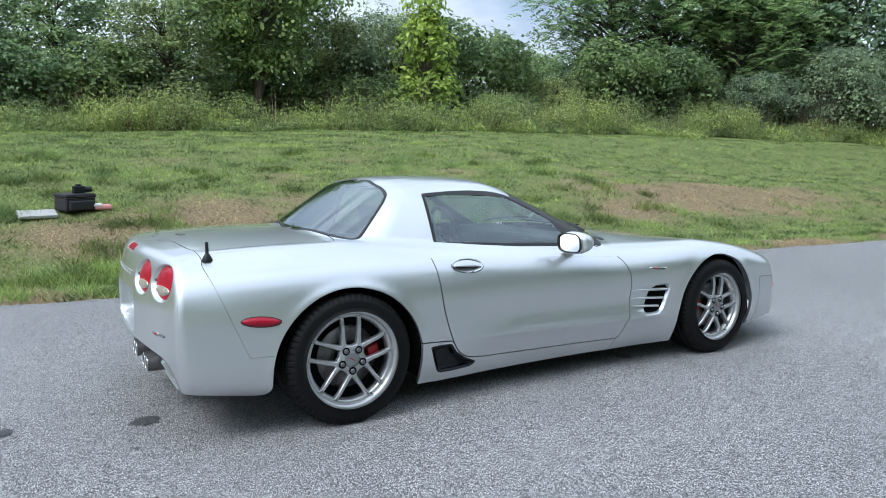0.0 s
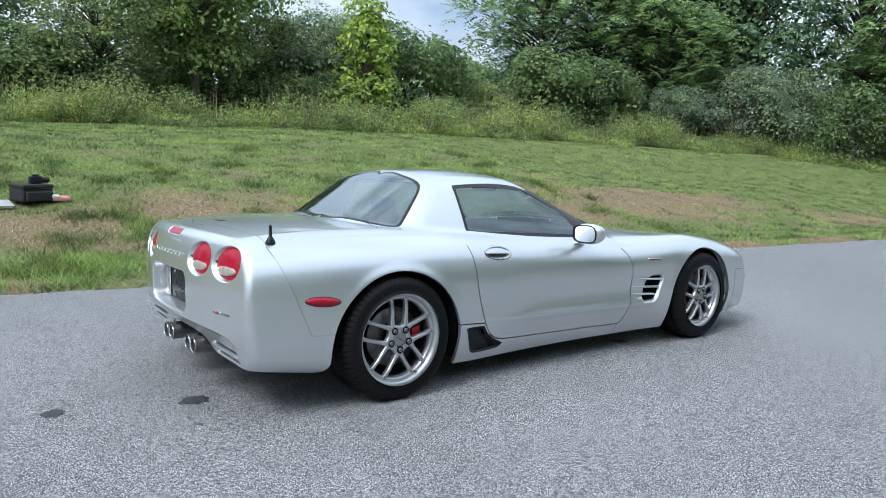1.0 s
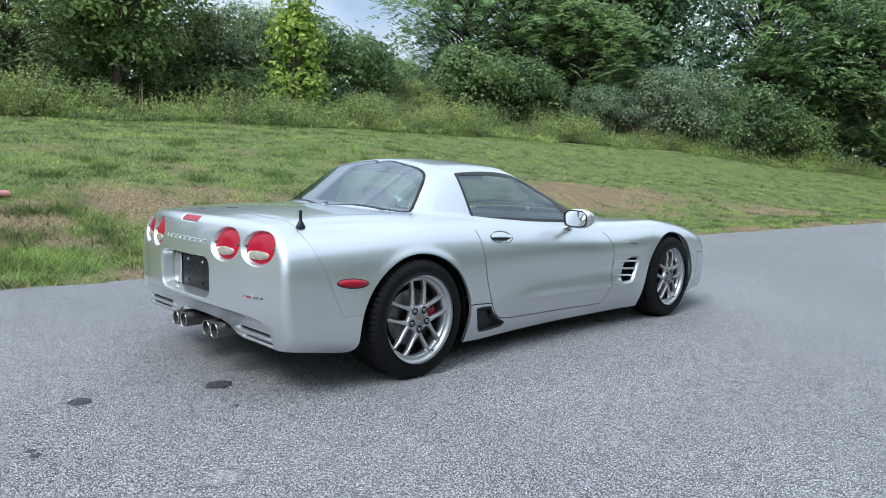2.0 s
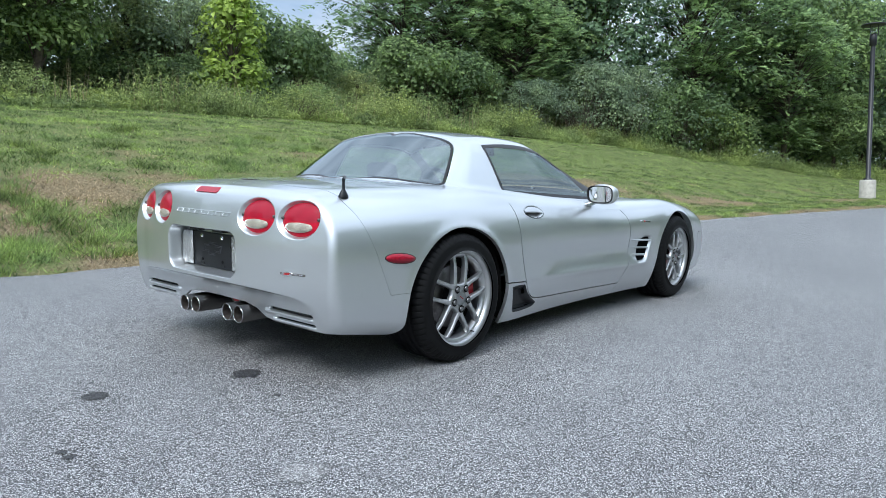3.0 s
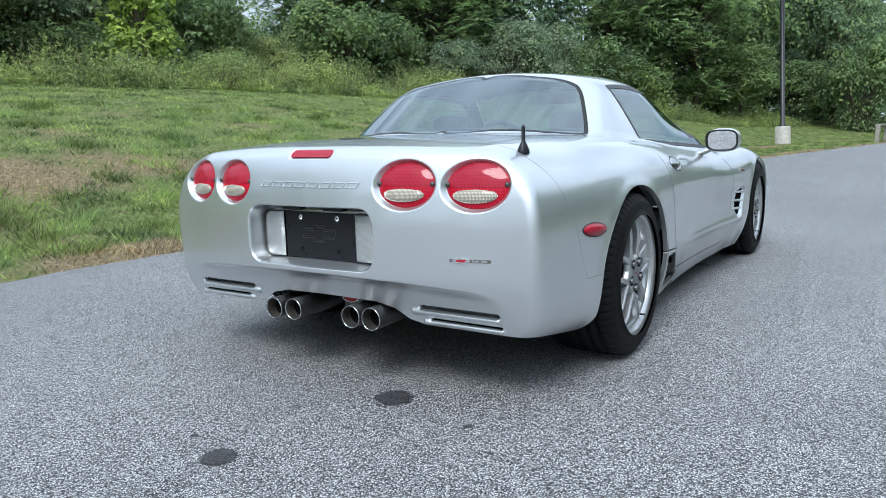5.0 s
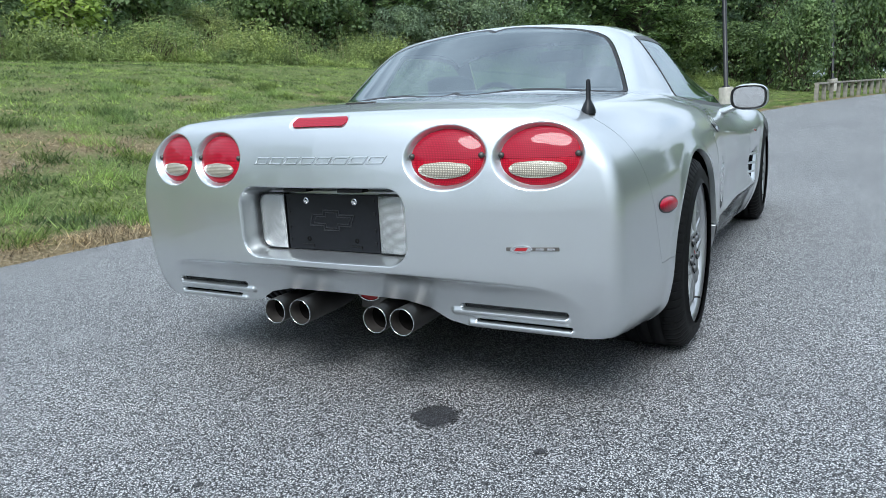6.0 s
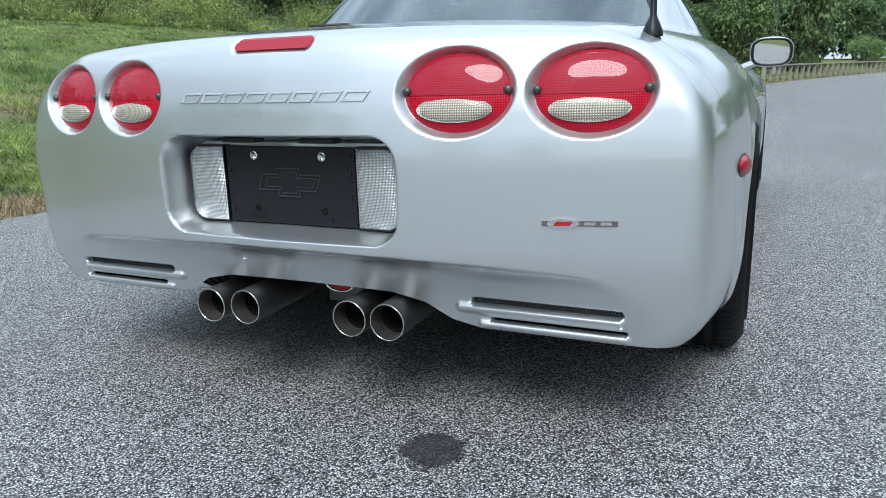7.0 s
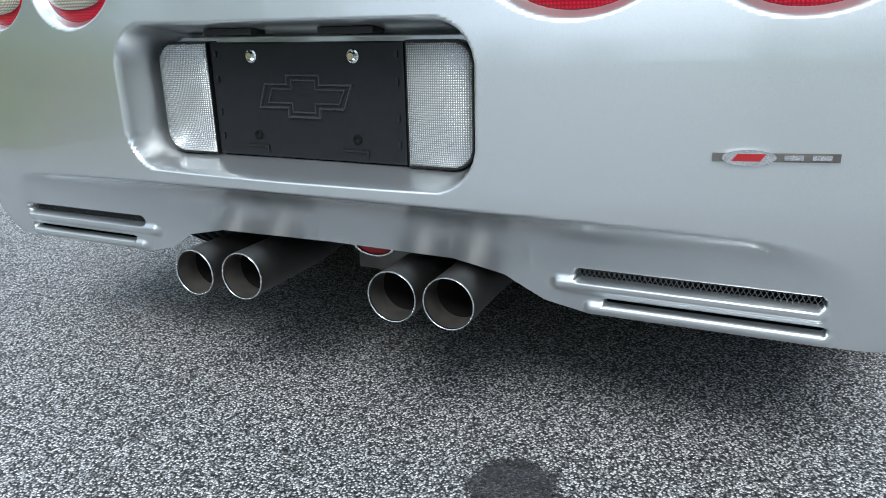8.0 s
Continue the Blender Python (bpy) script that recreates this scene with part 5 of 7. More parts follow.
# mesh behind the upper corner slots, dark behind the lower ones
for sgn in (-1, 1):
    V, F = [], []
    for k in range(46):
        a0 = 0.405 + k * 0.0070
        for r in range(3):
            zc = 0.3095 + 0.006 * r
            x = max(-0.797, tail_plain(a0, 0.31)) + 0.014
            b = len(V)
            off = 0.0035 if r % 2 else 0.0
            V += [(x, sgn * (a0 + off), zc - 0.003), (x, sgn * (a0 + off + 0.001), zc - 0.003), (x, sgn * (a0 + off + 0.0045), zc + 0.003), (x, sgn * (a0 + off + 0.0035), zc + 0.003)]
            V += [(x - 0.0005, sgn * (a0 + off + 0.0035), zc - 0.003), (x - 0.0005, sgn * (a0 + off + 0.0045), zc - 0.003), (x - 0.0005, sgn * (a0 + off + 0.001), zc + 0.003), (x - 0.0005, sgn * (a0 + off), zc + 0.003)]
            F += [(b, b + 1, b + 2, b + 3), (b + 4, b + 5, b + 6, b + 7)]
    tagged(mesh_of("vent_mesh", V, F, NUT_GREY, tail_cover, "black wire mesh in the bumper slot", smooth=False), kind="stuff")

# ---- exhaust ----
def tip_mesh(y, z, parent):
    prof = [(0.0414, 0.002), (0.0412, 0.10), (0.0410, 0.20), (0.036, 0.26)]
    V, Q = lathe(prof, 40, "x")
    V = np.array(V) + (-0.853, y, z)
    tip = quads_mesh("exhaust_tip", V, [q[::-1] for q in Q], STEEL_TIP, parent, "polished round exhaust tip")
    V, Q = lathe([(0.0388, 0.003), (0.0392, 0.0006), (0.0400, -0.0006), (0.0409, -0.0004), (0.0414, 0.002)], 40, "x")
    quads_mesh("tip_rim", np.array(V) + (-0.853, y, z), [q[::-1] for q in Q], CHROME, tip, "bright rolled rim")
    V, Q = lathe([(0.0, 0.17), (0.034, 0.17), (0.0385, 0.045)], 32, "x")
    quads_mesh("sooty_bore", np.array(V) + (-0.853, y, z), Q, SOOT, tip)
    V, Q = lathe([(0.0382, 0.046), (0.0388, 0.003)], 32, "x")
    quads_mesh("tip_liner", np.array(V) + (-0.853, y, z), Q, STEEL_WARM, tip)
    return tip


exhaust = part("muffler", box_bm(0.22, 0.40, 0.12, (-0.44, 0.38, 0.315), 0.05, 4), STEEL_DARK, car)
part("muffler", box_bm(0.22, 0.40, 0.12, (-0.44, -0.38, 0.315), 0.05, 4), STEEL_DARK, car)
for y, z in ((0.248, 0.252), (0.145, 0.258), (-0.140, 0.262), (-0.234, 0.264)):
    tip_mesh(y, z, exhaust)
bracket = part("tow_bracket", box_bm(0.012, 0.10, 0.055, (-0.73, -0.065, 0.285), 0.003), STEEL_DARK, car)
V, Q = lathe([(0.0, -0.004), (0.9, -0.004), (1.0, 0.0), (1.0, 0.006)], 32, "x")
mesh_of("red_emblem", [(x - 0.738, -0.05 + 0.035 * c, 0.303 + 0.018 * d) for x, c, d in V], [q[::-1] for q in Q], CALIPER_RED, bracket, "red oval emblem plate with a bright rim")
V, Q = lathe([(1.0, -0.005), (1.12, -0.006), (1.14, 0.004)], 32, "x")
mesh_of("emblem_rim", [(x - 0.738, -0.05 + 0.035 * c, 0.303 + 0.018 * d) for x, c, d in V], [q[::-1] for q in Q], CHROME, bracket)
part("rear_crossmember", box_bm(0.30, 1.5, 0.10, (-0.52, 0, 0.36), 0.02), DARK_VOID, car)

# ---- fittings on the flanks ----
SIDE_A = -SIDE_RAW[0][:, 1].reshape(len(np.arange(-0.98, 3.72, SIDE_STEP[0])), -1)
TOP_Z = TOP_RAW[0][:, 2].reshape(len(np.arange(-0.98, 3.72, 0.0125)), -1)


def on_grid(grid, u, v):
    i, j = int(u), int(v)
    p, q = u - i, v - j
    return float((1 - p) * (1 - q) * grid[i, j] + p * (1 - q) * grid[i + 1, j] + (1 - p) * q * grid[i, j + 1] + p * q * grid[i + 1, j + 1])


def flank_a(x, z):
    return on_grid(SIDE_A, (x + 0.98) / SIDE_STEP[0], (z - 0.10) / SIDE_STEP[1])


def flank(x, z):
    """The half-breadth of the shell at x, z, and its outward normal on the right side."""
    e = 0.012
    n = Vector((-(flank_a(x + e, z) - flank_a(x - e, z)) / (2 * e), -1.0, -(flank_a(x, z + e) - flank_a(x, z - e)) / (2 * e))).normalized()
    return flank_a(x, z), n


def over(x, y):
    """The shell's height at x, y."""
    return on_grid(TOP_Z, (x + 0.98) / 0.0125, (y + 0.96) / 0.012)


def flank_plate(name, points, lift, material, parent, flip, dome_rise=0.0, label=""):
    """A thin piece laid on the flank along an outline (x, z)."""
    n = len(points)
    side = -1 if not flip else 1
    c = np.mean(np.array(points), 0)
    rows = []
    for f, up in ((1.0, -0.001), (0.985, lift), (0.7, lift + dome_rise * 0.6), (0.35, lift + dome_rise * 0.93)):
        row = []
        for x, z in points:
            px_, pz_ = c[0] + (x - c[0]) * f, c[1] + (z - c[1]) * f
            a, nn = flank(px_, pz_)
            row.append((px_ + nn[0] * up, side * (a - nn[1] * up), pz_ + nn[2] * up))
        rows.append(row)
    a, nn = flank(*c)
    up = lift + dome_rise
    V = [v for r in rows for v in r] + [(c[0] + nn[0] * up, side * (a - nn[1] * up), c[1] + nn[2] * up)]
    F = []
    for r in range(len(rows) - 1):
        for i in range(n):
            j = (i + 1) % n
            F.append((r * n + i, r * n + j, (r + 1) * n + j, (r + 1) * n + i))
    last = (len(rows) - 1) * n
    F += [(last + i, last + (i + 1) % n, len(V) - 1) for i in range(n)]
    if flip:
        F = [f[::-1] for f in F]
    return mesh_of(name, V, F, material, parent, label)


def ring_points(cx, cz, rx, rz, n=32, lean=0.0):
    return [(cx + rx * math.cos(2 * math.pi * i / n), cz + rz * math.sin(2 * math.pi * i / n) + lean * rx * math.cos(2 * math.pi * i / n)) for i in range(n)]


def flank_ring(name, cx, cz, rx, rz, width, lift, material, parent, flip, lean=0.0):
    n, V, F = 40, [], []
    side = -1 if not flip else 1
    for i in range(n):
        t = 2 * math.pi * i / n
        for f, up in ((1.0, -0.002), (1.0, lift), (0.5, lift * 1.3), (0.0, lift), (0.0, -0.004)):
            rx_, rz_ = rx - width + width * f, rz - width + width * f
            x, z = cx + rx_ * math.cos(t), cz + rz_ * math.sin(t) + lean * rx_ * math.cos(t)
            a2 = flank(cx + (rx + 0.01) * math.cos(t), cz + (rz + 0.008) * math.sin(t) + lean * rx * math.cos(t))[0]
            V.append((x, side * (a2 + up), z))
    for i in range(n):
        j = (i + 1) % n
        for k in range(4):
            F.append((i * 5 + k, j * 5 + k, j * 5 + k + 1, i * 5 + k + 1))
    if flip:
        F = [f[::-1] for f in F]
    return mesh_of(name, V, F, material, parent)


for flip in (False, True):
    side = 1 if flip else -1
    door = doors[flip]
    # side marker lamps: thin chrome-less surround and red dome
    flank_plate("marker_surround", ring_points(-0.440, 0.5665, 0.094, 0.0265, 32, -0.085), 0.002, BLACK_TRIM, car, flip)
    flank_plate("side_marker", ring_points(-0.440, 0.5665, 0.088, 0.0225, 32, -0.085), 0.004, LENS_CRIMSON, car, flip, 0.012, "red oval side marker lamp")
    # door handle in its oval hollow
    flank_ring("handle_bezel", 0.690, 0.737, 0.104, 0.037, 0.003, 0.0012, BLACK_TRIM, door, flip, -0.06)
    V, F, n = [], [], 20
    for i in range(n + 1):
        u = 0.995 * math.sin(math.pi * (i / n - 0.5))
        x, e = 0.690 + 0.090 * u, math.sqrt(1 - 0.99 * u * u)
        z0 = 0.737 - 0.06 * (x - 0.69)
        low = max(-0.005, -0.027 * e)
        rows = [(0.0285 * e + (low - 0.0285 * e) * k / 4, 0.001 + 0.0016 * k) for k in range(5)] + [(low, -0.014)]
        for dz, dy in rows:
            z = z0 + dz
            V.append((x, side * (float(half_width(np.array(x)) - side_inset(np.array(x), np.array(z))) - 0.006 + dy), z))
    for i in range(n):
        for k in range(5):
            q = (i * 6 + k, (i + 1) * 6 + k, (i + 1) * 6 + k + 1, i * 6 + k + 1)
            F.append(q if flip else q[::-1])
    mesh_of("door_handle", V, F, PAINT, door, "silver flap handle in a dark oval hollow")
    # dark strip below the flap: the slot's shade, put in as colour
    V, F = [], []
    for i in range(n + 1):
        x = 0.612 + 0.156 * i / n
        z = 0.727 - 0.06 * (x - 0.69)
        e = 0.0085 * math.sqrt(max(0.0, 1 - ((x - 0.69) / 0.079) ** 2))
        for dz in (e, -e):
            V.append((x, side * (float(half_width(np.array(x)) - side_inset(np.array(x), np.array(z + dz))) - 0.011), z + dz))
    for i in range(n):
        q = (i * 2, i * 2 + 2, i * 2 + 3, i * 2 + 1)
        F.append(q if flip else q[::-1])
    mesh_of("handle_gap", V, F, STEEL_DARK, door)
    # fins across the duct behind the front wheel
    for z0, z1, xe in ((0.497, 0.481, 2.168), (0.445, 0.428, 2.140), (0.396, 0.380, 2.098)):
        V, F, n = [], [], 14
        for i in range(n + 1):
            t = i / n
            x = 1.872 + (xe - 1.872) * t
            z = z0 + (z1 - z0) * t
            a = float(half_width(np.array(x)) - side_inset(np.array(x), np.array(z)))
            h = 0.0025 + 0.0045 * min(1, 3 * t)
            out = 0.001 + 0.003 * math.sin(math.pi * t)
            for dz, dy in ((-h, -0.03), (-h, out - 0.004), (-h * 0.5, out), (h * 0.5, out), (h, out - 0.004), (h, -0.03)):
                V.append((x, side * (a + dy), z + dz))
        for i in range(n):
            for k in range(5):
                q = (i * 6 + k, (i + 1) * 6 + k, (i + 1) * 6 + k + 1, i * 6 + k + 1)
                F.append(q[::-1] if flip else q)
        mesh_of("vent_fin", V, F, PAINT, car)
    # fender badge: bright bar, red centre
    b1 = flank_plate("fender_badge", [(2.015, 0.620), (2.155, 0.609), (2.155, 0.622), (2.015, 0.634)], 0.002, CHROME, car, flip, 0.001, "bright fender badge")
    flank_plate("badge_red", ring_points(2.065, 0.6225, 0.012, 0.006, 16), 0.004, CALIPER_RED, b1, flip, 0.001)
    flank_plate("badge_bar", [(2.09, 0.6155), (2.145, 0.611), (2.145, 0.619), (2.09, 0.6235)], 0.004, STEEL_DARK, b1, flip, 0.0005)
    # door mirror
    bm = bmesh.new()
    bmesh.ops.create_uvsphere(bm, u_segments=28, v_segments=18, radius=1.0)
    for v in bm.verts:
        x, y, z = v.co
        k = 2.6
        r = (abs(y) ** k + abs(z) ** k) ** (1 / k)
        rr = math.hypot(y, z)
        f = rr / r if r > 1e-6 else 1
        y2, z2 = y * f, z * f
        # flat at the back (glass side), long nose forward
        xx = 0.105 * x if x > 0 else 0.035 * x
        v.co = (1.372 + xx + 0.22 * 0.088 * y2 * side, side * 0.945 + 0.088 * y2, 0.828 + 0.064 * z2 * (1 - 0.15 * max(0, x)))
    mir = part("door_mirror", bm, PAINT, door, "silver painted door mirror")
    V, F, n = [], [], 40
    for f, xo in ((1.0, -0.001), (0.93, -0.008), (0.90, 0.004), (0.86, 0.006)):
        for i in range(n):
            t = 2 * math.pi * i / n
            c_, s_ = math.cos(t), math.sin(t)
            q = (abs(c_) ** 3.4 + abs(s_) ** 3.4) ** (-1 / 3.4)
            V.append((1.330 + xo + 0.23 * 0.081 * f * c_ * q * side - 0.06 * 0.057 * f * s_ * q, side * 0.945 + 0.081 * f * c_ * q, 0.828 + 0.057 * f * s_ * q))
    for k in range(3):
        for i in range(n):
            j = (i + 1) % n
            F.append((k * n + i, (k + 1) * n + i, (k + 1) * n + j, k * n + j))
    mesh_of("mirror_rim", V, F, BLACK_TRIM, mir)
    mesh_of("mirror_glass", [V[3 * n + i] for i in range(n)], [tuple(range(n))[::-1]], MIRROR, mir, "mirror glass", smooth=False)
    # foot of the mirror
    V, F, n = [], [], 14
    path = [((1.44, 0.80, 0.755), 0.055, 0.020), ((1.43, 0.835, 0.765), 0.050, 0.019), ((1.415, 0.87, 0.780), 0.042, 0.018), ((1.40, 0.905, 0.800), 0.040, 0.022)]
    for (x, y, z), rx, rz in path:
        for i in range(n):
            t = 2 * math.pi * i / n
            V.append((x + rx * math.cos(t), side * y, z + rz * math.sin(t)))
    for k in range(len(path) - 1):
        for i in range(n):
            j = (i + 1) % n
            q = (k * n + i, (k + 1) * n + i, (k + 1) * n + j, k * n + j)
            F.append(q[::-1] if flip else q)
    mesh_of("mirror_foot", V, F, PAINT, mir)
    # lower front lamp on the bumper corner
    flank_plate("front_marker", ring_points(3.335, 0.405, 0.035, 0.022, 20), 0.002, AMBER, car, flip, 0.004, "small pinkish front side lamp")

# antenna on the right rear deck
az = over(-0.632, -0.733)
V, Q = lathe([(0.020, -0.004), (0.019, 0.006), (0.0135, 0.020), (0.0085, 0.030), (0.0065, 0.034), (0.0060, 0.080), (0.0055, 0.082), (0.0035, 0.086), (0.0, 0.087)], 20, "z")
mesh_of("antenna", np.array(V) * (1.25, 1, 1) + (-0.632, -0.733, az), Q, BLACK_PLASTIC, car, "short black antenna stub")

# emblem on the trunk lid: two small crossed dark flags as plain plates
for dy, turn in ((-0.022, 14), (0.022, -14)):
    lz = over(-0.617, 0.022 + dy)
    part("lid_emblem", box_bm(0.028, 0.058, 0.004, (-0.617, 0.015 + dy, lz + 0.002), 0.001, turn=pose(0, 0, 0, 0, 0, turn)), STEEL_DARK, car, smooth=False)

# wipers and cowl
cz0 = over(1.93, 0)
part("cowl_grille", box_bm(0.08, 0.56, 0.010, (1.94, 0, cz0 - 0.001), 0.003), BLACK_PLASTIC, car)
for y0, y1, x0, x1 in ((-0.55, 0.05, 1.78, 1.90), (0.05, 0.60, 1.90, 1.78)):
    V, F = [], []
    for i in range(9):
        t = i / 8
        x, y = x0 + (x1 - x0) * t, y0 + (y1 - y0) * t
        z = over(x, y) + 0.001
        for dx, dz in ((-0.008, 0), (-0.004, 0.016), (0.004, 0.016), (0.008, 0)):
            V.append((x + dx, y, z + dz))
    for i in range(8):
        for k in range(3):
            F.append((i * 4 + k, i * 4 + k + 1, i * 4 + k + 5, i * 4 + k + 4))
    mesh_of("wiper", V, F, BLACK_TRIM, car, "black windscreen wiper")

# ---- cabin ----
part("cabin_floor", box_bm(2.0, 1.36, 0.10, (1.05, 0, 0.30), 0.02), CABIN, car)
part("rear_shelf", box_bm(0.62, 1.24, 0.05, (0.22, 0, 0.72), 0.02), CABIN, car)
part("bulkhead", box_bm(0.06, 1.26, 0.45, (0.50, 0, 0.52), 0.02), CABIN, car)
part("dashboard", box_bm(0.42, 1.34, 0.22, (1.68, 0, 0.70), 0.06, 4), CABIN, car)
part("centre_console", box_bm(0.9, 0.26, 0.28, (1.10, 0, 0.48), 0.05, 3), CABIN, car)
for flip in (1, -1):
    y = 0.36 * flip
    bm = bmesh.new()
    rows = []
    for t, w, d, x, z in ((0, 0.25, 0.09, 0.80, 0.42), (0.3, 0.26, 0.085, 0.76, 0.60), (0.6, 0.24, 0.075, 0.715, 0.78), (0.74, 0.15, 0.06, 0.70, 0.86), (0.80, 0.125, 0.05, 0.69, 0.90), (0.95, 0.12, 0.045, 0.675, 0.98), (1.0, 0.07, 0.03, 0.67, 1.0)):
        row = []
        for i in range(16):
            a = 2 * math.pi * i / 16
            c_, s_ = math.cos(a), math.sin(a)
            q = (abs(c_) ** 4 + abs(s_) ** 4) ** (-0.25)
            row.append(bm.verts.new((x + d * s_ * q, y + w * c_ * q, z)))
        rows.append(row)
    for a, b in zip(rows, rows[1:]):
        for i in range(16):
            bm.faces.new((a[i], a[(i + 1) % 16], b[(i + 1) % 16], b[i]))
    bm.faces.new(rows[-1])
    bmesh.ops.recalc_face_normals(bm, faces=bm.faces)
    part("seat_back", bm, CABIN, car, "black leather bucket seat back")
    part("seat_cushion", box_bm(0.50, 0.50, 0.14, (1.02, y, 0.42), 0.05, 3), CABIN, car)
# steering wheel on the left
bm = bmesh.new()
rows = []
for i in range(32):
    a = 2 * math.pi * i / 32
    row = []
    for j in range(8):
        b = 2 * math.pi * j / 8
        r = 0.172 + 0.016 * math.cos(b)
        row.append(bm.verts.new((0.016 * math.sin(b), r * math.cos(a), r * math.sin(a))))
    rows.append(row)
for i in range(32):
    for j in range(8):
        bm.faces.new((rows[i][j], rows[(i + 1) % 32][j], rows[(i + 1) % 32][(j + 1) % 8], rows[i][(j + 1) % 8]))
bmesh.ops.transform(bm, matrix=pose(1.28, 0.36, 0.80, 0, -22, 0), verts=bm.verts)
wheel_ring = part("steering_wheel", bm, BLACK_TRIM, car, "black leather steering wheel")
part("horn_pad", box_bm(0.05, 0.15, 0.13, (1.30, 0.36, 0.795), 0.025, 3, turn=pose(0, 0, 0, 0, -22, 0)), CABIN, wheel_ring)
part("wheel_spoke", box_bm(0.02, 0.33, 0.035, (1.30, 0.36, 0.80), 0.008, 2, turn=pose(0, 0, 0, 0, -22, 0)), STEEL_DARK, wheel_ring)
part("rear_view_mirror", box_bm(0.03, 0.24, 0.06, (1.30, 0, 1.09), 0.012, 3), BLACK_TRIM, car)

# ---- plants ----
def leaf_arrays(C, length, width, rng, droop=0.2, fold=0.25, face=None):
    """Folded diamond leaves at the places C."""
    n = len(C)
    th = rng.uniform(0, 2 * math.pi, n)
    el = rng.normal(-droop, 0.55, n)
    d = np.stack([np.cos(th) * np.cos(el), np.sin(th) * np.cos(el), np.sin(el)], -1)
    up = np.tile((0.0, 0.0, 1.0), (n, 1)) + rng.normal(0, 0.45, (n, 3))
    if face is not None:
        up = face + rng.normal(0, 0.38, (n, 3))
        d = np.cross(rng.normal(0, 1, (n, 3)), up) + (0, 0, -0.35)
        d /= np.maximum(np.linalg.norm(d, axis=1, keepdims=True), 1e-6)
    s = np.cross(d, up)
    s /= np.maximum(np.linalg.norm(s, axis=1, keepdims=True), 1e-6)
    u = np.cross(s, d)
    L = (length * rng.uniform(0.6, 1.25, n))[:, None]
    W = (width * rng.uniform(0.6, 1.25, n))[:, None]
    a = C - d * L * 0.5
    b = C + d * L * 0.5
    l = C - d * L * 0.05 + s * W * 0.5 + u * W * fold
    r = C - d * L * 0.05 - s * W * 0.5 + u * W * fold
    V = np.stack([a, l, b, r], 1).reshape(-1, 3)
    k = np.arange(n)[:, None] * 4
    T = np.concatenate([k + [0, 2, 1], k + [0, 3, 2]], 1).reshape(-1, 3)
    return V, T


def frond_arrays(C, D, length, rng, pairs=5):
    """Drooping feathered fronds that start at C and run along D, with leaflets in pairs."""
    n = len(C)
    L = (length * rng.uniform(0.7, 1.25, n))[:, None]
    lat = np.cross(D, np.tile((0.0, 0.0, 1.0), (n, 1)) + rng.normal(0, 0.35, (n, 3)))
    lat /= np.maximum(np.linalg.norm(lat, axis=1, keepdims=True), 1e-6)
    V = []
    for k in range(pairs):
        f = 0.18 + 0.80 * k / (pairs - 1)
        p = C + D * L * f - np.array((0, 0, 0.42)) * L * f * f
        size = L * 0.40 * (0.55 + 0.45 * math.sin(math.pi * f))
        for side in (-1, 1):
            d = lat * side + D * 0.45 + np.array((0, 0, -0.28)) + rng.normal(0, 0.10, (n, 3))
            d /= np.linalg.norm(d, axis=1, keepdims=True)
            w = np.cross(d, lat * 0.2 + (0, 0, 1.0))
            w /= np.maximum(np.linalg.norm(w, axis=1, keepdims=True), 1e-6)
            V.append(np.stack([p, p + d * size * 0.42 + w * size * 0.23, p + d * size, p + d * size * 0.42 - w * size * 0.23], 1))
    V = np.stack(V, 1).reshape(-1, 3)
    k = np.arange(len(V) // 4)[:, None] * 4
    return V, np.concatenate([k + [0, 2, 1], k + [0, 3, 2]], 1).reshape(-1, 3)


def limb(V, F, p0, p1, r0, r1, sides=6):
    p0, p1 = np.array(p0, float), np.array(p1, float)
    d = p1 - p0
    d /= max(np.linalg.norm(d), 1e-6)
    s = np.cross(d, (0.31, 0.87, 0.2))
    s /= np.linalg.norm(s)
    u = np.cross(d, s)
    b = len(V)
    for p, r in ((p0, r0), (p1, r1)):
        for i in range(sides):
            a = 2 * math.pi * i / sides
            V.append(tuple(p + r * (s * math.cos(a) + u * math.sin(a))))
    for i in range(sides):
        j = (i + 1) % sides
        F.append((b + i, b + j, b + sides + j, b + sides + i))


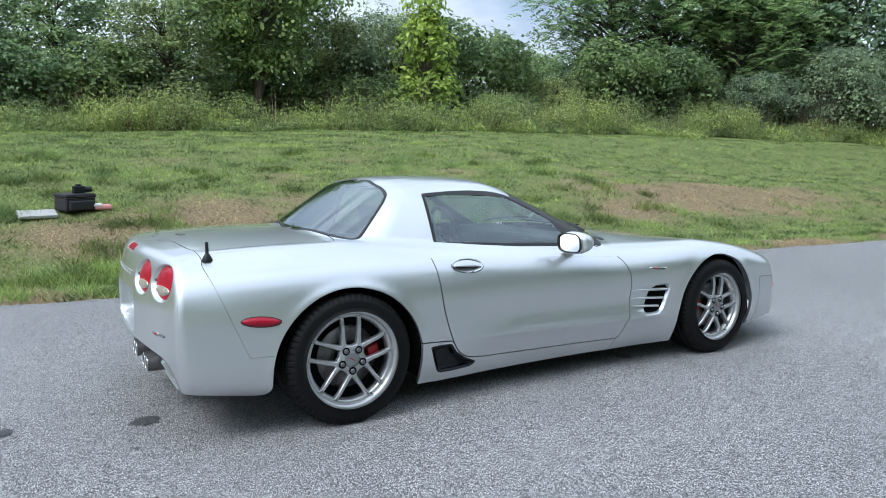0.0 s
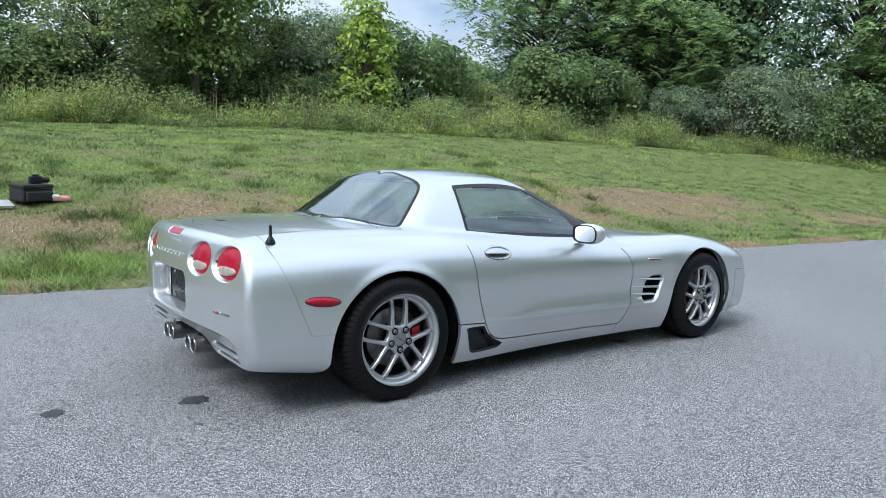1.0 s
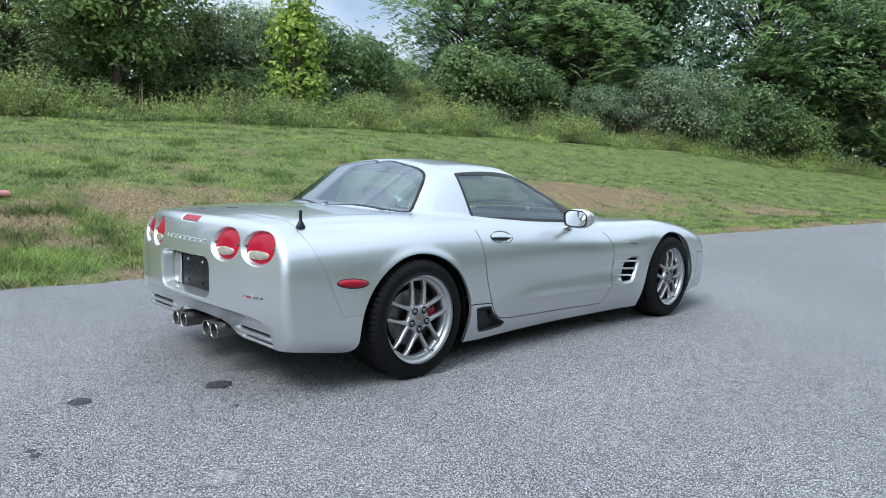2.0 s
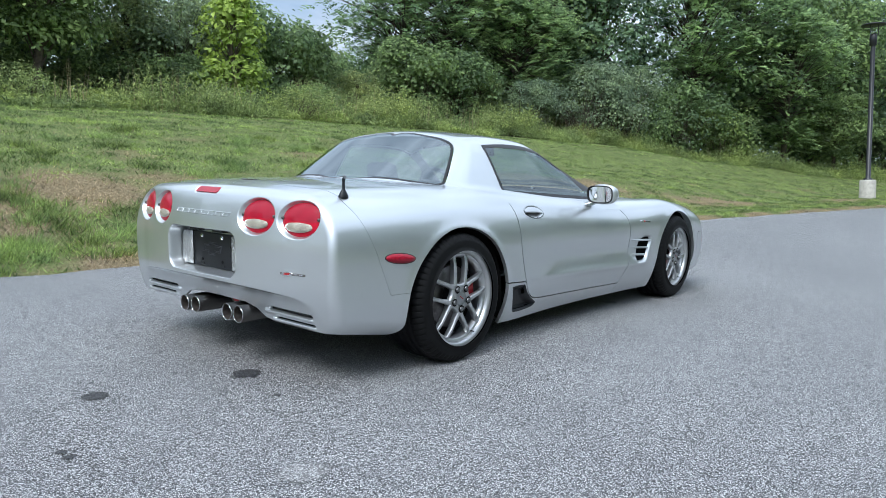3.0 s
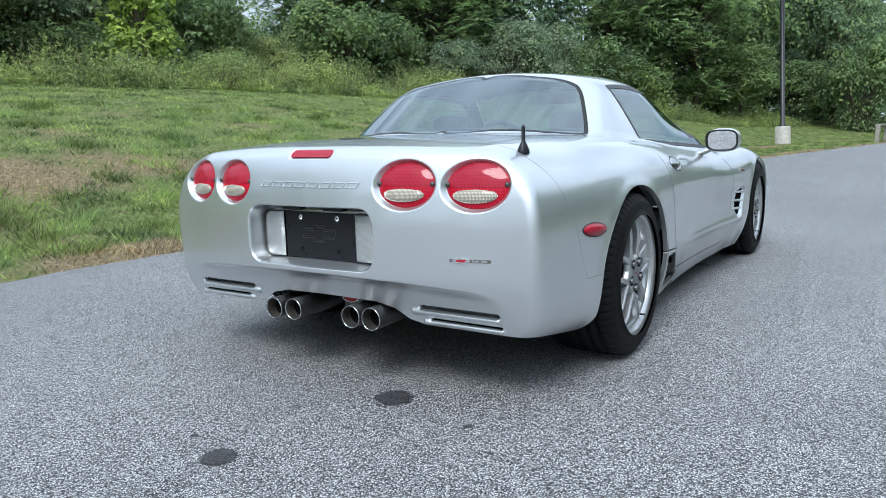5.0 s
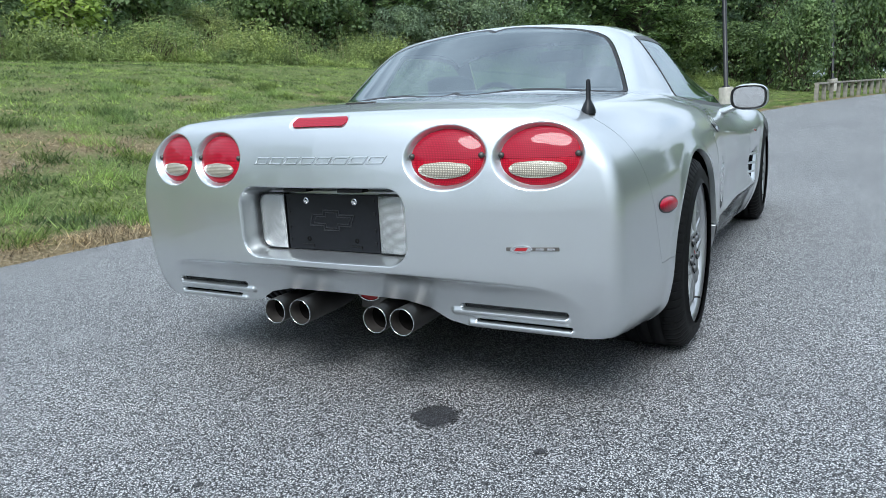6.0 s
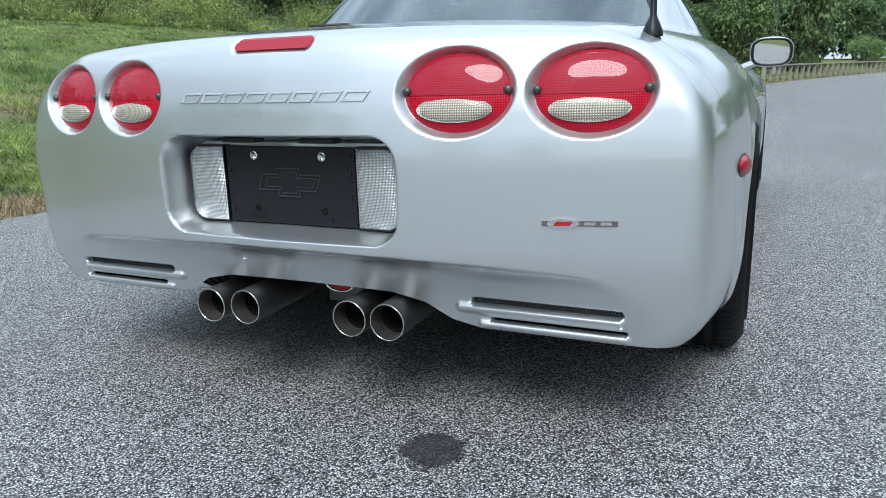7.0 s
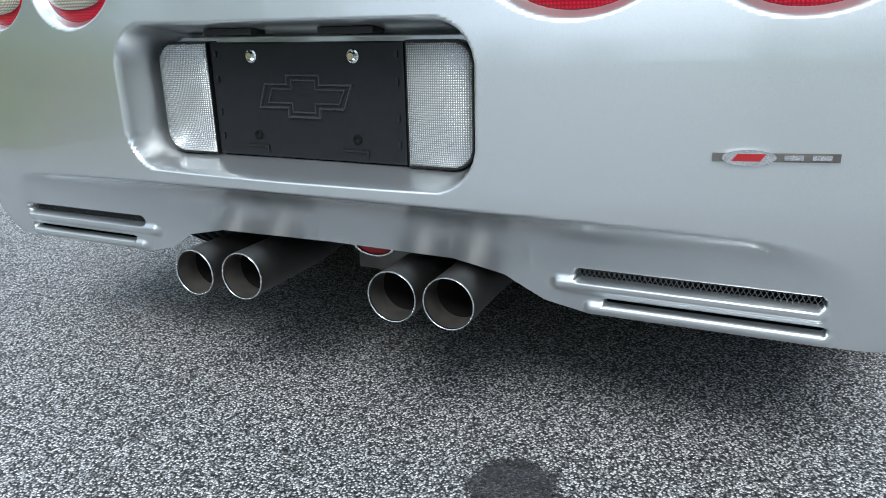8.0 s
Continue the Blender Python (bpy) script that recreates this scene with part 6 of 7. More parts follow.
def make_plant(name, seed, height, spread, leaves, size, material, label, low=0.15, top=1.0, conical=0.0, stems=1, clumps=60, group="", category="tree", frond=0.0):
    """A tree or shrub at the origin: a tapered trunk with limbs to the clumps of its crown."""
    rng = np.random.default_rng(seed)
    root = thing(name, label, category, group)
    V, F = [], []
    C, tips = [], []
    cs = spread * 1.8 / clumps ** 0.37
    for k in range(clumps):
        f = rng.uniform(0, 1) ** 0.8
        z = height * low + (height * (top - low) - cs * 0.6) * f
        shape = math.sin(math.pi * min(1, 0.18 + 0.80 * (1 - f))) if not conical else (1 - f) ** conical * 0.95 + 0.06
        r = max(0.1, spread - 0.55 * cs) * shape * math.sqrt(rng.uniform(0.25, 1.0)) * rng.uniform(0.75, 1.12)
        th = rng.uniform(0, 2 * math.pi)
        tips.append((r * math.cos(th), r * math.sin(th), z))
    tips = np.array(tips)
    if stems == 1:
        p, r = np.array([0.0, 0, -0.15]), 0.018 * height + 0.03
        steps = 6
        spine = [p]
        for k in range(1, steps + 1):
            q = np.array([rng.normal(0, 0.03 * height * k / steps), rng.normal(0, 0.03 * height * k / steps), height * 0.88 * k / steps])
            limb(V, F, spine[-1], q, r * (1 - (k - 1) / steps * 0.85), r * (1 - k / steps * 0.85), 8)
            spine.append(q)
    else:
        spine = [np.array([0.0, 0, -0.1]), np.array([0.0, 0, height * 0.15])]
    for t in tips:
        if stems == 1:
            k = min(len(spine) - 2, max(0, int((t[2] * 0.75) / (height * 0.88) * (len(spine) - 1))))
            start = spine[k] + (spine[k + 1] - spine[k]) * rng.uniform(0, 1)
        else:
            start = np.array([rng.normal(0, 0.12 * spread), rng.normal(0, 0.12 * spread), 0.0])
        mid = (start + t) / 2 + (0, 0, 0.06 * height * rng.uniform(0, 1))
        limb(V, F, start, mid, 0.004 * height + 0.008, 0.0028 * height + 0.004, 5)
        limb(V, F, mid, t, 0.0028 * height + 0.004, 0.004, 4)
    quads_mesh("trunk", V, F, BARK, root)
    per = leaves // clumps
    faces = []
    for t in tips:
        c = rng.normal(0, 1, (per, 3))
        c /= np.maximum(np.linalg.norm(c, axis=1, keepdims=True), 1e-6)
        c = c[c[:, 2] > rng.uniform(-0.75, 0.35, per)]
        faces.append(c + (0, 0, 0.45))
        # a domed spray: leaves on its shell, ragged at the rim
        c = c * (rng.uniform(0.45, 1.08, len(c)) ** 0.6)[:, None] * cs * rng.uniform(0.45, 1.4) * (1, 1, 0.6)
        c[:, 2] -= 0.25 * (c[:, 0] ** 2 + c[:, 1] ** 2) / cs
        c = c + t
        C.append(c)
    C, faces = np.concatenate(C), np.concatenate(faces)
    faces, C = faces[C[:, 2] > 0.03], C[C[:, 2] > 0.03]
    if frond:
        way = faces * (1, 1, 0.5) + (0, 0, 0.15) + rng.normal(0, 0.3, (len(C), 3))
        way /= np.maximum(np.linalg.norm(way, axis=1, keepdims=True), 1e-6)
        LV, LT = frond_arrays(C, way, frond, rng)
    else:
        LV, LT = leaf_arrays(C, size, size * 0.62, rng, face=faces)
    quads_mesh("crown", LV, LT, material, root, smooth=False)
    return root


PLANTS = {
    "broad": make_plant("broadleaf_tree", 11, 9.5, 3.6, 20500, 0.25, LEAF_DEEP, "tall dense dark green broadleaf tree at the wood's edge", 0.10, 1.0, clumps=85),
    "oak": make_plant("broadleaf_tree", 12, 11.0, 4.0, 22000, 0.265, LEAF_FRESH, "tall mid green leafy tree at the wood's edge", 0.08, 1.0, clumps=95),
    "bright": make_plant("broadleaf_tree", 13, 8.0, 3.3, 18000, 0.25, LEAF_MID, "spreading green tree with yellowish outer leaves", 0.16, 1.0, clumps=70),
    "walnut": make_plant("feathery_tree", 20, 11.0, 4.2, 3700, 0.2, LEAF_FROND, "tall tree with long feathery green fronds at the wood's edge", 0.12, 1.0, clumps=120, frond=0.75),
    "spreading": make_plant("spreading_tree", 23, 8.0, 3.7, 27000, 0.215, LEAF_FRESH, "spreading tree with large fresh green leaves over a dark hollow", 0.30, 1.0, clumps=95),
    "pale": make_plant("pale_tree", 24, 6.5, 2.5, 17000, 0.16, LEAF_PALE, "small tree with fine pale green leaves", 0.10, 1.0, clumps=90),
    "sapling": make_plant("sapling_tree", 14, 6.2, 1.7, 4200, 0.27, LEAF_YELLOW, "slender bright yellow-green sapling among the bushes", 0.14, 1.0, conical=0.75, clumps=46),
    "olive": make_plant("silvery_shrub", 15, 3.6, 2.1, 10500, 0.125, LEAF_SILVER, "silver-green leafy shrub at the wood's edge", 0.05, 1.0, stems=6, clumps=60, category="shrub"),
    "bush": make_plant("green_shrub", 16, 3.0, 2.0, 8500, 0.155, LEAF_FRESH, "dense mid green shrub at the wood's edge", 0.04, 1.0, stems=6, clumps=50, category="shrub"),
    "dark": make_plant("dark_shrub", 17, 4.2, 2.3, 10000, 0.185, LEAF_MID, "dark green tangled shrub at the wood's edge", 0.03, 1.0, stems=6, clumps=55, category="shrub"),
    "distant": make_plant("distant_tree", 19, 11.0, 4.6, 5000, 0.6, LEAF_DEEP, "tall dark green tree beyond the drive", 0.05, 1.0, clumps=70),
    "low": make_plant("low_bush", 18, 1.5, 1.3, 4200, 0.085, WEED_GREEN, "low yellow-green bush in the tall weeds", 0.05, 1.0, stems=5, clumps=34, category="bush"),
}
FIRST = set()


def plant(kind, x, y, scale=1.0, turn=0.0, tall=1.0):
    z = float(ground_z(x, y)) - 0.03
    m = pose(x, y, z, 0, 0, turn)
    ob = PLANTS[kind]
    if kind in FIRST:
        ob = copy_thing(ob, m)
    else:
        ob.matrix_basis = m
        FIRST.add(kind)
    ob.scale = (scale, scale, scale * tall)
    return ob


def wood_edge(x):
    """Where the mown bank ends and the weeds begin."""
    return np.interp(x, [-60, -12, 0, 6, 12, 16, 20, 26, 30, 36, 45, 60, 80], [26, 17.5, 15.0, 13.9, 13.6, 13.6, 13.2, 12.0, 10.6, 7.0, 3.6, -2.0, -11.0])


# trees and shrubs along the wood's edge, from west to east: kind, x, y, height, turn
WOOD = [
    ("broad", -2.6, 19.6, 0.46, 0), ("dark", -1.3, 17.9, 0.62, 67), ("broad", -0.3, 19.6, 0.49, 134), ("dark", 0.4, 18.3, 0.66, 201), ("dark", 1.6, 18.6, 0.62, 268), ("pale", 2.5, 18.2, 0.62, 335),
    ("spreading", 5.0, 17.9, 0.78, 42), ("oak", 6.0, 21.6, 0.50, 109), ("dark", 4.6, 19.6, 0.46, 243), ("dark", 7.2, 18.6, 0.50, 310), ("pale", 8.2, 19.4, 0.62, 17),
    ("olive", 9.3, 19.2, 1.14, 84), ("pale", 10.6, 19.6, 0.72, 151), ("dark", 8.6, 17.4, 0.50, 218), ("sapling", 9.9, 16.2, 0.72, 352), ("dark", 13.0, 19.6, 1.10, 59),
    ("dark", 14.5, 19.6, 0.96, 126), ("bush", 12.6, 16.6, 0.45, 193), ("pale", 15.9, 19.6, 0.42, 260), ("bush", 13.6, 16.6, 0.45, 327), ("bright", 23.8, 28.5, 0.60, 34), ("pale", 18.4, 23.4, 0.58, 101),
    ("dark", 19.2, 20.8, 0.86, 168), ("walnut", 21.3, 20.4, 0.86, 235), ("pale", 16.9, 18.2, 0.36, 302), ("dark", 20.0, 17.9, 1.04, 9), ("dark", 22.0, 17.7, 0.96, 76), ("pale", 23.2, 17.4, 0.50, 143),
    ("walnut", 24.0, 19.8, 1.0, 210), ("broad", 27.6, 19.4, 1.14, 277), ("oak", 29.9, 18.0, 0.98, 344), ("walnut", 26.6, 17.3, 0.62, 51), ("olive", 24.6, 15.4, 0.78, 118), ("olive", 27.1, 13.8, 1.12, 185),
    ("olive", 28.9, 13.2, 1.24, 252), ("dark", 29.0, 15.8, 0.90, 319), ("broad", 31.6, 16.0, 1.15, 26), ("walnut", 32.0, 22.0, 1.0, 93), ("bush", 30.4, 12.6, 0.9, 160), ("dark", 32.6, 11.8, 1.05, 227),
    ("bush", 34.4, 10.2, 1.0, 294), ("walnut", 36.0, 12.2, 1.08, 1), ("broad", 39.6, 10.8, 1.28, 68), ("walnut", 38.9, 8.4, 0.74, 135), ("bright", 41.8, 6.6, 0.58, 202), ("oak", 45.1, 8.4, 1.08, 269),
    ("broad", 49.7, 6.6, 1.18, 336), ("dark", 47.6, 4.4, 1.0, 43), ("walnut", 55.1, 5.0, 0.99, 110), ("broad", 57.9, 3.0, 1.18, 177),
    ("oak", -12.0, 24.0, 0.6, 30), ("broad", -7.0, 23.0, 0.5, 190), ("dark", -5.0, 19.0, 0.7, 70),
]
for kind, x, y, h, turn in WOOD:
    # small trees spread wider than tall ones
    s = h * (1.25 if h < 0.7 else 1.05)
    plant(kind, x, y, s, turn, h / s)
for kind, x, y, scale, turn, tall in [("broad", 50.0, 2.5, 0.9, 250, 1.2), ("dark", 47.0, 0.8, 1.1, 90, 1.3), ("oak", 56.0, 4.0, 1.0, 175, 1.0), ("dark", 55.0, -1.8, 1.4, 25, 1.5), ("dark", 57.5, -3.0, 1.5, 120, 1.5), ("broad", 66.0, 2.0, 1.0, 90, 1.0),
                                     ("oak", 84.0, -2.0, 1.0, 15, 1.0), ("bright", 88.0, -9.0, 1.1, 215, 1.0), ("oak", 94.0, -15.0, 1.1, 135, 1.0), ("broad", 90.0, -21.0, 1.0, 20, 1.0), ("oak", 98.0, -28.0, 1.1, 60, 1.0), ("bush", 72.0, -8.5, 1.0, 200, 0.9), ("bush", 77.0, -12.5, 1.0, 20, 0.9), ("distant", 100.0, -6.0, 1.0, 20, 1.0), ("distant", 102.0, -12.0, 1.1, 80, 1.0), ("distant", 104.0, -19.0, 1.0, 140, 1.0), ("distant", 106.0, -25.0, 1.1, 200, 1.0), ("distant", 98.0, 2.0, 1.1, 260, 1.0), ("distant", 108.0, -33.0, 1.1, 320, 1.0), ("distant", 70.0, 5.0, 0.9, 50, 1.0), ("distant", 92.0, -3.0, 1.0, 10, 0.9), ("distant", 95.0, -9.5, 1.0, 100, 0.9), ("distant", 97.0, -16.0, 1.0, 190, 0.9), ("distant", 99.0, -22.0, 1.0, 280, 0.9)]:
    plant(kind, x, y, scale, turn, tall)
rng_low = np.random.default_rng(77)
for k in range(22):
    x = -8 + k * 1.75 + rng_low.uniform(-0.6, 0.6)
    plant("low", x, float(wood_edge(x)) + rng_low.uniform(0.5, 1.6), rng_low.uniform(0.5, 0.95), rng_low.uniform(0, 360), rng_low.uniform(0.7, 1.1))
# the far side of the drive, which the paint and the glass mirror
for k, (x, y) in enumerate([(-14, -34), (-5, -30), (3, -27), (9, -29), (16, -27), (23, -30), (30, -29), (38, -31), (47, -34), (57, -38), (68, -44), (80, -50), (-24, -36), (-34, -30), (-40, -20), (-64, -8), (-66, 6), (-40, 18), (-22, 24), (-30, 22)]):
    plant("distant", x, y * (0.62 if 2 < x < 50 and y < 0 else 1.0), 1.0 + 0.15 * math.sin(k * 2.1), k * 47, 1.0)


def weeds():
    """Tall goldenrod and grasses along the foot of the wood."""
    rng = np.random.default_rng(21)
    n = 8000
    x = rng.uniform(-11, 46, n)
    y = wood_edge(x) + rng.gamma(1.8, 0.80, n) - 0.2 + 0.35 * np.sin(x * 1.3)
    h = rng.uniform(0.35, 1.15, n) * (0.75 + 0.35 * np.sin(x * 0.9 + 1)) * np.clip(0.45 + 0.5 * (y - wood_edge(x)), 0.4, 1.2)
    z = ground_z(x, y)
    per = 13
    f = rng.uniform(0.1, 1.0, (n, per))
    bend = rng.normal(0, 0.16, (n, 2))
    C = np.stack([x[:, None] + bend[:, :1] * f ** 2 + rng.normal(0, 0.05, (n, per)), y[:, None] + bend[:, 1:] * f ** 2 + rng.normal(0, 0.05, (n, per)), z[:, None] + h[:, None] * f], -1).reshape(-1, 3)
    V, T = leaf_arrays(C, 0.15, 0.032, rng, droop=-0.5)
    ob = quads_mesh("tall_weeds", V, T, WEED_GREEN, smooth=False)
    tagged(ob, "tall yellow-green weeds along the foot of the wood", "weeds", kind="stuff")
    m = 900
    xs = rng.uniform(-6, 34, m)
    clus = np.sin(xs * 1.1) + np.sin(xs * 2.7 + 2)
    xs = xs[clus > -0.2]
    ys = wood_edge(xs) + rng.uniform(0.1, 2.2, len(xs))
    hs = rng.uniform(0.7, 1.5, len(xs))
    zs = ground_z(xs, ys)
    lean = rng.normal(0, 0.12, (len(xs), 2))
    w = 0.008
    a = np.stack([xs - w, ys, zs], -1)
    b = np.stack([xs + w, ys, zs], -1)
    c = np.stack([xs + lean[:, 0], ys + lean[:, 1], zs + hs], -1)
    V = np.stack([a, b, c], 1).reshape(-1, 3)
    T = np.arange(len(V)).reshape(-1, 3)
    ob = quads_mesh("dry_stems", V, T, GRASS_DRY, smooth=False)
    tagged(ob, "dry straw-coloured stems standing in the weeds", "weeds", kind="stuff")


def far_woods():
    """The dim depth of the wood behind its edge."""
    rng = np.random.default_rng(41)
    n = 64000
    x = rng.uniform(-40, 75, n)
    y = wood_edge(x) + rng.uniform(5.5, 13, n)
    h = 1.5 + 0.4 * np.sin(x * 0.7) + 0.3 * np.sin(x * 1.9 + 2) + 5.2 * sstep(24, 32, x) + 1.6 * sstep(0, 4, x) * (1 - sstep(11, 14, x))
    z = ground_z(x, y) + h * rng.uniform(0, 1, n) ** 1.1
    V, T = leaf_arrays(np.stack([x, y, z], -1), 0.40, 0.26, rng)
    ob = quads_mesh("far_woods", V, T, LEAF_DEEP, smooth=False)
    tagged(ob, "dim dense undergrowth in the depth of the wood", "woods", kind="stuff")
    n = 16000
    x = rng.uniform(-30, 90, n)
    y = -np.interp(x, [-30, -5, 10, 30, 60, 90], [37, 28, 20, 21, 34, 55]) - rng.uniform(0, 4, n)
    z = ground_z(x, y) + rng.uniform(0, 1, n) * (5.5 + 1.5 * np.sin(x * 0.4) + np.sin(x * 1.1))
    V, T = leaf_arrays(np.stack([x, y, z], -1), 0.6, 0.45, rng)
    ob = quads_mesh("south_woods", V, T, LEAF_DEEP, smooth=False)
    tagged(ob, "dark belt of trees beyond the drive", "woods", kind="stuff")


def blades(name, x, y, h, w, material, rng, label, per=5, spread=0.03):
    n = len(x)
    z = ground_z(x, y)
    cx = (x[:, None] + rng.normal(0, spread, (n, per))).ravel()
    cy = (y[:, None] + rng.normal(0, spread, (n, per))).ravel()
    cz = np.repeat(z, per) - 0.01
    hh = np.repeat(h, per) * rng.uniform(0.5, 1.2, n * per)
    th = rng.uniform(0, math.pi, n * per)
    lean = rng.normal(0, 0.8, (n * per, 2)) * hh[:, None]
    wx, wy = np.cos(th) * w, np.sin(th) * w
    a = np.stack([cx - wx, cy - wy, cz], -1)
    b = np.stack([cx + wx, cy + wy, cz], -1)
    c = np.stack([cx + lean[:, 0], cy + lean[:, 1], cz + hh], -1)
    V = np.stack([a, b, c], 1).reshape(-1, 3)
    T = np.arange(len(V)).reshape(-1, 3)
    ob = quads_mesh(name, V, T, material, smooth=False)
    return tagged(ob, label, "grass", kind="stuff")


def sod():
    rng = np.random.default_rng(31)
    n = 155000
    x = -7 + 58 * rng.uniform(0, 1, n) ** 1.65
    d = 0.02 + 11.5 * rng.uniform(0, 1, n) ** 1.15
    y = road_edge(x) + d
    keep = y < wood_edge(x) + 0.3
    x, y, d = x[keep], y[keep], d[keep]
    patch = np.array([noise.noise(Vector((a * 0.7, b * 1.3, 3.0))) for a, b in zip(x, y)])
    clump = np.array([noise.noise(Vector((a * 1.7, b * 3.6, 9.0))) for a, b in zip(x, y)])
    fine = np.array([noise.noise(Vector((a * 5.0, b * 9.0, 5.0))) for a, b in zip(x, y)])
    dry = 1.25 * dryness(x, y) - 0.40 * patch - 0.40 * clump - 0.2 * fine + rng.normal(0, 0.08, len(x))
    green = dry < 0.32
    # tufts stand in clumps, thin ground shows between them
    rise = np.clip(0.30 + 0.9 * clump + 0.6 * fine, 0, 1.2)
    h = 0.022 + 0.055 * rise * (0.7 + 0.9 * np.exp(-d / 2.0)) + 0.02 * np.clip(patch, -0.4, 1) + rng.uniform(0, 0.018, len(x))
    h = np.maximum(h, 0.02) * (1 + 1.1 * np.clip(0.9 - d, 0, 1) * (patch > 0.05) * (x < 4))
    # lighter drifts and darker ones, each a hand to a stride across
    tone = 0.55 * patch - 0.75 * clump + 0.5 * fine + rng.normal(0, 0.13, len(x))
    bright = green & (tone > 0.0)
    deep = green & ~bright
    blades("mown_grass", x[deep], y[deep], h[deep], 0.0075, GRASS_BLADE, rng, "short mown green grass on the bank", 3)
    blades("mown_grass", x[bright], y[bright], h[bright], 0.0075, GRASS_FRESH, rng, "short yellow-green grass in lighter drifts on the bank", 3)
    some = ~green | (rng.uniform(0, 1, len(x)) < 0.22 * (fine < 0.0))
    blades("dry_grass", x[some], y[some], np.maximum(0.025, h[some] * 0.7), 0.005, GRASS_DRY, rng, "scorched straw-coloured grass in thin patches", 4, 0.05)
    # longer tufts
    m = 170
    tx, td = rng.uniform(-4, 9, m), rng.uniform(0.2, 6.5, m)
    tx[:14], td[:14] = rng.uniform(-2.6, 0.4, 14), rng.uniform(2.2, 3.0, 14)
    tx[14:64], td[14:64] = rng.uniform(-4.5, 0.6, 50), rng.uniform(0.15, 1.9, 50)
    X = (tx[:, None] + rng.normal(0, 0.12, (m, 60))).ravel()
    D = np.maximum(0.05, (td[:, None] + rng.normal(0, 0.09, (m, 60))).ravel())
    fresh = np.repeat(rng.uniform(0, 1, m) < 0.45, 60)
    blades("dark_tufts", X[~fresh], road_edge(X[~fresh]) + D[~fresh], rng.uniform(0.06, 0.15, int((~fresh).sum())), 0.006, GRASS_BLADE, rng, "dark green weedy tufts on the bank", 3, 0.03)
    X, D = X[fresh], D[fresh]
    blades("grass_tufts", X, road_edge(X) + D, rng.uniform(0.08, 0.2, len(X)), 0.004, GRASS_FRESH, rng, "longer bright green tufts of grass on the bank", 3, 0.02)


weeds()
far_woods()
sod()

# ---- street furniture ----
def street_lamp(x, y, z, lean):
    root = thing("street_lamp", "tall black steel street lamp on a round concrete base", "street lamp", "street lamps", (x, y, z))
    root.rotation_euler = (radians(lean), 0, 0)
    V, Q = lathe([(0.0, 0.78), (0.26, 0.78), (0.29, 0.74), (0.30, -0.4)], 32, "z")
    quads_mesh("concrete_base", V, [q[::-1] for q in Q], CONCRETE, root, "rough pale concrete base")
    V, Q = lathe([(0.16, 0.78), (0.16, 0.82), (0.09, 0.86), (0.085, 5.9), (0.075, 5.95), (0.13, 5.97), (0.13, 6.35), (0.10, 6.40), (0.0, 6.40)], 20, "z")
    quads_mesh("pole", V, Q, POLE_BLACK, root)
    for k in range(3):
        a = 2 * math.pi * k / 3 + 0.5
        part("strut", box_bm(0.025, 0.025, 0.45, (0.17 * math.cos(a), 0.17 * math.sin(a), 6.55), 0.004), POLE_BLACK, root, smooth=False)
    V, Q = lathe([(0.0, 6.84), (0.12, 6.83), (0.40, 6.78), (0.44, 6.75), (0.42, 6.72), (0.0, 6.74)], 32, "z")
    quads_mesh("canopy", V, [q[::-1] for q in Q], POLE_BLACK, root, "flat black lamp canopy")
    V, Q = lathe([(0.0, 6.40), (0.10, 6.40), (0.10, 6.56), (0.0, 6.56)], 20, "z")
    quads_mesh("lamp_glass", V, Q, LENS_CLEAR, root)
    return root


street_lamp(29.7, 2.6, -0.03, -2.7)
street_lamp(50.0, -1.2, float(ground_z(50.0, -1.2)) - 0.05, -2.7)

# timber guard rail along the outer bend of the drive
rail = thing("guard_rail", "weathered grey timber guard rail along the drive", "guard rail", at=(0, 0, 0))
xs_post, s_pos = [], 30.6
while s_pos < 74:
    xs_post.append(s_pos)
    s_pos += 1.15 / math.sqrt(1 + (0.055 + 0.0056 * min(s_pos, 60)) ** 2)
bm = box_bm(0.14, 0.14, 0.80, (0, 0, 0.25), 0.012)
post_me = bpy.data.meshes.new("post")
bm.to_mesh(post_me)
bm.free()
post_me.materials.append(OLD_WOOD)
for i, x in enumerate(xs_post):
    ob = new("post", post_me)
    ob.parent = rail
    slope = math.degrees(math.atan(-(0.055 + 0.0056 * min(x, 60))))
    y = float(road_edge(x)) + 0.35
    ob.matrix_basis = pose(x, y, 0.02, random.uniform(-1, 1), random.uniform(-1, 1), slope + random.uniform(-2, 2))
for i in range(0, len(xs_post) - 3, 3):
    x0, x1 = xs_post[i], xs_post[i + 3]
    y0, y1 = float(road_edge(x0)) + 0.35, float(road_edge(x1)) + 0.35
    L = math.hypot(x1 - x0, y1 - y0)
    bm = box_bm(L - 0.01, 0.20, 0.07, (0, 0, 0), 0.01)
    ob = part("rail_beam", bm, OLD_WOOD, rail, smooth=False)
    ob.matrix_basis = pose((x0 + x1) / 2, (y0 + y1) / 2, 0.705, 0, 0, math.degrees(math.atan2(y1 - y0, x1 - x0)))

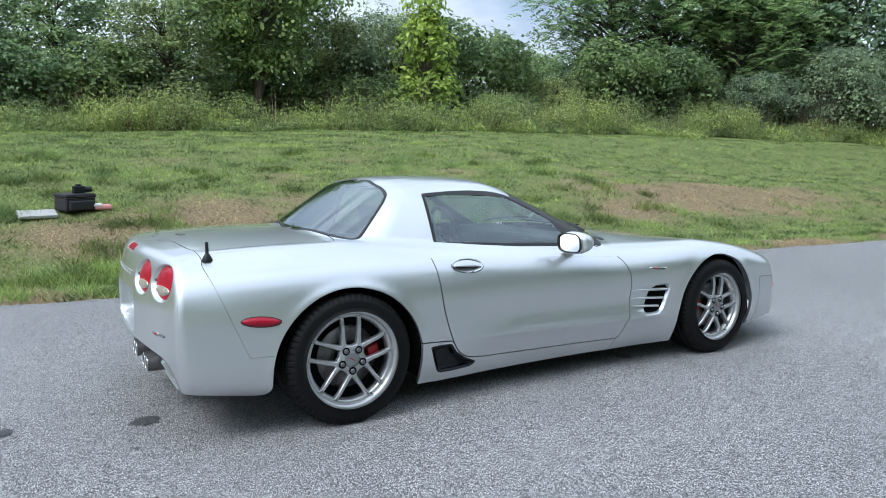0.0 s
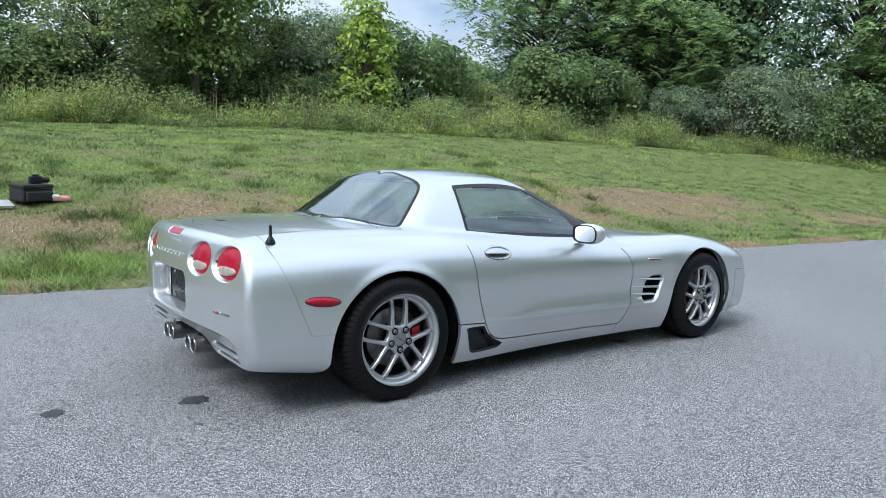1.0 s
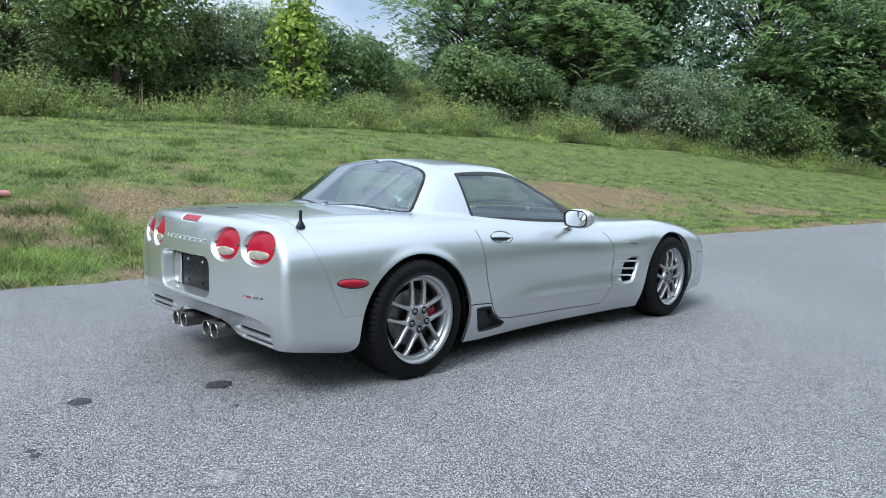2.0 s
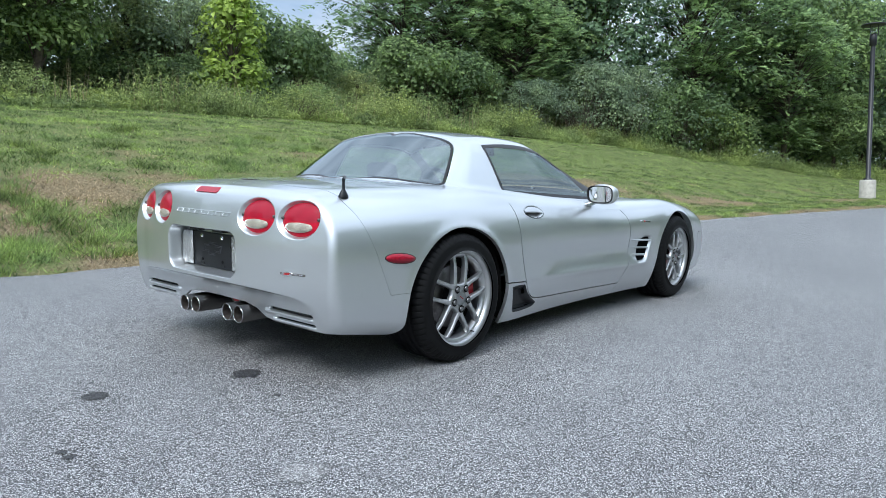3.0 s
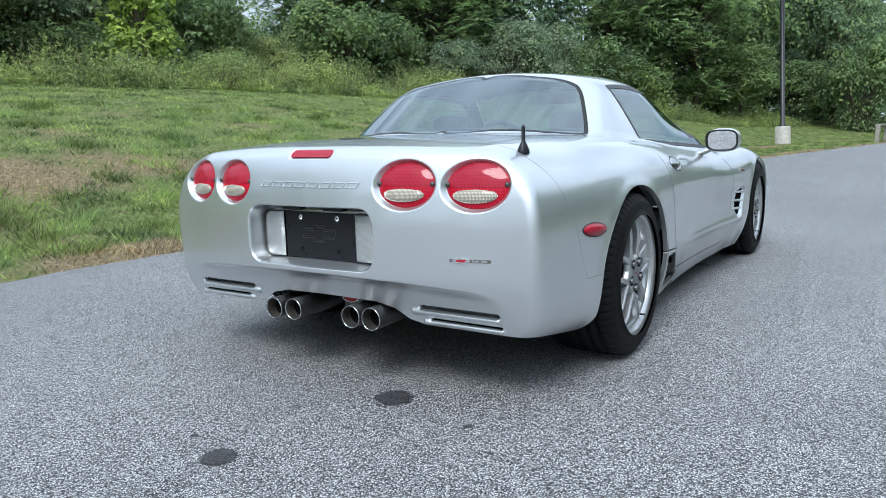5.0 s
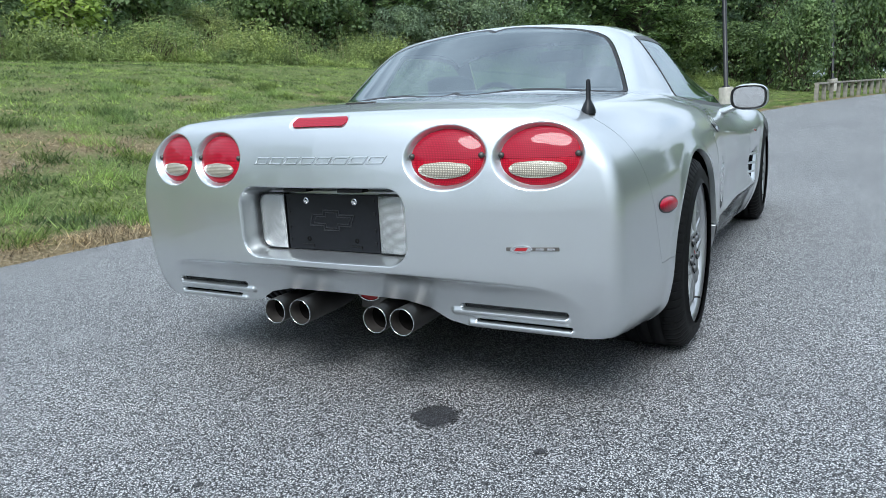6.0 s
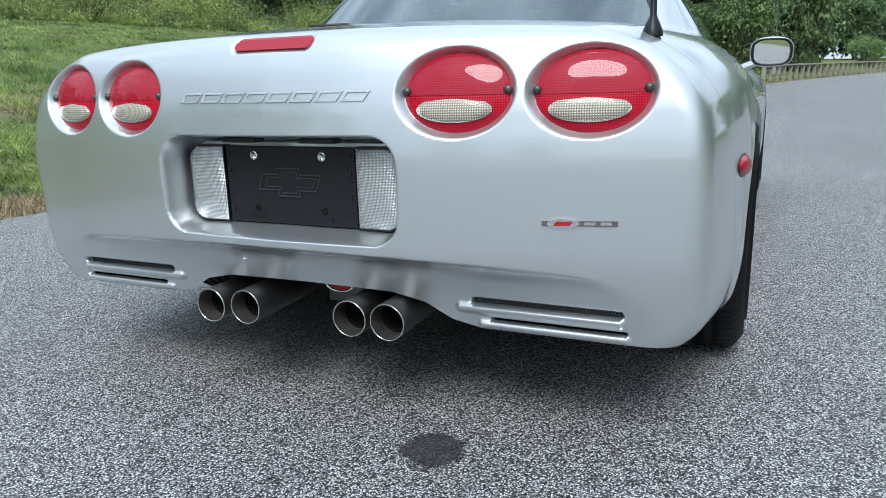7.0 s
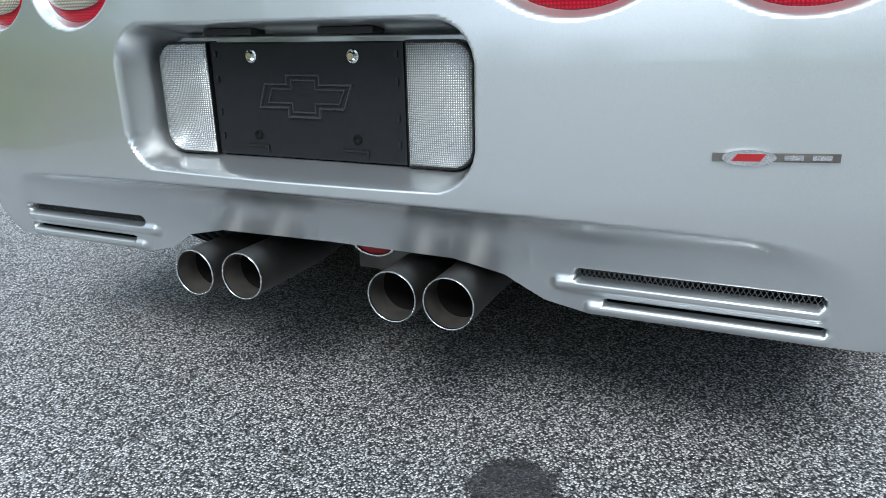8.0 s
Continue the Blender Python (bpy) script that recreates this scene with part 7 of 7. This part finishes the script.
# ---- things left on the bank ----
gz = float(ground_z(-0.78, 6.25))
case = thing("camera_case", "black padded camera case standing on the grass", "case", at=(-0.78, 6.25, gz))
case.rotation_euler = (radians(3), 0, radians(28))
part("case_body", box_bm(0.40, 0.28, 0.17, (0, 0, 0.10), 0.03, 3), NYLON, case)
part("lid", box_bm(0.41, 0.29, 0.05, (0, 0, 0.21), 0.022, 3), NYLON, case)
part("front_pocket", box_bm(0.34, 0.05, 0.12, (0, -0.155, 0.09), 0.02, 3), NYLON, case)
part("carry_handle", box_bm(0.14, 0.02, 0.02, (0, -0.15, 0.20), 0.008, 2), BLACK_TRIM, case)
part("zip", box_bm(0.412, 0.292, 0.006, (0, 0, 0.183), 0.002), STEEL_DARK, case)
photo = thing("photo_camera", "black camera with a short lens lying on the case", "camera", at=(-0.73, 6.22, gz + 0.236))
photo.rotation_euler = (0, 0, radians(20))
part("camera_body", box_bm(0.14, 0.07, 0.09, (0, 0, 0.045), 0.012, 3), BLACK_PLASTIC, photo)
part("prism", box_bm(0.06, 0.06, 0.03, (0, 0, 0.10), 0.01, 2), BLACK_PLASTIC, photo)
V, Q = lathe([(0.0, 0.14), (0.030, 0.14), (0.036, 0.135), (0.036, 0.05), (0.032, 0.03)], 24, "x")
quads_mesh("lens_barrel", np.array(V) + (0.02, 0, 0.045), Q, BLACK_TRIM, photo)
gz2 = float(ground_z(-0.46, 6.2))
bag = thing("pink_bag", "small pink and white soft bag on the grass", "bag", at=(-0.46, 6.22, gz2))
part("bag_body", box_bm(0.22, 0.12, 0.07, (0, 0, 0.05), 0.03, 3), simple("pink_cloth", (0.62, 0.27, 0.26), 0.8), bag)
part("bag_flap", box_bm(0.12, 0.13, 0.045, (-0.07, 0, 0.078), 0.02, 3), simple("white_cloth", (0.7, 0.7, 0.7), 0.8), bag)
gz3 = float(ground_z(-1.22, 6.1))
board = thing("folded_board", "pale flat folded board lying in the grass", "board", at=(-1.22, 6.12, gz3 + 0.035))
board.rotation_euler = (radians(14), 0, radians(8))
part("panel", box_bm(0.42, 0.26, 0.018, (0, 0, 0), 0.004), simple("pale_green_board", (0.26, 0.29, 0.22), 0.6), board, smooth=False)
part("panel", box_bm(0.42, 0.26, 0.014, (0.01, 0.005, 0.018), 0.004), simple("grey_board", (0.36, 0.36, 0.35), 0.6), board, smooth=False)

# ---- stains on the drive ----
def stain(name, x, y, r, mat, label, stretch=1.0, turn=0):
    V = [(0, 0, 0)] + [(1.6 * r * math.cos(2 * math.pi * i / 32) * stretch, 1.6 * r * math.sin(2 * math.pi * i / 32), 0) for i in range(32)]
    F = [(0, 1 + i, 1 + (i + 1) % 32) for i in range(32)]
    ob = mesh_of(name, V, F, mat, None, smooth=False)
    ob.matrix_basis = pose(x, y, 0.004, 0, 0, turn)
    tagged(ob, label, "stain", "stains on the drive")
    return ob


for k, (x, y, r, st) in enumerate([(-0.884, -0.350, 0.072, 1.0), (-1.505, -0.185, 0.056, 1.05), (-1.838, -0.680, 0.020, 1.2), (-1.834, -0.740, 0.022, 1.3), (-1.442, 0.010, 0.012, 1.2), (-1.102, -0.852, 0.009, 1.2), (-0.970, -0.700, 0.016, 1.5), (2.035, -0.680, 0.050, 1.4)]):
    stain("oil_stain", x, y, r, make_stain("oil", (0.045, 0.045, 0.05), 0.5, r, k), "round dark oily stain soaked into the asphalt", st, 40 * k)
stain("pale_scuff", -1.38, -1.395, 0.085, make_stain("pale_dust", (0.27, 0.27, 0.27), 0.95, 0.085, 9), "pale worn patch on the asphalt", 1.3, -45)
